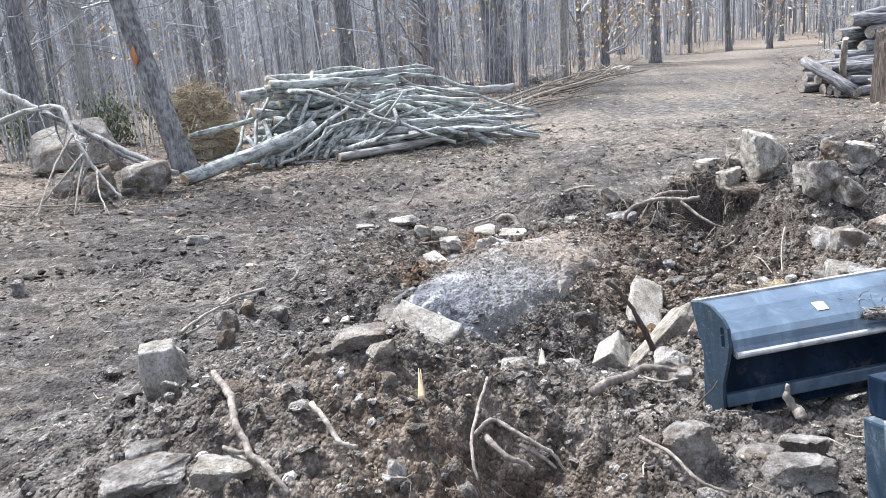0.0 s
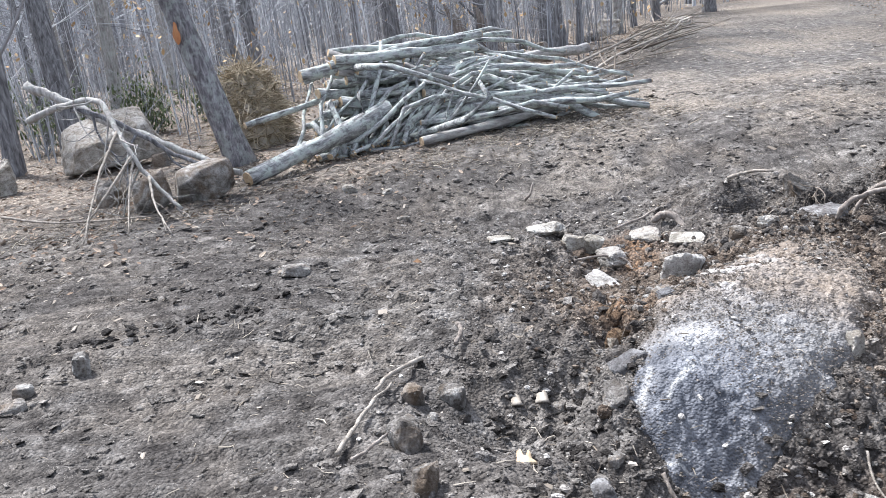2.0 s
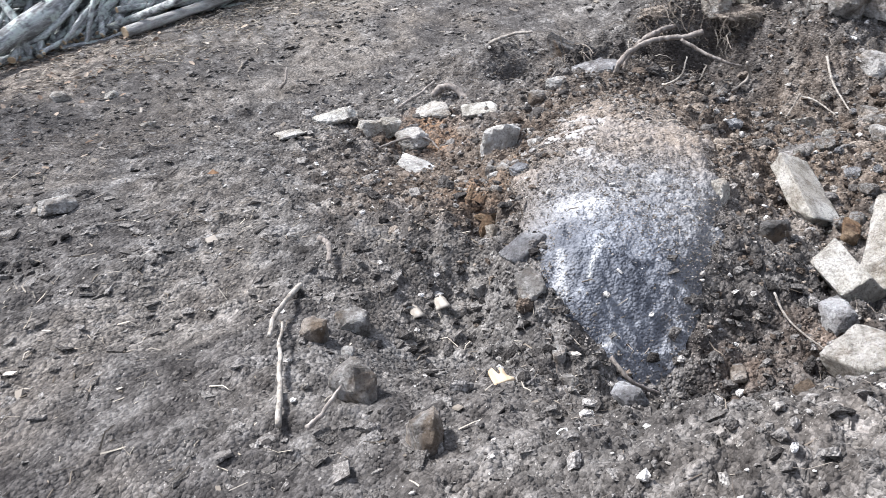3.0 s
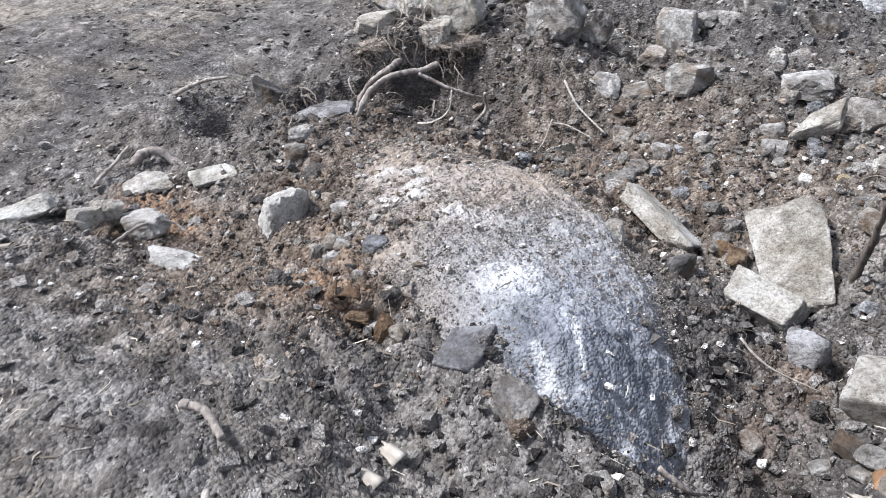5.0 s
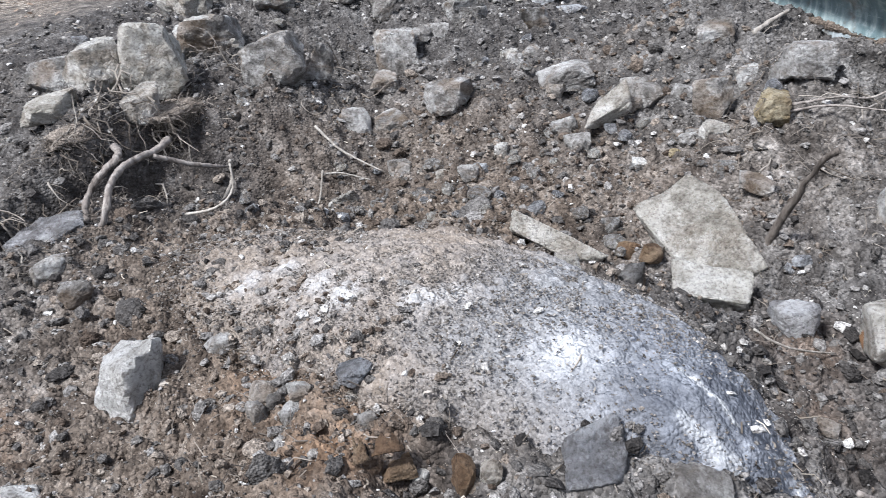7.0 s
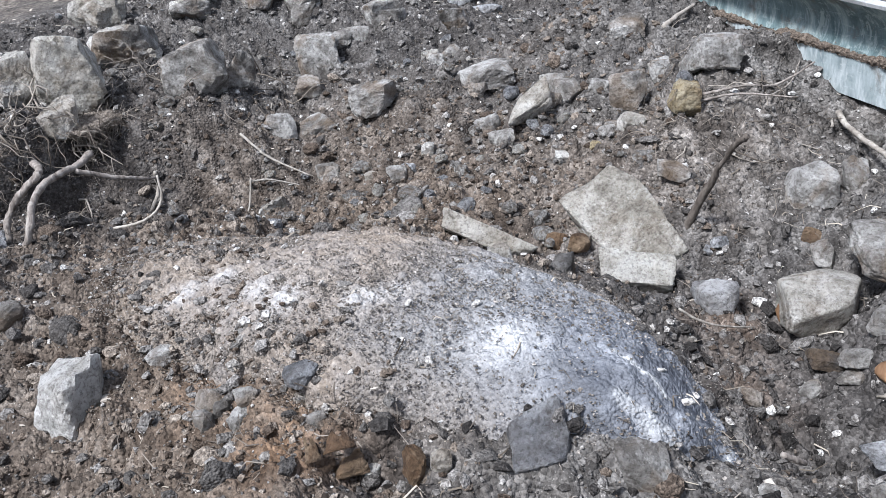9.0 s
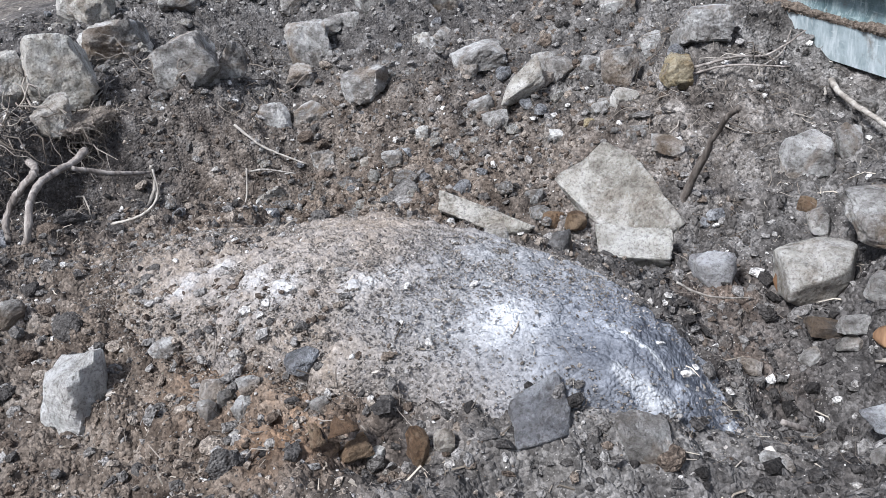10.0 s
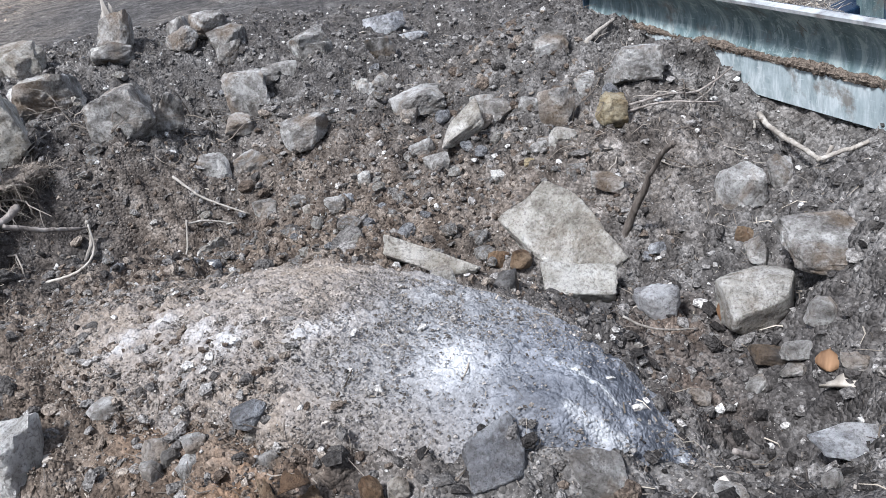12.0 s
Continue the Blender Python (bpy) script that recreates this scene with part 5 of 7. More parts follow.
EDGE_STEEL = make_steel("bright_edge_steel", (0.2, 0.25, 0.26), (0.42, 0.48, 0.49), (0.68, 0.72, 0.72), 0.45, 0.2, streak=0.5)
WORN = make_steel("worn_edge", (0.2, 0.2, 0.2), (0.42, 0.43, 0.43), (0.62, 0.62, 0.61), 0.45, 0.4)
STICKER = Nodes("white_sticker", 0.5).done((0.8, 0.8, 0.78))


def bevel_box(size, mid, r=0.006):
    bm = bmesh.new()
    bmesh.ops.create_cube(bm, size=1, matrix=Matrix.Translation(mid) @ Matrix.Diagonal((*size, 1)))
    bmesh.ops.bevel(bm, geom=bm.edges[:], offset=r, segments=2, affect="EDGES", profile=0.6)
    return bm


def extrude_profile(points, x0, x1):
    """A closed profile in y and z drawn out along x."""
    bm = bmesh.new()
    a0 = [bm.verts.new((x0, y, z)) for y, z in points]
    a1 = [bm.verts.new((x1, y, z)) for y, z in points]
    n = len(points)
    for q in range(n):
        bm.faces.new((a0[q], a0[(q + 1) % n], a1[(q + 1) % n], a1[q]))
    bm.faces.new(a0[::-1])
    bm.faces.new(a1)
    bmesh.ops.recalc_face_normals(bm, faces=bm.faces[:])
    return bm


blade = new("dozer_blade")
tagged(blade, "blue-black steel dozer blade with scoured curved front, partly buried in soil", "dozer blade")
BLADE_AT = pose(0.92, 3.23, 0.39, 0, 0, 14) @ pose(0, 0, 0, -8, 0, 0) @ Matrix.Translation((0, -0.1, -0.49))
blade.matrix_world = BLADE_AT
BL = 2.55  # length in metres; x runs along the blade, y forwards, z up from the cutting edge
curve_pts = [(0.06 - 0.075 * math.sin(math.pi * (s * 0.95 + 0.05)) + 0.05 * (s - 0.5), 0.17 + 0.31 * s) for s in [q / 14 for q in range(15)]]
part("moldboard", extrude_profile(curve_pts + [(y - 0.014, z) for y, z in curve_pts[::-1]], 0.012, BL - 0.012), SCOURED, blade, "scoured greenish steel front")
edge = part("cutting_edge", extrude_profile([(0.072, -0.0), (0.052, 0.0), (0.03, 0.185), (0.054, 0.19)], 0.0, BL), EDGE_STEEL, blade, "bright bolted cutting edge")
part("top_lip", extrude_profile([(0.1, 0.478), (0.1, 0.494), (0.06, 0.498), (0.06, 0.482)], -0.004, BL + 0.004), WORN, blade, "worn bare-metal top lip")
# the plate's lighter blue is sky reflection held in the base colour
sheet = part("top_plate", extrude_profile([(0.057, 0.49), (-0.028, 0.458), (-0.125, 0.395), (-0.145, 0.372), (-0.15, 0.345), (-0.16, 0.33), (-0.16, 0.312), (-0.145, 0.312), (-0.13, 0.33), (-0.125, 0.36), (-0.02, 0.43), (0.057, 0.47)], 0.012, BL - 0.012), SKYLIT_PAINT, blade, "sloping rear plate, its blue paint lightened for the reflected sky")
part("rear_rail", extrude_profile([(-0.165 + 0.012 * math.cos(q * math.pi / 5), 0.318 + 0.012 * math.sin(q * math.pi / 5)) for q in range(10)], 0.013, BL - 0.013), WORN, blade, "worn steel rail")
part("back_sheet", extrude_profile([(-0.045, 0.44), (-0.03, 0.44), (-0.02, 0.05), (-0.035, 0.05)], 0.013, BL - 0.013), PAINT, blade)
part("bottom_bar", bevel_box((BL - 0.03, 0.035, 0.05), (BL / 2, -0.055, 0.12)), SKYLIT_PAINT, blade)
outline = [(0.085, 0.49), (0.0, 0.5), (-0.06, 0.492), (-0.135, 0.455), (-0.165, 0.425), (-0.17, 0.36), (-0.15, 0.3), (-0.105, 0.2), (-0.095, 0.1), (-0.1, 0.0), (0.045, -0.005), (0.03, 0.15), (0.015, 0.3)]
hole = [(-0.13 + 0.013 * math.cos(q * math.pi / 6), 0.385 + 0.013 * math.sin(q * math.pi / 6) + (0.028 if q < 7 else -0.028)) for q in range(12)]


def end_plate(x, side):
    bm = bmesh.new()
    loops = []
    for ring in (outline, hole):
        vs = [bm.verts.new((x, y, z)) for y, z in ring]
        loops += [bm.edges.new((vs[q], vs[(q + 1) % len(vs)])) for q in range(len(vs))]
    made = bmesh.ops.triangle_fill(bm, edges=loops, use_beauty=True)
    fs = [g for g in made["geom"] if isinstance(g, bmesh.types.BMFace)]
    ext = bmesh.ops.extrude_face_region(bm, geom=fs)
    for g in ext["geom"]:
        if isinstance(g, bmesh.types.BMVert):
            g.co.x += side * 0.013
    bmesh.ops.recalc_face_normals(bm, faces=bm.faces[:])
    return bm


for x, side in ((-0.004, -1), (BL + 0.004, 1)):
    plate = part("end_plate", end_plate(x, side), PLATE, blade, "dark painted end plate with a slot")
for q in range(13):
    bm = bmesh.new()
    bmesh.ops.create_uvsphere(bm, u_segments=12, v_segments=6, radius=0.017, matrix=Matrix.Translation((0.1 + q * 0.196, 0.056, 0.085)) @ Matrix.Diagonal((1, 0.45, 1, 1)))
    part("bolt", bm, WORN, edge)
part("sticker", bevel_box((0.05, 0.002, 0.045), (0, 0, 0), 0.0005), STICKER, sheet, "small white sticker", at=pose(0.44, -0.078, 0.4285, -57, 0, 0))
arm = bevel_box((0.16, 0.95, 0.2), (1.02, -0.62, 0.1), 0.012)
part("push_arm", arm, PAINT, blade, "dark steel push arm")
part("rear_frame", bevel_box((1.15, 0.1, 0.36), (0.585, -0.86, 0.09), 0.008), PLATE, blade, "dusty blue-grey steel plate behind the blade")
part("frame_bracket", bevel_box((1.0, 0.08, 0.12), (0.54, -0.84, 0.332), 0.008), PAINT, blade, "dark soil-stained bracket")
part("frame_edge", bevel_box((1.15, 0.012, 0.012), (0.585, -0.9, 0.277), 0.003), WORN, blade, "bare worn edge")
part("pivot_plate", bevel_box((0.03, 0.4, 0.3), (0.95, -0.85, 0.22), 0.01), SCOURED, blade, "worn blue-grey pivot plate")

# ---- log pile ----


def log_mesh(length, r0, r1, bend, seed, sides=10):
    rng = np.random.default_rng(seed)
    n = max(5, int(length / 0.28))
    s = np.linspace(0, 1, n)
    w1, w2 = rng.normal(0, bend, 2), rng.uniform(0.5, 1.6, 2)
    p = np.stack([w1[0] * np.sin(s * np.pi * w2[0]) + rng.normal(0, bend * 0.15, n), w1[1] * np.sin(s * np.pi * w2[1]) + rng.normal(0, bend * 0.15, n), s * length], -1)
    return p, (r0, (r0 * 0.6 + r1 * 0.4), r1)


def put_log(foot, tip, r0, r1, seed, bend=0.05, bark=None, name="log", label="", category="log", group="logs in the pile"):
    ends = OLD_WOOD if group == "logs in the deck" else CUT_WOOD
    """A cut pole from foot to tip, with its two sawn ends."""
    foot, tip = Vector(foot), Vector(tip)
    d = tip - foot
    p, rad = log_mesh(d.length, r0, r1, bend, seed)
    v, f = tube_arrays(p, rad, 9, seed, 0.13)
    at = Matrix.Translation(foot) @ d.to_track_quat("Z", "Y").to_matrix().to_4x4()
    ob = part(name, mesh_from(name, v, f, True), bark or LOG_BARK, at=at)
    tagged(ob, label, category, group)
    for k, end, r in ((0, p[0], r0), (1, p[-1], r1)):
        bm = bmesh.new()
        bmesh.ops.create_cone(bm, cap_ends=True, segments=9, radius1=r * 0.93, radius2=r * 0.93, depth=0.012, matrix=Matrix.Translation((end[0], end[1], end[2] + (-0.002 if k == 0 else 0.002))))
        c = part("cut_end", bm, ends, None, "pale sawn end")
        c.parent = ob
    return ob


rng = np.random.default_rng(12)
POLE = "grey lichen-covered pole in a heaped log pile"
n_made = 0
# stacked poles, butts towards the woods' near end
for layer in range(9):
    z = 0.06 + layer * 0.125
    for q in range(13 - layer):
        y = 11.85 + q * 0.17 + layer * 0.09 + rng.uniform(-0.1, 0.1)
        ang = radians(rng.uniform(-10, 48))
        ln = rng.uniform(1.9, 3.4)
        x0 = -2.85 + rng.uniform(-0.3, 1.0) + layer * 0.03
        r0 = rng.uniform(0.03, 0.066)
        z1 = max(0.06, z * rng.uniform(0.35, 0.95) - 0.1)
        put_log((x0, y, z + rng.uniform(-0.04, 0.04)), (x0 + ln * math.cos(ang), y + ln * math.sin(ang), z1), r0, r0 * rng.uniform(0.45, 0.75), 200 + n_made, 0.2, None, "log", POLE)
        n_made += 1
# thin poles leaning on the front
for q in range(66):
    s = q / 65
    x0, y0 = -2.8 + 1.5 * s + rng.uniform(-0.15, 0.15), 10.95 + 0.75 * s + rng.uniform(-0.12, 0.12)
    top = Vector((x0 + rng.uniform(0.0, 1.5), 12.2 + rng.uniform(-0.1, 0.5), rng.uniform(0.5, 1.05) - 0.35 * s))
    r0 = rng.uniform(0.016, 0.042)
    put_log((x0, y0, 0.05), top, r0, r0 * 0.65, 700 + q, 0.19, None, "log", "thin grey lichened pole leaning on the log pile")
# poles along the front's foot
for q in range(26):
    x0, y0 = -1.75 + rng.uniform(-0.4, 1.2), 11.5 + rng.uniform(-0.1, 0.6) + 0.02 * q
    ang = radians(rng.uniform(-8, 40))
    ln = rng.uniform(1.3, 2.6)
    put_log((x0, y0, 0.06 + 0.018 * q), (x0 + ln * math.cos(ang), y0 + ln * math.sin(ang), 0.05 + rng.uniform(0, 0.3)), rng.uniform(0.03, 0.055), 0.026, 460 + q, 0.14, None, "log", "crooked grey pole at the foot of the log pile")
# crooked poles thrown across the top
for q in range(30):
    x0, y0 = -2.6 + rng.uniform(-0.2, 2.0), 11.9 + rng.uniform(-0.1, 1.2)
    ang = radians(rng.uniform(-35, 80))
    ln = rng.uniform(1.2, 2.6)
    z0 = 1.12 - 0.38 * max(0.0, x0 + 2.2) + rng.uniform(-0.3, 0.04)
    z1 = max(0.08, z0 - 0.36 * ln * max(0.0, math.cos(ang)) + rng.uniform(-0.1, 0.1))
    put_log((x0, y0, max(0.1, z0)), (x0 + ln * math.cos(ang), y0 + ln * math.sin(ang), z1), rng.uniform(0.025, 0.05), 0.022, 600 + q, 0.16, BARK_LIGHT if q % 4 == 0 else None, "log", "crooked grey pole thrown across the log pile")
# single logs that stand out
put_log((-3.28, 10.2, 0.08), (-1.9, 11.7, 0.42), 0.085, 0.115, 381, 0.03, None, "log", "thick mossy grey log slanting down from the pile")
for q in range(11):
    x0, y0, z0 = -2.75 + 0.55 * (q % 4) / 3 + rng.uniform(-0.1, 0.1), 11.75 + rng.uniform(-0.1, 0.35), 0.45 + 0.062 * q
    put_log((x0, y0, z0), (x0 + rng.uniform(1.3, 2.1), y0 + rng.uniform(0.7, 1.3), z0 - rng.uniform(-0.05, 0.2)), rng.uniform(0.05, 0.078), 0.045, 800 + q, 0.07, None, "log", "thicker grey log with a pale sawn end in the pile")
put_log((-1.5, 11.25, 0.07), (0.35, 12.25, 0.12), 0.06, 0.04, 382, 0.05, BARK_LIGHT, "log", "pale white-barked log on the ground before the pile")
put_log((-3.5, 11.3, 0.5), (-1.9, 12.6, 0.78), 0.036, 0.045, 383, 0.03, None, "log", "grey pole sticking out of the pile")
put_log((-2.55, 12.3, 1.16), (-0.2, 13.7, 1.0), 0.042, 0.035, 384, 0.05, None, "log", "long pale pole on top of the pile")
put_log((-1.0, 14.3, 0.55), (1.35, 17.2, 0.45), 0.07, 0.09, 385, 0.04, BARK_LIGHT, "log", "long smooth grey log with a dark sawn end")
put_log((-1.2, 15.4, 0.55), (0.7, 17.0, 0.42), 0.1, 0.085, 386, 0.05, ROOT_BARK, "log", "old brown barkless log behind the pile")
put_log((-1.65, 11.75, 0.12), (0.4, 12.35, 0.28), 0.06, 0.04, 387, 0.09, None, "log", "crooked grey pole with a bright sawn end")
put_log((-2.3, 11.9, 0.1), (-1.3, 12.7, 0.85), 0.06, 0.045, 388, 0.03, None, "log", "short grey pole with a bright sawn end")

# ---- log deck ----
for q in range(15):
    row = q // 5
    y0 = 14.1 + (q % 5) * 0.3 + row * 0.16
    put_log((6.4 + rng.uniform(-0.25, 0.3) + row * 0.1, y0, 0.1 + row * 0.18), (9.6, y0 + 1.2 + rng.uniform(-0.5, 0.5), 0.12 + row * 0.19), rng.uniform(0.06, 0.1), 0.085, 500 + q, 0.06, BARK, "log", "thick grey saw log stacked in a deck", "log", "logs in the deck")
put_log((6.15, 14.75, 0.62), (6.6, 13.75, 0.1), 0.09, 0.1, 520, 0.02, BARK, "log", "thick grey log lying askew against the deck", "log", "logs in the deck")
put_log((6.5, 14.0, 0.95), (6.7, 14.5, 0.25), 0.05, 0.06, 521, 0.02, STICK_GREY, "log", "pale split log leaning on the deck", "log", "logs in the deck")
for q in range(9):
    y0 = 16.0 + (q % 3) * 0.3
    put_log((7.7 + rng.uniform(-0.3, 0.3), y0, 0.7 + (q // 3) * 0.25), (10.6, y0 + 0.9, 0.8 + (q // 3) * 0.25), 0.12, 0.1, 530 + q, 0.05, BARK, "log", "thick dark saw log at the back of the deck", "log", "logs in the deck")
for q in range(12):
    y0 = 15.9 + (q % 4) * 0.3
    put_log((7.3 + rng.uniform(-0.2, 0.2), y0, 0.12 + (q // 4) * 0.22), (10.6, y0 + 0.9, 0.12 + (q // 4) * 0.22), 0.12, 0.1, 550 + q, 0.04, BARK, "log", "thick dark saw log at the back of the deck", "log", "logs in the deck")

# soil and grass left lying on the blade's rear ledge
v, f = ICO3
lump = v * (0.3, 0.045, 0.03) * (1 + 0.3 * wobble3(v, 3.0, 8)[:, None] + 0.15 * wobble3(v, 9.0, 9)[:, None])
tagged(part("soil_lump", mesh_from("soil_lump", lump, f, True), CLOD, at=BLADE_AT @ pose(0.86, -0.15, 0.365, 0, 4, 0)), "lump of soil and dead grass lying on the blade's ledge", "soil")

# ---- trees ----


def branch_lines(start, way, length, r, depth, rng, out, wild=0.16):
    """Grows a limb and its side twigs into out, as (points, radii)."""
    n = 5
    p, d = Vector(start), Vector(way).normalized()
    pts = [p.copy()]
    for _ in range(n):
        d = (d + Vector(rng.normal(0, wild, 3)) + Vector((0, 0, 0.07 if wild < 0.3 else -0.12))).normalized()
        p = p + d * (length / n)
        pts.append(p.copy())
    out.append((np.array([q[:] for q in pts]), (r, r * 0.3)))
    if depth > 0:
        for q in range(3 if depth > 1 else 4):
            at = pts[1 + q % (n - 1)]
            side = Vector(rng.normal(0, 1, 3))
            side = (d * 0.7 + side.normalized() * 0.8).normalized()
            branch_lines(at, side, length * rng.uniform(0.35, 0.6), r * 0.45, depth - 1, rng, out, wild)


def join_tubes(lines, sides):
    vs, fs, base = [], [], 0
    for p, rad in lines:
        v, f = tube_arrays(p, rad, sides, caps=False)
        vs.append(v)
        fs.append(f + base)
        base += len(v)
    return np.vstack(vs), np.vstack(fs)


def tree_thing(height, r, seed, bark, label, lean=(0.0, 0.0), bow=0.0, first=0.3, leafy=0, name="tree"):
    """A bare tree: a tapered trunk with root flare, and a crown of limbs and twigs. It stands at the origin."""
    rng = np.random.default_rng(seed)
    s = np.linspace(0, 1, 16)
    wob = np.cumsum(rng.normal(0, 0.012 * height / 10, (16, 2)), axis=0)
    wob -= wob[0]
    p = np.stack([lean[0] * s * height + wob[:, 0] + bow * np.sin(s * np.pi), lean[1] * s * height + wob[:, 1], s * height - 0.25], -1)
    p = np.vstack([p[:1], p[:1] * 0.5 + p[1:2] * 0.5, p[1:]])
    root_ob = new(name)
    tagged(root_ob, label, "tree")
    v, f = tube_arrays(p, (r * 1.45, r * 1.02, r * 0.93, r * 0.86, r * 0.78, r * 0.68, r * 0.55, r * 0.4, r * 0.22, r * 0.06), 11, seed, 0.06)
    part("trunk", mesh_from("trunk", v, f, True), bark, root_ob)
    out = []
    for q in range(int(9 + height * 0.7)):
        t = first + (0.97 - first) * (q + rng.uniform(0, 1)) / (9 + height * 0.7)
        k = min(int(t * 16), 16)
        ang = rng.uniform(0, 2 * np.pi)
        ln = height * (0.34 - 0.24 * t) * rng.uniform(0.6, 1.1)
        branch_lines(p[k], (math.cos(ang), math.sin(ang), rng.uniform(0.25, 1.0)), ln, r * 0.3 * (1.1 - t), 2, rng, out)
    v, f = join_tubes(out, 3)
    part("crown", mesh_from("crown", v, f, True), TWIGS, root_ob)
    if leafy:
        tips = [l[0][rng.integers(2, 6)] for l in out if len(l[0]) > 4]
        spots = np.array([tips[rng.integers(len(tips))] + rng.normal(0, 0.12, 3) for _ in range(leafy)])
        part("withered_leaves", leaf_mesh(spots, 0.05, 0.035, rng), BEECH, root_ob, "withered tan leaves")
    return root_ob


LEAF = (np.array([(-1, 0, 0), (-0.35, 0.5, 0.12), (0.4, 0.42, 0.1), (1, 0, 0.05), (0.4, -0.42, 0.14), (-0.35, -0.5, 0.1), (0, 0, -0.08)]), np.array([(0, 6, 1), (1, 6, 2), (2, 6, 3), (3, 6, 4), (4, 6, 5), (5, 6, 0)]))


def leaf_mesh(spots, length, width, rng):
    n = len(spots)
    t = rng.uniform(0, 6.28, (n, 3))
    a0, b0 = t[:, 0], t[:, 1]
    ex = np.stack([np.cos(a0) * np.cos(b0), np.sin(a0) * np.cos(b0), np.sin(b0)], -1)
    ey = np.stack([-np.sin(a0), np.cos(a0), 0 * a0], -1)
    ez = np.cross(ex, ey)
    k = rng.uniform(0.6, 1.3, n)[:, None, None]
    v = LEAF[0]
    w = spots[:, None, :] + k * (v[None, :, :1] * ex[:, None] * length + v[None, :, 1:2] * ey[:, None] * width * 2 + v[None, :, 2:] * ez[:, None] * width)
    f = (LEAF[1][None] + (np.arange(n) * len(v))[:, None, None]).reshape(-1, 3)
    return mesh_from("leaves", w.reshape(-1, 3), f)


def stand(x, y):
    return float(ground_z(x, y))


# the leaning tree by the pile, with its torn scar
leaner = tree_thing(11.0, 0.155, 501, make_bark("mottled_bark", (0.06, 0.055, 0.06), (0.19, 0.182, 0.193), (0.42, 0.41, 0.425), 0.35), "grey leaning tree with a torn orange scar beside the log pile", (-0.19, -0.05), -0.1, 0.42, name="leaning_tree")
leaner.matrix_world = pose(-3.72, 11.85, stand(-3.72, 11.85))
scar_v, scar_f = ICO3
scar = part("scar", mesh_from("scar", np.array([(x * 0.035 + 0.025 * vnoise(np.array([z * 3.0]), np.array([x]), 3)[0], y * 0.03, z * 0.13) for x, y, z in scar_v]), scar_f), ORANGE_WOOD, leaner.children[0], "fresh torn orange wood")
scar.location = (-0.44, -0.27, 1.62)

SPECIES = [
    tree_thing(13.0, 0.2, 511, BARK, "tall bare grey-barked woodland tree", (0.01, 0.01), 0.12, 0.3),
    tree_thing(12.0, 0.15, 512, BARK_LIGHT, "slender bare tree with pale bark in the woods", (-0.02, 0.0), -0.15, 0.28),
    tree_thing(11.0, 0.11, 513, BARK, "thin bare dark tree in the woods", (0.03, 0.01), 0.2, 0.22),
    tree_thing(9.0, 0.075, 514, BARK, "young bare tree with fine twigs", (-0.03, 0.02), 0.15, 0.18),
    tree_thing(10.0, 0.13, 515, BARK, "woodland tree still holding withered tan leaves", (0.0, 0.0), 0.1, 0.12, 420),
]
for q, s in enumerate(SPECIES):
    s.matrix_world = pose((-16, -12.5, -20, 17, 5.9)[q], (24, 26, 30, 28, 31.6)[q], stand((-16, -12.5, -20, 17, 5.9)[q], (24, 26, 30, 28, 31.6)[q]))


def plant(kind, x, y, size, turn):
    c = copy_thing(SPECIES[kind], pose(x, y, stand(x, y), 0, 0, turn) @ Matrix.Diagonal((size, size, size * 1.0, 1)))
    c.scale = (size, size, size)
    c["group"] = "trees of the woods"
    return c


for kind, x, y, size in ((0, -7.0, 14.4, 0.85), (1, -8.6, 18.1, 1.2), (1, -7.5, 17.5, 0.9), (0, -6.1, 23.3, 0.9), (2, -3.8, 25.8, 1.0), (0, -2.5, 22.2, 1.15), (1, -0.7, 27.1, 1.0), (2, -0.4, 24.1, 1.0), (0, 1.7, 25.0, 1.2), (1, 3.7, 26.8, 0.9), (4, 5.6, 30.4, 1.1), (0, 7.7, 31.6, 1.0), (2, 12.4, 37.5, 1.2), (2, -9.8, 21.0, 1.1), (3, -5.2, 19.5, 1.0), (3, -1.4, 19.2, 0.8), (4, 9.5, 41.0, 1.0), (4, 13.6, 36.0, 0.9), (4, 4.6, 29.0, 0.8), (4, -4.6, 28.0, 0.8), (0, 10.6, 20.5, 1.0), (3, 11.5, 24.0, 1.1)):
    plant(kind, x, y, size, (x * 97 + y * 31) % 360)
rng = np.random.default_rng(77)
made = 0
while made < 100:
    x, y = rng.uniform(-38, 44), rng.uniform(11, 62)
    gap = 3.6 + 0.02 * y
    if track_off(np.array(x), np.array(y)) < gap or (y < 19 and -6 < x < 11) or (y < 26 and x > 4 and x < 12) or np.hypot(x + 3, y - 12) < 4.5:
        continue
    if y < 15 and x > -7 and x < 12:
        continue
    plant((0, 1, 2, 3, 3, 2, 4)[rng.integers(7)], x, y, rng.uniform(0.7, 1.2), rng.uniform(0, 360))
    made += 1
for q in range(34):
    ang = radians(100 + q * 6.2 + rng.uniform(-2, 2))
    rad = rng.uniform(14, 34)
    x, y = rad * math.sin(ang) + 1, rad * math.cos(ang) + 3
    if track_off(np.array(x), np.array(y)) > 4.0:
        plant(rng.integers(4), x, y, rng.uniform(0.8, 1.15), rng.uniform(0, 360))


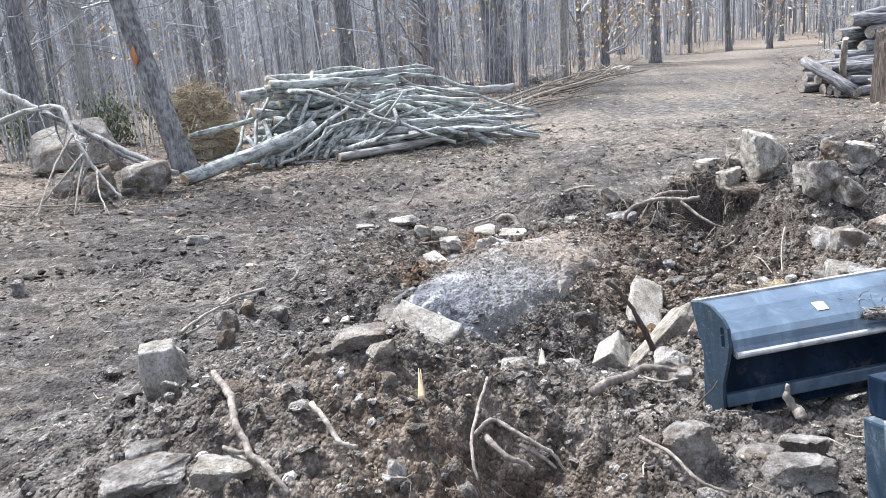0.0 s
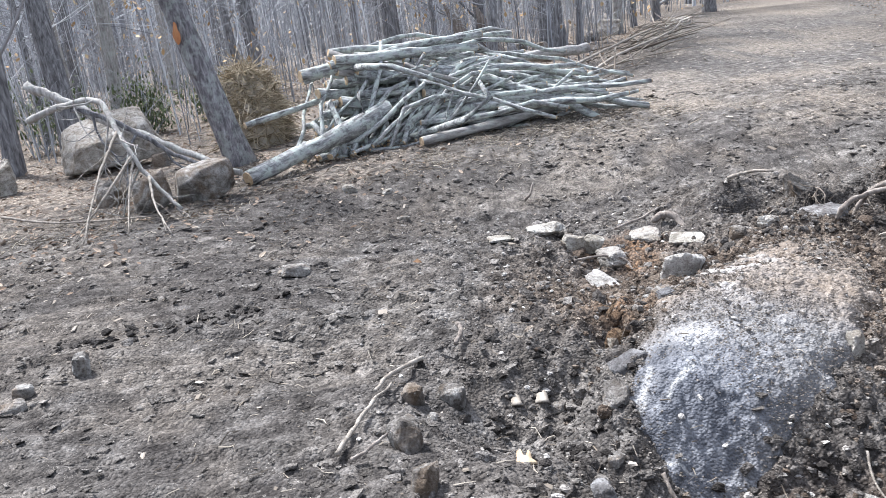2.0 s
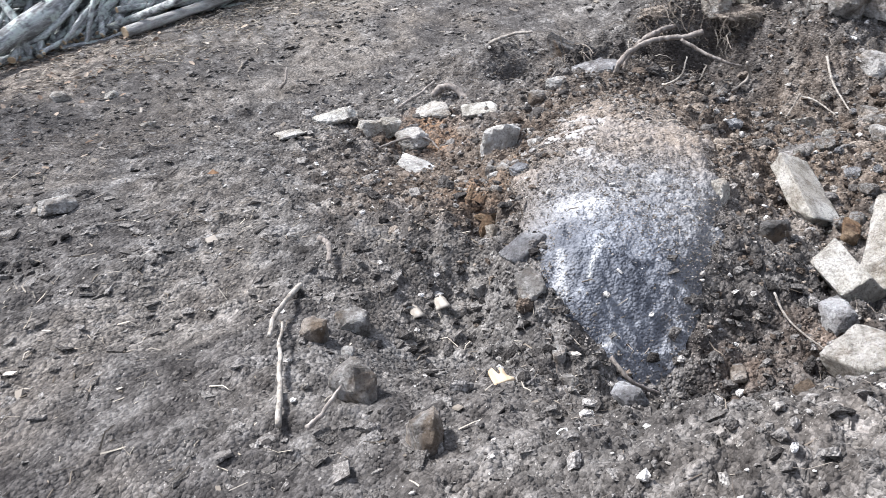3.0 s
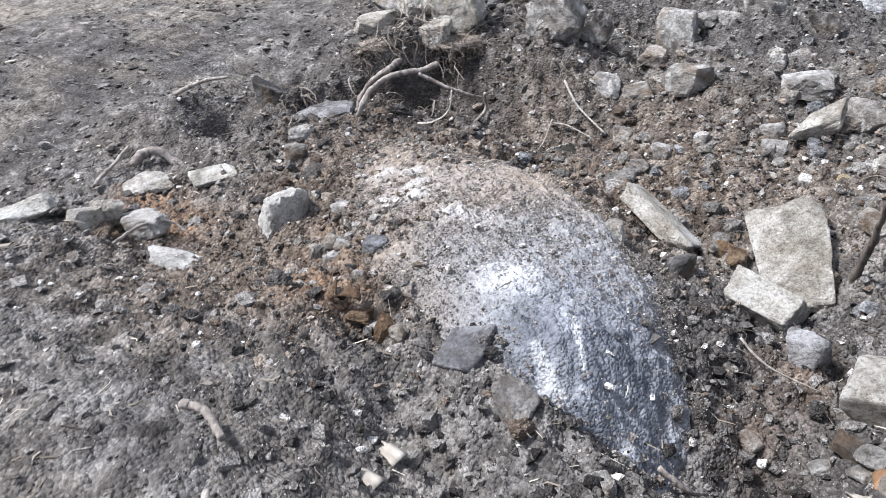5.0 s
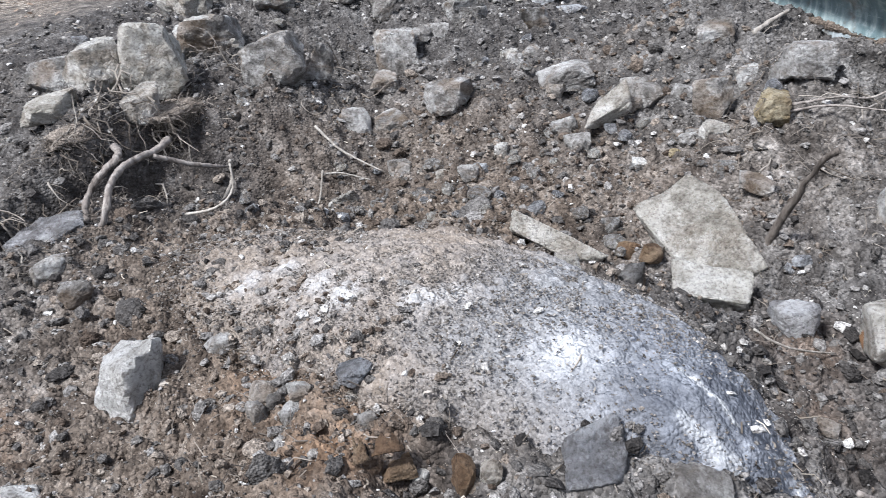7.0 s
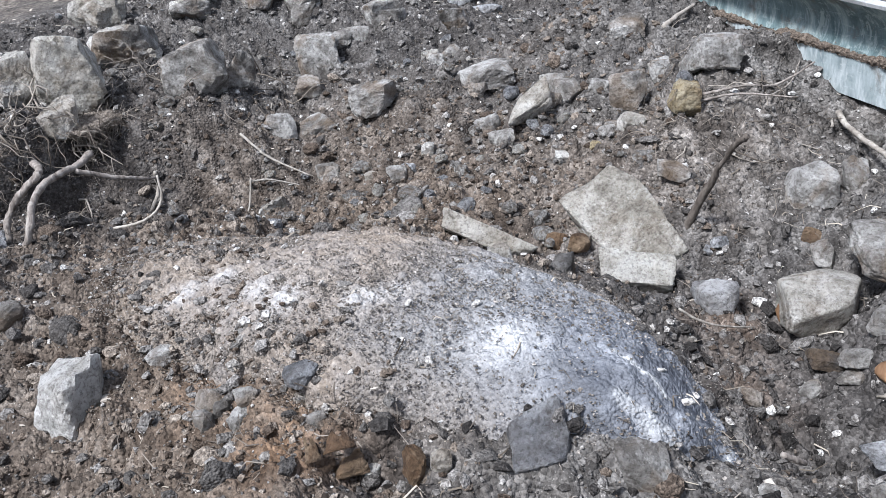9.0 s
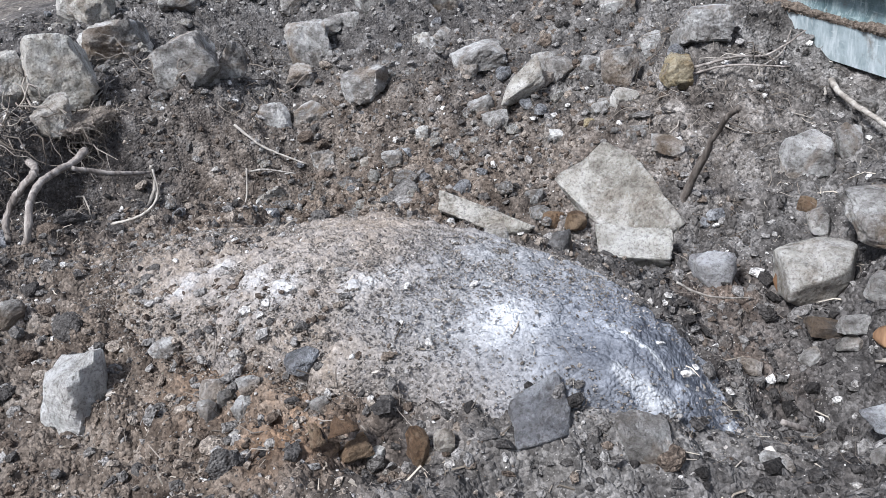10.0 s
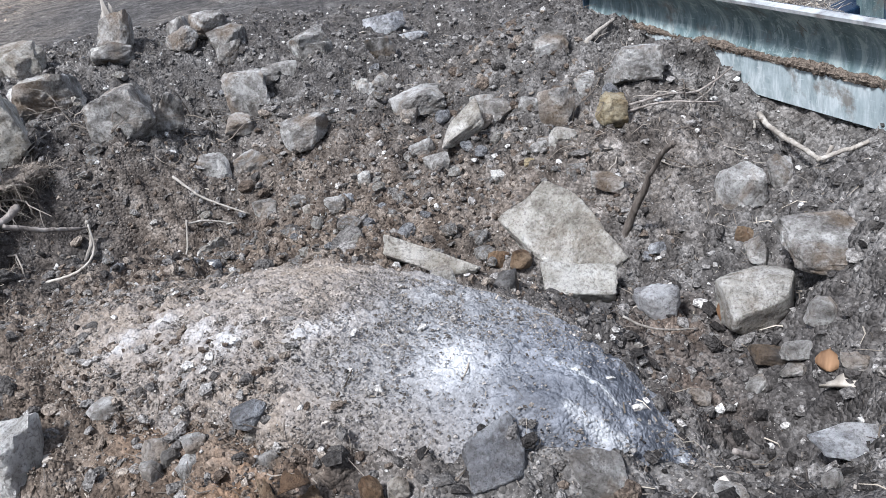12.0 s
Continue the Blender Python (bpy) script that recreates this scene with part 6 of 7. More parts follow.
def woods(name, count, near, far_to, hmin, hmax, r, seed, sides, twigs, label):
    """Thin stems and twigs past counting, joined into one piece."""
    rng = np.random.default_rng(seed)
    lines = []
    while count > 0:
        ang, rad = rng.uniform(-1.2, 1.15), near + (far_to - near) * rng.uniform(0, 1) ** 0.7
        x, y = rad * math.sin(ang), 2 + rad * math.cos(ang)
        if track_off(np.array(x), np.array(y)) < 3.0 + 0.03 * y or (y < 18 and x > -4.2 and x < 12) or (y < 14.5 and x > -5):
            continue
        count -= 1
        h = rng.uniform(hmin, hmax)
        z = stand(x, y) - 0.1
        bend = rng.normal(0, 0.06 * h, 2)
        s = np.linspace(0, 1, 5)
        p = np.stack([x + bend[0] * s**1.5 + rng.normal(0, 0.02, 5), y + bend[1] * s**1.5, z + s * h], -1)
        rr = r * rng.uniform(0.5, 1.5)
        lines.append((p, (rr, rr * 0.8, rr * 0.25)))
        for q in range(twigs):
            k = rng.uniform(0.12, 0.95)
            a0 = np.array([np.interp(k, s, p[:, c]) for c in range(3)])
            w = rng.normal(0, 1, 3)
            w[2] = abs(w[2]) * 0.7 + 0.15
            w /= np.linalg.norm(w)
            ln = h * rng.uniform(0.1, 0.36)
            lines.append((np.stack([a0, a0 + w * ln * 0.5 + (0, 0, 0.03), a0 + w * ln]), (rr * 0.4, rr * 0.12)))
    v, f = join_tubes(lines, sides)
    return tagged(part(name, mesh_from(name, v, f, True), TWIGS), label, "undergrowth", kind="stuff")


woods("sapling_thicket", 1700, 13, 34, 1.2, 5.5, 0.012, 81, 3, 14, "dense thicket of thin bare grey saplings and twigs")
woods("low_brush", 1700, 14, 42, 0.5, 2.2, 0.008, 85, 3, 10, "low bare brush and dead stems on the woods' floor")
woods("far_woods", 3600, 30, 120, 6, 13, 0.06, 82, 4, 6, "distant bare grey woods beyond counting")
woods("far_thicket", 1400, 28, 70, 2.0, 6.5, 0.02, 83, 3, 10, "distant thicket of bare grey stems")

# added backdrop ring that closes the distance and hides the low sky
ring_n, hill = 180, []
for q in range(ring_n):
    a0 = 2 * math.pi * q / ring_n
    for h in (-3.0, 9.0 + 3.0 * math.sin(a0 * 5) + 1.5 * math.sin(a0 * 13 + 1), 15.0 + 3.0 * math.sin(a0 * 4 + 2) + 1.2 * math.sin(a0 * 23)):
        rad = 150 + 14 * (h > 0) + 10 * (h > 12)
        hill.append((rad * math.sin(a0), rad * math.cos(a0), h))
hill_f = [[3 * q + r, 3 * ((q + 1) % ring_n) + r, 3 * ((q + 1) % ring_n) + r + 1, 3 * q + r + 1] for q in range(ring_n) for r in (0, 1)]
n = Nodes("backdrop_woods_haze", 1.0, 0, 0.0)
# stems and blue-grey haze are both painted into the backdrop's colour
stems = n.noise(0.9, 5, 0.7, n.stretch(1, 1, 0.06))
c = n.ramp(stems, (0.35, (0.1, 0.105, 0.125)), (0.5, (0.19, 0.2, 0.225)), (0.65, (0.3, 0.315, 0.35)))
c = n.mix(n.ramp(n.noise(0.12, 4), (0.45, 0.0), (0.7, 0.5)), c, (0.26, 0.235, 0.2))
tagged(part("backdrop", mesh_from("backdrop", hill, hill_f, True), n.done(c)), "added backdrop of bare grey woods with painted haze", "woods", kind="structure")

# withered leaves that hang in the thicket, and evergreen shrubs
rng = np.random.default_rng(84)
spots = []
for _ in range(70):
    ang, rad = rng.uniform(-0.75, 0.6), rng.uniform(17, 40)
    c = np.array((rad * math.sin(ang), 2 + rad * math.cos(ang), rng.uniform(0.6, 4.5)))
    if track_off(c[0], c[1]) < 3.2:
        continue
    spots.append(c + rng.normal(0, 1, (60, 3)) * (0.7, 0.7, 0.5))
for c, n in (((6.4, 29.2, 2.2), 300), ((7.4, 30.0, 2.6), 200), ((4.2, 27.5, 2.4), 130), ((14.5, 37, 2.3), 350), ((11, 40, 2.0), 250)):
    spots.append(np.array(c) + rng.normal(0, 1, (n, 3)) * (0.8, 0.8, 0.8))
tagged(part("hanging_leaves", leaf_mesh(np.vstack(spots), 0.06, 0.035, rng), BEECH), "withered tan beech leaves hanging in the thicket", "leaves", kind="stuff")
for x, y, w, h in ((-6.6, 16.5, 1.0, 1.0), (-8.0, 15.5, 0.8, 1.2), (-5.6, 17.6, 0.7, 0.8)):
    shrub = new("evergreen_shrub")
    tagged(shrub, "low dull green evergreen shrub among bare saplings", "shrub", "evergreen shrubs")
    lines = []
    for _ in range(16):
        branch_lines((x + rng.normal(0, 0.1), y + rng.normal(0, 0.1), stand(x, y) - 0.05), (rng.normal(0, 0.5), rng.normal(0, 0.5), 1), h * rng.uniform(0.7, 1.1), 0.012, 1, rng, lines)
    v, f = join_tubes(lines, 3)
    part("stem", mesh_from("stem", v, f, True), TWIGS, shrub)["kind"] = "stuff"
    tips = np.array([l[0][rng.integers(2, 6)] + rng.normal(0, 0.1, 3) for l in lines for _ in range(14)])
    part("leaves", leaf_mesh(tips, 0.045, 0.016, rng), GREENERY, shrub)["kind"] = "stuff"

# ---- brush heap, stump, fallen branches ----


def bristle(name, spots, normal_up, length, r, material, label, category, rng, flat=0.5):
    """Thin bent fibres at the spots, joined."""
    n = len(spots)
    ang, up = rng.uniform(0, 6.28, n), rng.normal(0, flat, n) + normal_up
    d = np.stack([np.cos(ang) * np.cos(up), np.sin(ang) * np.cos(up), np.sin(up)], -1)
    ln = length * rng.uniform(0.4, 1.4, n)
    mid = spots + d * ln[:, None] * 0.5 + rng.normal(0, 0.12, (n, 3)) * ln[:, None]
    tip = spots + d * ln[:, None] + rng.normal(0, 0.18, (n, 3)) * ln[:, None] - np.array((0, 0, 1)) * (ln * 0.12)[:, None]
    side = np.cross(d, rng.normal(0, 1, (n, 3)))
    side /= np.linalg.norm(side, axis=1)[:, None] + 1e-9
    oth = np.cross(d, side)
    rr = (r * rng.uniform(0.5, 1.4, n))[:, None]
    ring = []
    for p, k in ((spots, 1.0), (mid, 0.8), (tip, 0.35)):
        for c, s in ((1, 0), (-0.5, 0.87), (-0.5, -0.87)):
            ring.append(p + (side * c + oth * s) * rr * k)
    v = np.stack(ring, 1)
    base = [(a0 + b0, a0 + (b0 + 1) % 3, a0 + 3 + (b0 + 1) % 3, a0 + 3 + b0) for a0 in (0, 3) for b0 in range(3)]
    f = (np.array(base)[None] + (np.arange(n) * 9)[:, None, None]).reshape(-1, 4)
    return tagged(part(name, mesh_from(name, v.reshape(-1, 3), f), material), label, category, kind="stuff")


v, f = ICO4
heap = v * (0.46, 0.46, 1.12)
heap = heap * (1 + 0.34 * wobble3(v, 2.1, 5)[:, None] + 0.2 * wobble3(v, 6, 6)[:, None])
heap[:, 2] = np.maximum(heap[:, 2], -0.1)
HEAP_AT = np.array((-3.9, 13.3, 0.0))
tagged(part("straw_mound", mesh_from("straw_mound", heap + HEAP_AT, f, True), STRAW), "tall brown mound of straw, roots and soil behind a tree", "mound")
rng = np.random.default_rng(91)
pick = heap[rng.integers(len(heap), size=9000)]
pick = pick[pick[:, 2] > 0] + HEAP_AT
bristle("heap_straw", pick, 0.0, 0.26, 0.007, make_straw("yellow_straw", (0.16, 0.125, 0.08), (0.34, 0.285, 0.2), (0.56, 0.49, 0.37)), "dry straw and roots sticking out of the brush heap", "straw", rng)


def snag(x, y, h, r, lean, seed, label):
    rng = np.random.default_rng(seed)
    base = Vector((x, y, stand(x, y) - 0.1))
    p = [base + Vector((lean[0] * s, lean[1] * s, h * s)) for s in (0, 0.25, 0.5, 0.75, 1.0)]
    v, f = tube_arrays(np.array([q[:] for q in p]), (r * 1.3, r, r * 0.9, r * 0.7, r * 0.12), 9, seed, 0.25)
    return tagged(part("broken_stump", mesh_from("broken_stump", v, f), ROOT_BARK), label, "stump")


snag(-0.4, 19.6, 1.6, 0.17, (-0.75, 0.1), 602, "splintered brown stump leaning behind the log pile")
snag(-0.1, 19.8, 1.5, 0.16, (-0.4, 0.1), 603, "torn reddish stump with splintered top")
snag(0.2, 19.5, 1.0, 0.13, (-0.7, 0.0), 604, "short split stump leaning behind the log pile")
put_log((-1.1, 23.0, 3.6), (0.2, 20.3, 0.1), 0.05, 0.09, 610, 0.05, BARK, "fallen_pole", "dark dead pole leaning in the woods", "fallen branch", "")


def fallen(points, r0, r1, label, seed, twigs=0, bark=None):
    ob_rng = np.random.default_rng(seed)
    p = spline(points, 7)
    v, f = tube_arrays(p + ob_rng.normal(0, r0 * 0.15, p.shape), (r0, (r0 + r1) / 2, r1), 8, seed, 0.1)
    ob = tagged(part("fallen_branch", mesh_from("fallen_branch", v, f, True), bark or STICK_GREY), label, "fallen branch")
    lines = []
    for q in range(twigs):
        at = p[int(len(p) * (0.2 + 0.75 * q / max(1, twigs)))]
        branch_lines(at, (ob_rng.normal(0, 0.6), -abs(ob_rng.normal(0.5, 0.3)), ob_rng.normal(-0.75, 0.25)), ob_rng.uniform(0.45, 0.95), r1 * 0.75, 1, ob_rng, lines)
    for p0, rad in lines:
        v, f = tube_arrays(p0, rad, 5)
        part("twig", mesh_from("twig", v, f, True), bark or STICK_GREY, ob)
    return ob


fallen(((-5.58, 10.69, 1.29), (-5.14, 10.58, 1.07), (-4.61, 10.39, 0.79), (-3.88, 10.15, 0.47), (-3.25, 9.85, 0.2)), 0.05, 0.032, "long grey fallen sapling lying over the boulders", 621, 0, BARK_LIGHT)
fallen(((-5.45, 10.31, 0.96), (-4.92, 10.13, 1.07), (-4.5, 9.89, 1.08), (-4.25, 9.56, 0.8), (-4.06, 9.32, 0.59), (-3.88, 9.18, 0.35), (-3.59, 8.98, 0.1)), 0.036, 0.016, "whitish dead branch with bare twigs arching to the ground", 622, 7, BARK_LIGHT)
fallen(((-4.25, 9.56, 0.8), (-4.24, 8.91, 0.48), (-4.11, 8.08, 0.1)), 0.016, 0.006, "pale dead branch fanning down over stones", 623, 4)
fallen(((-4.06, 9.32, 0.59), (-4.16, 8.73, 0.32), (-4.3, 8.3, 0.06)), 0.014, 0.005, "pale dead branch fanning down over stones", 628, 4)
fallen(((-4.06, 9.3, 0.55), (-4.0, 8.9, 0.3), (-3.88, 8.41, 0.04)), 0.014, 0.005, "pale dead branch fanning down over stones", 629, 4)
fallen(((-3.9, 9.18, 0.4), (-3.75, 8.8, 0.2), (-3.5, 8.36, 0.03)), 0.014, 0.005, "pale dead branch fanning down over stones", 630, 3)
fallen(((-4.9, 10.15, 1.02), (-4.54, 9.98, 0.92), (-4.2, 10.02, 0.68), (-3.96, 10.01, 0.49), (-3.61, 9.93, 0.3)), 0.03, 0.02, "dark curved dead branch behind the boulders", 624, 3, BARK)
fallen(((-5.6, 9.6, 0.12), (-4.9, 9.3, 0.05), (-3.9, 9.1, 0.04)), 0.014, 0.008, "thin pale stick on the leaf litter", 625)
fallen(((0.6, 14.2, 0.12), (1.8, 16.5, 0.3), (3.4, 19.5, 0.35), (4.2, 21.5, 0.5)), 0.03, 0.015, "long thin brush pole beside the track", 626, 4)
fallen(((0.4, 15.0, 0.2), (1.6, 17.0, 0.35), (2.9, 19.0, 0.5)), 0.03, 0.015, "grey brush pole in the slash beside the track", 627, 4)
rng = np.random.default_rng(95)
slash = []
for q in range(90):
    s = rng.uniform(0, 1)
    x, y = 0.9 + 4.0 * s + rng.normal(0, 0.35), 15.0 + 10.5 * s + rng.normal(0, 0.5)
    a0 = radians(rng.uniform(25, 95))
    ln = rng.uniform(0.7, 2.2)
    z = rng.uniform(0.03, 0.35)
    p0 = np.array((x, y, z))
    slash.append((np.stack([p0, p0 + (ln * 0.5 * math.cos(a0), ln * 0.5 * math.sin(a0), 0.06), p0 + (ln * math.cos(a0), ln * math.sin(a0), rng.uniform(-0.02, 0.25))]), (rng.uniform(0.008, 0.02), 0.006)))
v, f = join_tubes(slash, 4)
tagged(part("brush_slash", mesh_from("brush_slash", v, f, True), PALE_ROOTS), "long low heap of thin grey brush along the track's edge", "brush", kind="stuff")
tagged(part("dark_trunk", stone_mesh("dark_trunk", (0.46, 0.5, 1.4), 640, ICO4, 5), DARK_BARK, at=pose(6.68, 12.95, 0.55)), "thick dark stump standing before the log deck", "stump")

# ---- loose ground cover ----
rng = np.random.default_rng(99)


def shapes_of(base, n, amount, seed):
    r2 = np.random.default_rng(seed)
    return [(base[0] * (1 + r2.uniform(-amount, amount, (len(base[0]), 1))), base[1]) for _ in range(n)]


def clear_of_boulder(x, y):
    return boulder_rho(x, y)


def strew(name, count, box, keep, smin, smax, flat, shapes, material, label, category, tilt=0.6, sink=0.38, long=1.0, smooth=False):
    """Pieces strewn where keep(x, y) allows; sizes follow a steep law, so that most are small."""
    x, y = rng.uniform(box[0], box[1], count * 3), rng.uniform(box[2], box[3], count * 3)
    ok = rng.uniform(0, 1, count * 3) < keep(x, y)
    x, y = x[ok][:count], y[ok][:count]
    n = len(x)
    s = smin * (smax / smin) ** (rng.uniform(0, 1, n) ** 3.2)
    z = top_z(x, y) + s * flat * (0.5 - sink)
    sc = np.stack([s * long * rng.uniform(0.7, 1.3, n), s * rng.uniform(0.7, 1.2, n), s * flat * rng.uniform(0.7, 1.2, n)], -1) / 2
    turns = np.stack([rng.uniform(0, 6.28, n), rng.normal(0, tilt * 0.5, n), rng.normal(0, tilt * 0.5, n)], -1)
    return scatter(name, shapes, np.stack([x, y, z], -1), sc, turns, material, label, category, smooth)


def top_z(x, y):
    """Top of the ground or of the boulder."""
    r = boulder_rho(x, y)
    return np.where(r < 1, np.maximum(ground_z(x, y), lie(x, y) + 0.035 - 0.1 * r**9), ground_z(x, y))


CLODS, CRUMBS, CHIPS = shapes_of(ICO1, 12, 0.5, 1), shapes_of(OCTA, 9, 0.5, 3), shapes_of(BOX, 7, 0.3, 2)
rocky = lambda x, y: np.exp(-(((x - 1.7) / 1.3) ** 2) - (((y - 5.6) / 1.5) ** 2))
bare = lambda x, y: np.maximum(smoothstep(0.78, 1.02, boulder_rho(x, y)), 0.6 * smoothstep(5.4, 5.95, y - 0.5 * x) * smoothstep(0.25, 0.6, boulder_rho(x, y)))
strew("soil_clods", 34000, (-1.6, 5.6, 1.2, 9.2), lambda x, y: dug(x, y) * (0.004 + 0.996 * bare(x, y)) * (1 - 0.9 * np.exp(-(((x - 2.1) / 0.8) ** 2) - (((y - 7.1) / 0.55) ** 2))), 0.006, 0.055, 0.6, CLODS, CLOD, "crumbly grey-brown clods of dug soil", "soil")
strew("subsoil_clods", 16000, (-0.8, 3.2, 4.2, 7.6), lambda x, y: np.clip(rocky(x, y) + np.exp(-(((x - 0.05) / 0.7) ** 2) - (((y - 6.2) / 0.7) ** 2)), 0, 1) * (0.004 + 0.996 * bare(x, y)), 0.005, 0.042, 0.7, CLODS, CLOD_BROWN, "crumbly brown subsoil clods in the pit", "soil")
strew("humus_clods", 9000, (-1.4, 3.4, 3.4, 8.6), lambda x, y: np.clip(np.exp(-(((x + 0.45) / 0.6) ** 2) - (((y - 4.75) / 0.9) ** 2)) + 1.2 * np.exp(-(((x - 0.25) / 0.5) ** 2) - (((y - 4.4) / 0.35) ** 2)) + np.exp(-(((x - 2.1) / 1.2) ** 2) - (((y - 7.4) / 0.6) ** 2)), 0, 1) * bare(x, y), 0.008, 0.07, 0.7, CLODS, CLOD_DARK, "dark humus clods torn up by digging", "soil")
LUMPS = [(v0 * (1 + 0.22 * wobble3(v0, 1.7, 150 + q)[:, None] + 0.16 * wobble3(v0, 4.0, 170 + q)[:, None] + 0.1 * wobble3(v0, 9.0, 190 + q)[:, None]), f0) for q, (v0, f0) in enumerate([ICO3] * 7)]
lumpy = lambda x, y: dug(x, y) * smoothstep(0.42, 0.55, np.hypot(x - 0.98, y - 4.62)) * smoothstep(0.9, 1.1, boulder_rho(x, y)) * smoothstep(0.35, 0.6, fbm(x * 1.7, y * 1.7, 2, 303))
strew("soil_lumps", 300, (-1.5, 5.4, 1.3, 8.9), lumpy, 0.045, 0.14, 0.5, LUMPS, CLOD, "rough lumps of grey dug soil", "soil", 0.8, 0.5)
strew("humus_lumps", 90, (-1.3, 5.0, 3.4, 8.8), lambda x, y: lumpy(x, y) * np.clip(np.exp(-(((x + 0.5) / 0.6) ** 2) - (((y - 4.6) / 1.0) ** 2)) + np.exp(-(((x - 3.0) / 1.6) ** 2) - (((y - 7.3) / 0.8) ** 2)), 0, 1) * 2, 0.045, 0.11, 0.5, LUMPS, CLOD_DARK, "dark lumps of torn humus", "soil", 0.8, 0.5)
strew("subsoil_lumps", 260, (-0.8, 3.4, 4.0, 7.4), lambda x, y: lumpy(x, y) * np.clip(rocky(x, y) + np.exp(-(((x - 0.0) / 0.5) ** 2) - (((y - 6.0) / 0.9) ** 2)), 0, 1) * 2, 0.04, 0.13, 0.6, LUMPS, CLOD_BROWN, "brown lumps of subsoil", "soil", 0.8, 0.5)
strew("gravel", 9000, (-1.8, 5.2, 1.4, 8.8), lambda x, y: (0.2 + 0.8 * dug(x, y)) * (0.5 + 0.5 * bare(x, y)), 0.005, 0.045, 0.7, shapes_of(ICO1, 9, 0.35, 4), GRAVEL, "pale grey gravel and stone chips strewn on the soil", "gravel", smooth=False)
strew("boulder_grit", 30000, (-0.9, 1.8, 4.3, 7.0), lambda x, y: (boulder_rho(x, y) < 1.0) * smoothstep(0.1, 0.75, np.hypot((x + 0.2) / 0.55, (y - 4.8) / 0.45)) * (1 - 0.95 * np.exp(-((x + 0.1) ** 2 + (y - 5.2) ** 2) / 0.045)), 0.004, 0.015, 0.6, CRUMBS, make_clod("pale_grit", (0.1, 0.088, 0.075), (0.185, 0.165, 0.145), (0.34, 0.315, 0.288)), "fine pale grit and crumbs lying on the boulder", "grit")
strew("track_clods", 26000, (-5, 4.5, 0.6, 13), lambda x, y: (1 - dug(x, y)) * smoothstep(0.3, 0.6, fbm(x * 1.9, y * 1.9, 3, 301)), 0.008, 0.045, 0.22, CHIPS, TRACK_SOIL, "flattened clods and flakes of soil on the trodden track", "soil", 0.45, 0.25, 1.5)
row = lambda x, y: np.exp(-(((y - (5.84 + 0.47 * (x + 3.37))) / 0.16) ** 2)) * smoothstep(-3.8, -3.3, x) * smoothstep(-1.9, -2.5, x) + 0.8 * np.exp(-(((y - (7.3 + 0.1 * x)) / 0.1) ** 2)) * smoothstep(-2.9, -2.6, x) * smoothstep(-1.9, -2.2, x)
strew("ridge_clods", 2200, (-4, -1.6, 5, 8), row, 0.012, 0.085, 0.6, CLODS, CLOD_DARK, "rows of dark clods pushed up by tracks", "soil")
strew("wood_chips", 6000, (-5.5, 7, 0.5, 22), lambda x, y: (1 - 0.7 * dug(x, y)) * (0.4 + 0.6 * smoothstep(8, 12, y)), 0.007, 0.034, 0.25, CHIPS, make_straw("chips", (0.1, 0.085, 0.07), (0.24, 0.21, 0.175), (0.5, 0.45, 0.39)), "pale splintered wood chips trodden into the track", "wood chips", 0.5, 0.2, 2.0)
lx, ly = rng.uniform(-12, 12, 26000), rng.uniform(6, 30, 26000)
ok = rng.uniform(0, 1, 26000) < smoothstep(2.0, 4.0, track_off(lx, ly)) * (1 - dug(lx, ly)) * smoothstep(7.5, 10.5, ly + 0.35 * np.abs(lx)) * np.where(lx > 0, smoothstep(9, 12, ly), 1.0)
lx, ly = lx[ok], ly[ok]
scatter("leaf_litter", [LEAF], np.stack([lx, ly, ground_z(lx, ly) + 0.012], -1), np.stack([rng.uniform(0.02, 0.042, len(lx))] * 3, -1), np.stack([rng.uniform(0, 6.28, len(lx)), rng.normal(0, 0.4, len(lx)), rng.normal(0, 0.4, len(lx))], -1), LEAVES, "brown fallen leaves on the woods' floor", "leaves")


def fibres(name, count, box, keep, length, r, up, material, label, category, flat=0.35):
    x, y = rng.uniform(box[0], box[1], count * 3), rng.uniform(box[2], box[3], count * 3)
    ok = rng.uniform(0, 1, count * 3) < keep(x, y)
    x, y = x[ok][:count], y[ok][:count]
    return bristle(name, np.stack([x, y, top_z(x, y) + r], -1), up, length, r, material, label, category, rng, flat)


fibres("track_straw", 6000, (-4.5, 4.5, 0.6, 13), lambda x, y: (1 - 0.7 * dug(x, y)) * (0.25 + 0.75 * smoothstep(0.4, 0.65, fbm(x * 1.5, y * 1.5, 3, 305))), 0.07, 0.0026, 0.02, STRAW, "dead grass and straw trodden into the track", "straw", 0.16)
fibres("leaf_straw", 9000, (-7, 1.5, 8.4, 13), lambda x, y: np.exp(-(((y - 9.9 - 0.45 * (x + 3)) / 0.75) ** 2)) * (0.3 + 0.7 * smoothstep(0.35, 0.6, fbm(x * 1.5, y * 1.5, 3, 307))), 0.09, 0.004, 0.03, STRAW, "pale dead grass and leaf bits before the log pile", "straw", 0.2)
fibres("dug_twigs", 4500, (-1.6, 5.5, 1.4, 9.0), lambda x, y: dug(x, y) * smoothstep(0.85, 1.05, boulder_rho(x, y)), 0.05, 0.0016, 0.15, ROOTLETS, "broken twigs and straw in the dug soil", "twigs", 0.45)
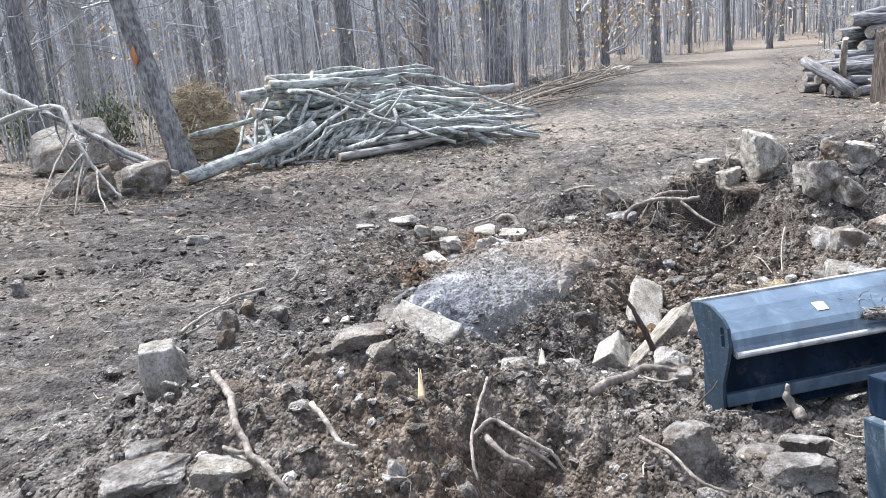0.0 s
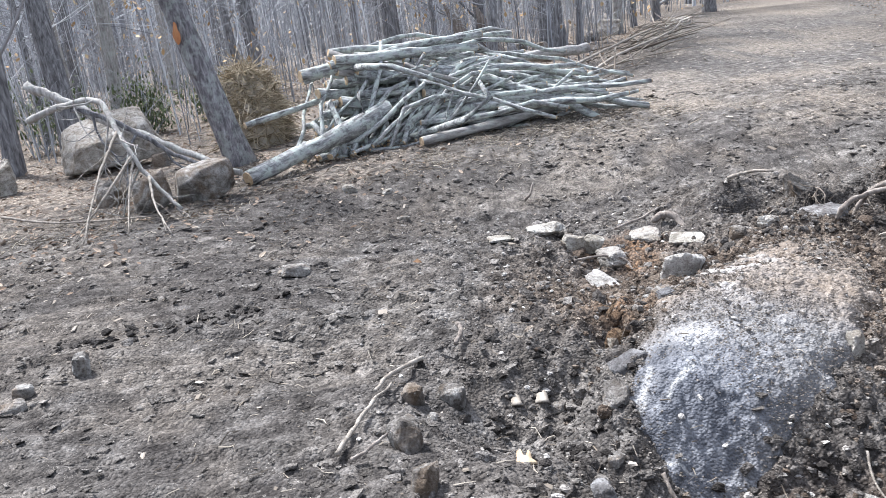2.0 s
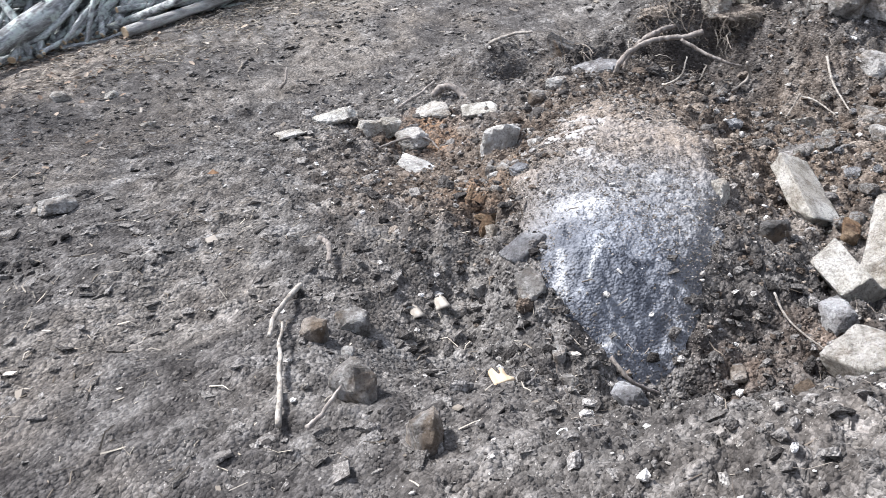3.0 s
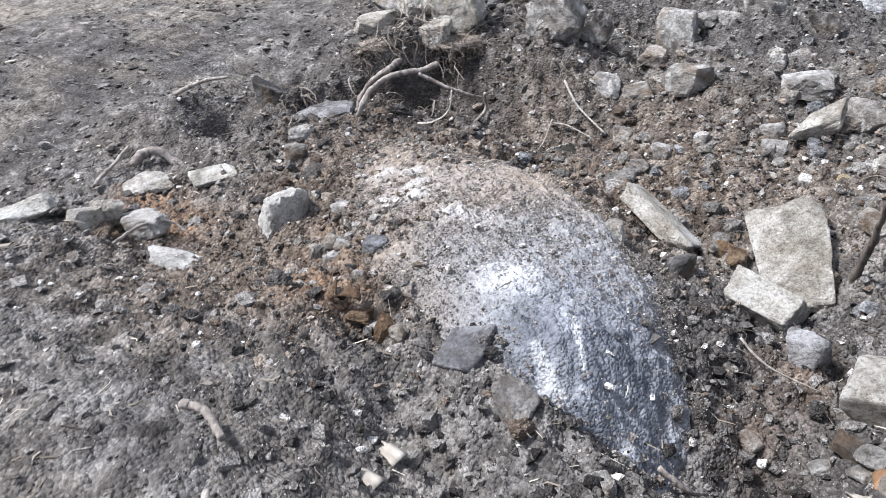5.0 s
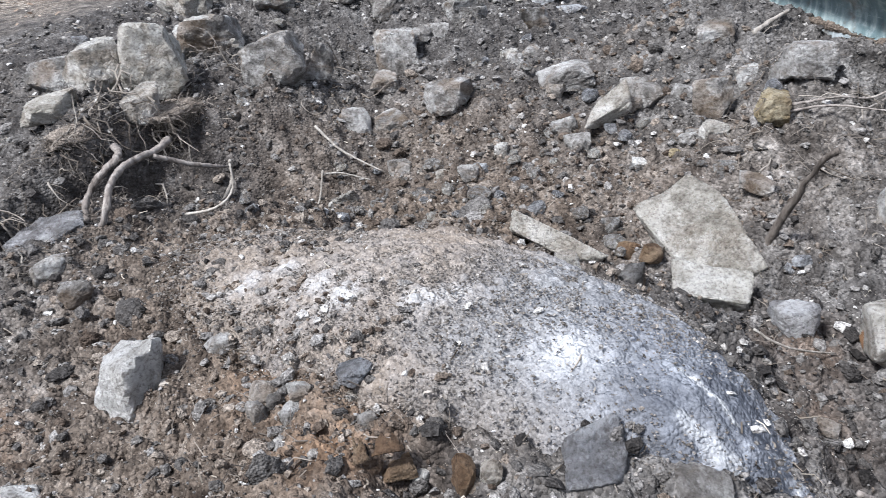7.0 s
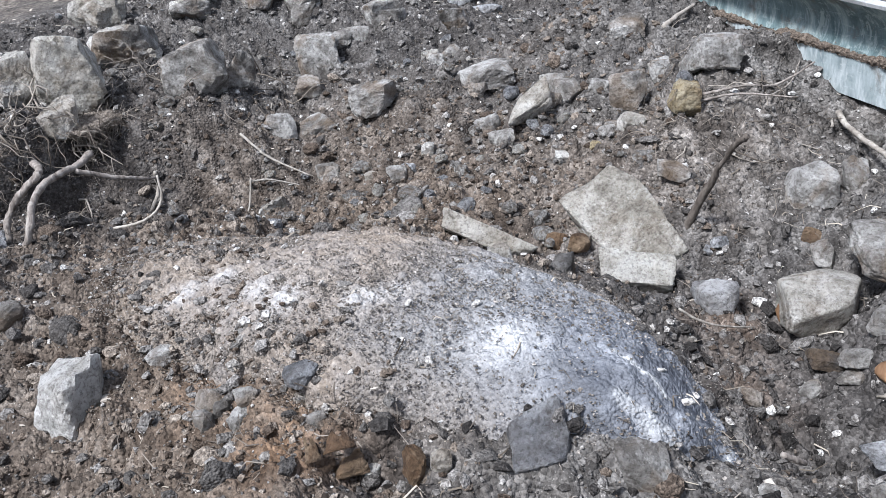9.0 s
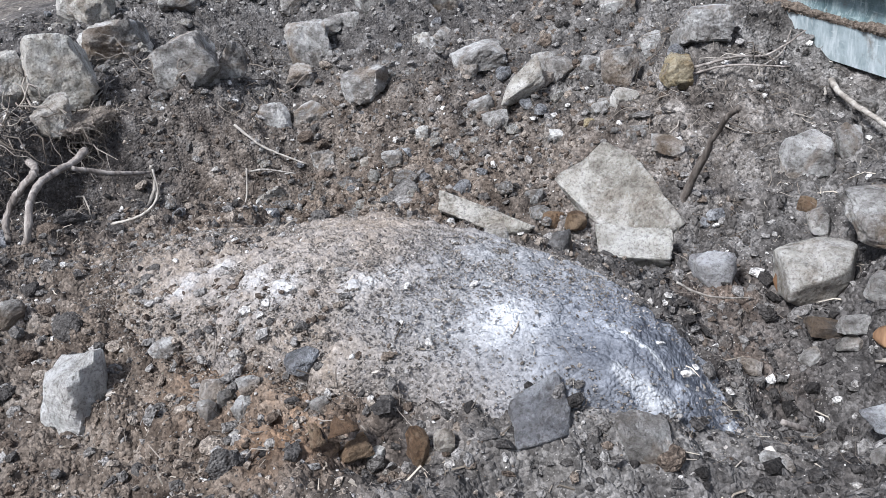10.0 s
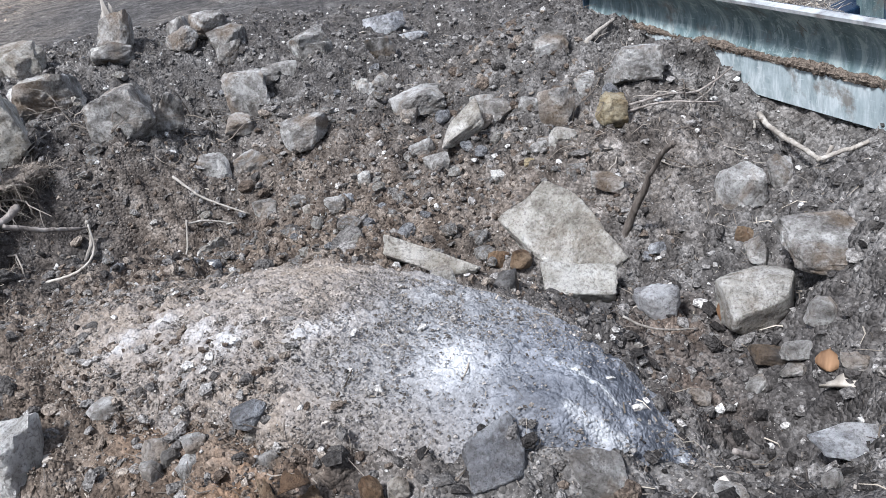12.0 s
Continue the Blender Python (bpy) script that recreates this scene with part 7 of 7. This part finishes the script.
bank = lambda x, y: np.clip(np.exp(-(((x - 2.2) / 0.7) ** 2) - (((y - 7.5) / 0.35) ** 2)) + 0.7 * np.exp(-(((x - 1.3) / 0.8) ** 2) - (((y - 8.3) / 0.35) ** 2)) + 0.6 * np.exp(-(((x - 1.5) / 0.6) ** 2) - (((y - 4.1) / 0.4) ** 2)) + 0.12 * np.exp(-(((x + 0.1) / 0.9) ** 2) - (((y - 2.7) / 0.7) ** 2)) + 0.3 * np.exp(-(((x + 0.1) / 0.4) ** 2) - (((y - 6.0) / 0.4) ** 2)), 0, 1) * smoothstep(0.75, 1.0, boulder_rho(x, y))
fibres("root_mat", 15000, (-1.2, 3.6, 1.8, 8.9), bank, 0.075, 0.0018, -0.1, ROOTLETS, "mat of fine torn roots hanging from the bank", "roots", 0.6)
bristle("ledge_grass", np.array(BLADE_AT @ Vector((0.86, -0.15, 0.385))) + rng.normal(0, 1, (260, 3)) * (0.17, 0.05, 0.02), 0.1, 0.08, 0.002, STRAW, "dead grass on the blade's ledge", "straw", rng)
jx = rng.uniform(0.2, 2.3, 6000)
band = fbm(jx * 5, jx * 0 + 3.0, 3, 131)
keep = rng.uniform(0, 1, 6000) < smoothstep(0.3, 0.6, band)
jx, band = jx[keep], band[keep]
n = len(jx)
jz = 0.185 + np.abs(rng.normal(0, 1, n)) * 0.025 * band
jy = 0.05 + rng.uniform(-0.004, 0.008, n)
at14 = np.array(BLADE_AT)
jp = np.stack([jx, jy, jz, np.ones(n)], -1) @ at14.T
n = 150
lx2 = np.linspace(0.15, 2.35, n)
thick = 0.004 + 0.02 * smoothstep(0.3, 0.65, fbm(lx2 * 4, lx2 * 0 + 3.0, 4, 131)) + 0.006 * vnoise(lx2 * 60, lx2 * 0, 133)
line = np.stack([lx2, 0.044 + 0 * lx2, 0.19 + 0.6 * thick, np.ones(n)], -1) @ at14.T
v, f = tube_arrays(line[:, :3], list(thick), 8, 134, 0.3)
tagged(part("blade_soil", mesh_from("blade_soil", v, f), CLOD_BROWN), "thin uneven strip of soil caught above the blade's cutting edge", "soil", kind="stuff")
scatter("blade_crumbs", CRUMBS, jp[::2, :3], np.stack([0.002 * 3.0 ** rng.uniform(0, 1, len(jp[::2]))] * 3, -1), rng.uniform(0, 6.28, (len(jp[::2]), 3)), CLOD_BROWN, "crumbs of soil stuck to the blade's front", "soil")

lines = []
r3 = np.random.default_rng(120)
for q in range(170):
    s = r3.uniform(0, 1)
    x = 1.15 + 1.45 * s + r3.normal(0, 0.05)
    y = float(np.interp(x, (1.3, 1.8, 2.4, 2.9), (7.95, 7.72, 7.42, 7.1))) + r3.uniform(-0.16, 0.16)
    branch_lines((x, y, stand(x, y) + 0.03), (r3.normal(-0.5, 0.6), -abs(r3.normal(0.6, 0.3)), r3.normal(-0.1, 0.35)), r3.uniform(0.1, 0.36), r3.uniform(0.0025, 0.007), 1 if q % 2 == 0 else 0, r3, lines, 0.42)
for q in range(50):
    x, y = r3.uniform(2.6, 3.6), r3.uniform(6.2, 7.6)
    branch_lines((x, y, stand(x, y) + 0.03), (r3.normal(-0.5, 0.5), r3.normal(0, 0.6), r3.normal(0.0, 0.25)), r3.uniform(0.12, 0.4), r3.uniform(0.002, 0.006), 1 if q % 2 == 0 else 0, r3, lines, 0.42)
for q in range(40):
    x, y = r3.uniform(1.3, 2.2), r3.uniform(3.75, 4.4)
    branch_lines((x, y, stand(x, y) + 0.02), (r3.normal(0, 0.6), r3.normal(0, 0.6), r3.normal(0.0, 0.25)), r3.uniform(0.1, 0.3), r3.uniform(0.002, 0.005), 1 if q % 2 == 0 else 0, r3, lines, 0.42)
for q in range(60):
    x, y = r3.uniform(-1.0, 1.0), r3.uniform(1.9, 3.3)
    branch_lines((x, y, stand(x, y) + 0.01), (r3.normal(0, 0.6), r3.normal(-0.2, 0.6), r3.normal(0.0, 0.25)), r3.uniform(0.08, 0.28), r3.uniform(0.002, 0.005), 1 if q % 3 == 0 else 0, r3, lines, 0.42)
v, f = join_tubes(lines, 5)
tagged(part("bank_roots", mesh_from("bank_roots", v, f, True), PALE_ROOTS), "tangle of torn roots hanging from the dug bank", "roots", kind="stuff")

# torn turf, held by its roots, that overhangs the pit
v, f = ICO4
turf_u, turf_w = np.array((0.88, -0.48, 0.0)), np.array((0.48, 0.88, 0.0))
for cx, cy, cz, hu, hw, hz, seed in ((2.24, 7.62, 0.03, 0.27, 0.13, 0.05, 301), (2.56, 7.24, 0.0, 0.2, 0.12, 0.05, 303)):
    k = 1 + 0.3 * wobble3(v, 1.8, seed) + 0.22 * wobble3(v, 5.0, seed + 1) + 0.12 * wobble3(v, 12.0, seed + 2)
    q3 = v * k[:, None]
    turf = np.array((cx, cy, cz)) + q3[:, :1] * hu * turf_u + q3[:, 1:2] * hw * turf_w + q3[:, 2:] * np.array((0, 0, hz))
    tagged(part("turf_lip", mesh_from("turf_lip", turf, f, True), CLOD_BROWN), "torn brown turf bound by fine roots above the pit", "turf", "turf along the torn bank")
    front = turf[(q3[:, 1] < 0.35)]
    bristle("turf_roots", front[r3.integers(len(front), size=600)], -0.35, 0.1, 0.0016, ROOTLETS, "fine torn roots hanging from the turf", "roots", r3, 0.7)

# small stones lying apart on the slope of the pit
r4 = np.random.default_rng(140)
cobbles = [stone_mesh("stone", (1.0, 0.8, 0.62), 900 + q, ICO2, 12, 0.06) for q in range(10)]
made = 0
while made < 240:
    x, y = r4.uniform(1.0, 4.6), r4.uniform(4.0, 8.2)
    if r4.uniform() > np.exp(-(((x - 2.3) / 1.3) ** 2) - (((y - 5.4) / 1.1) ** 2)) + 0.35 * (y > 6.6) * (x > 2.6) or boulder_rho(x, y) < 1.05:
        continue
    s = 0.03 * (0.13 / 0.03) ** (r4.uniform() ** 1.7)
    me0 = cobbles[made % 10]
    if not me0.materials:
        me0.materials.append((GREY_STONE, PALE_STONE, GREY_STONE, BLUE_STONE, GREY_STONE)[made % 5])
    ob = part("stone", me0, None, at=pose(x, y, stand(x, y) + s * 0.16, r4.uniform(-20, 20), r4.uniform(-20, 20), r4.uniform(0, 360)) @ Matrix.Diagonal((s, s, s, 1)))
    tagged(ob, "small broken stone lying in the dug soil", "stone", "small stones of the pit")
    made += 1
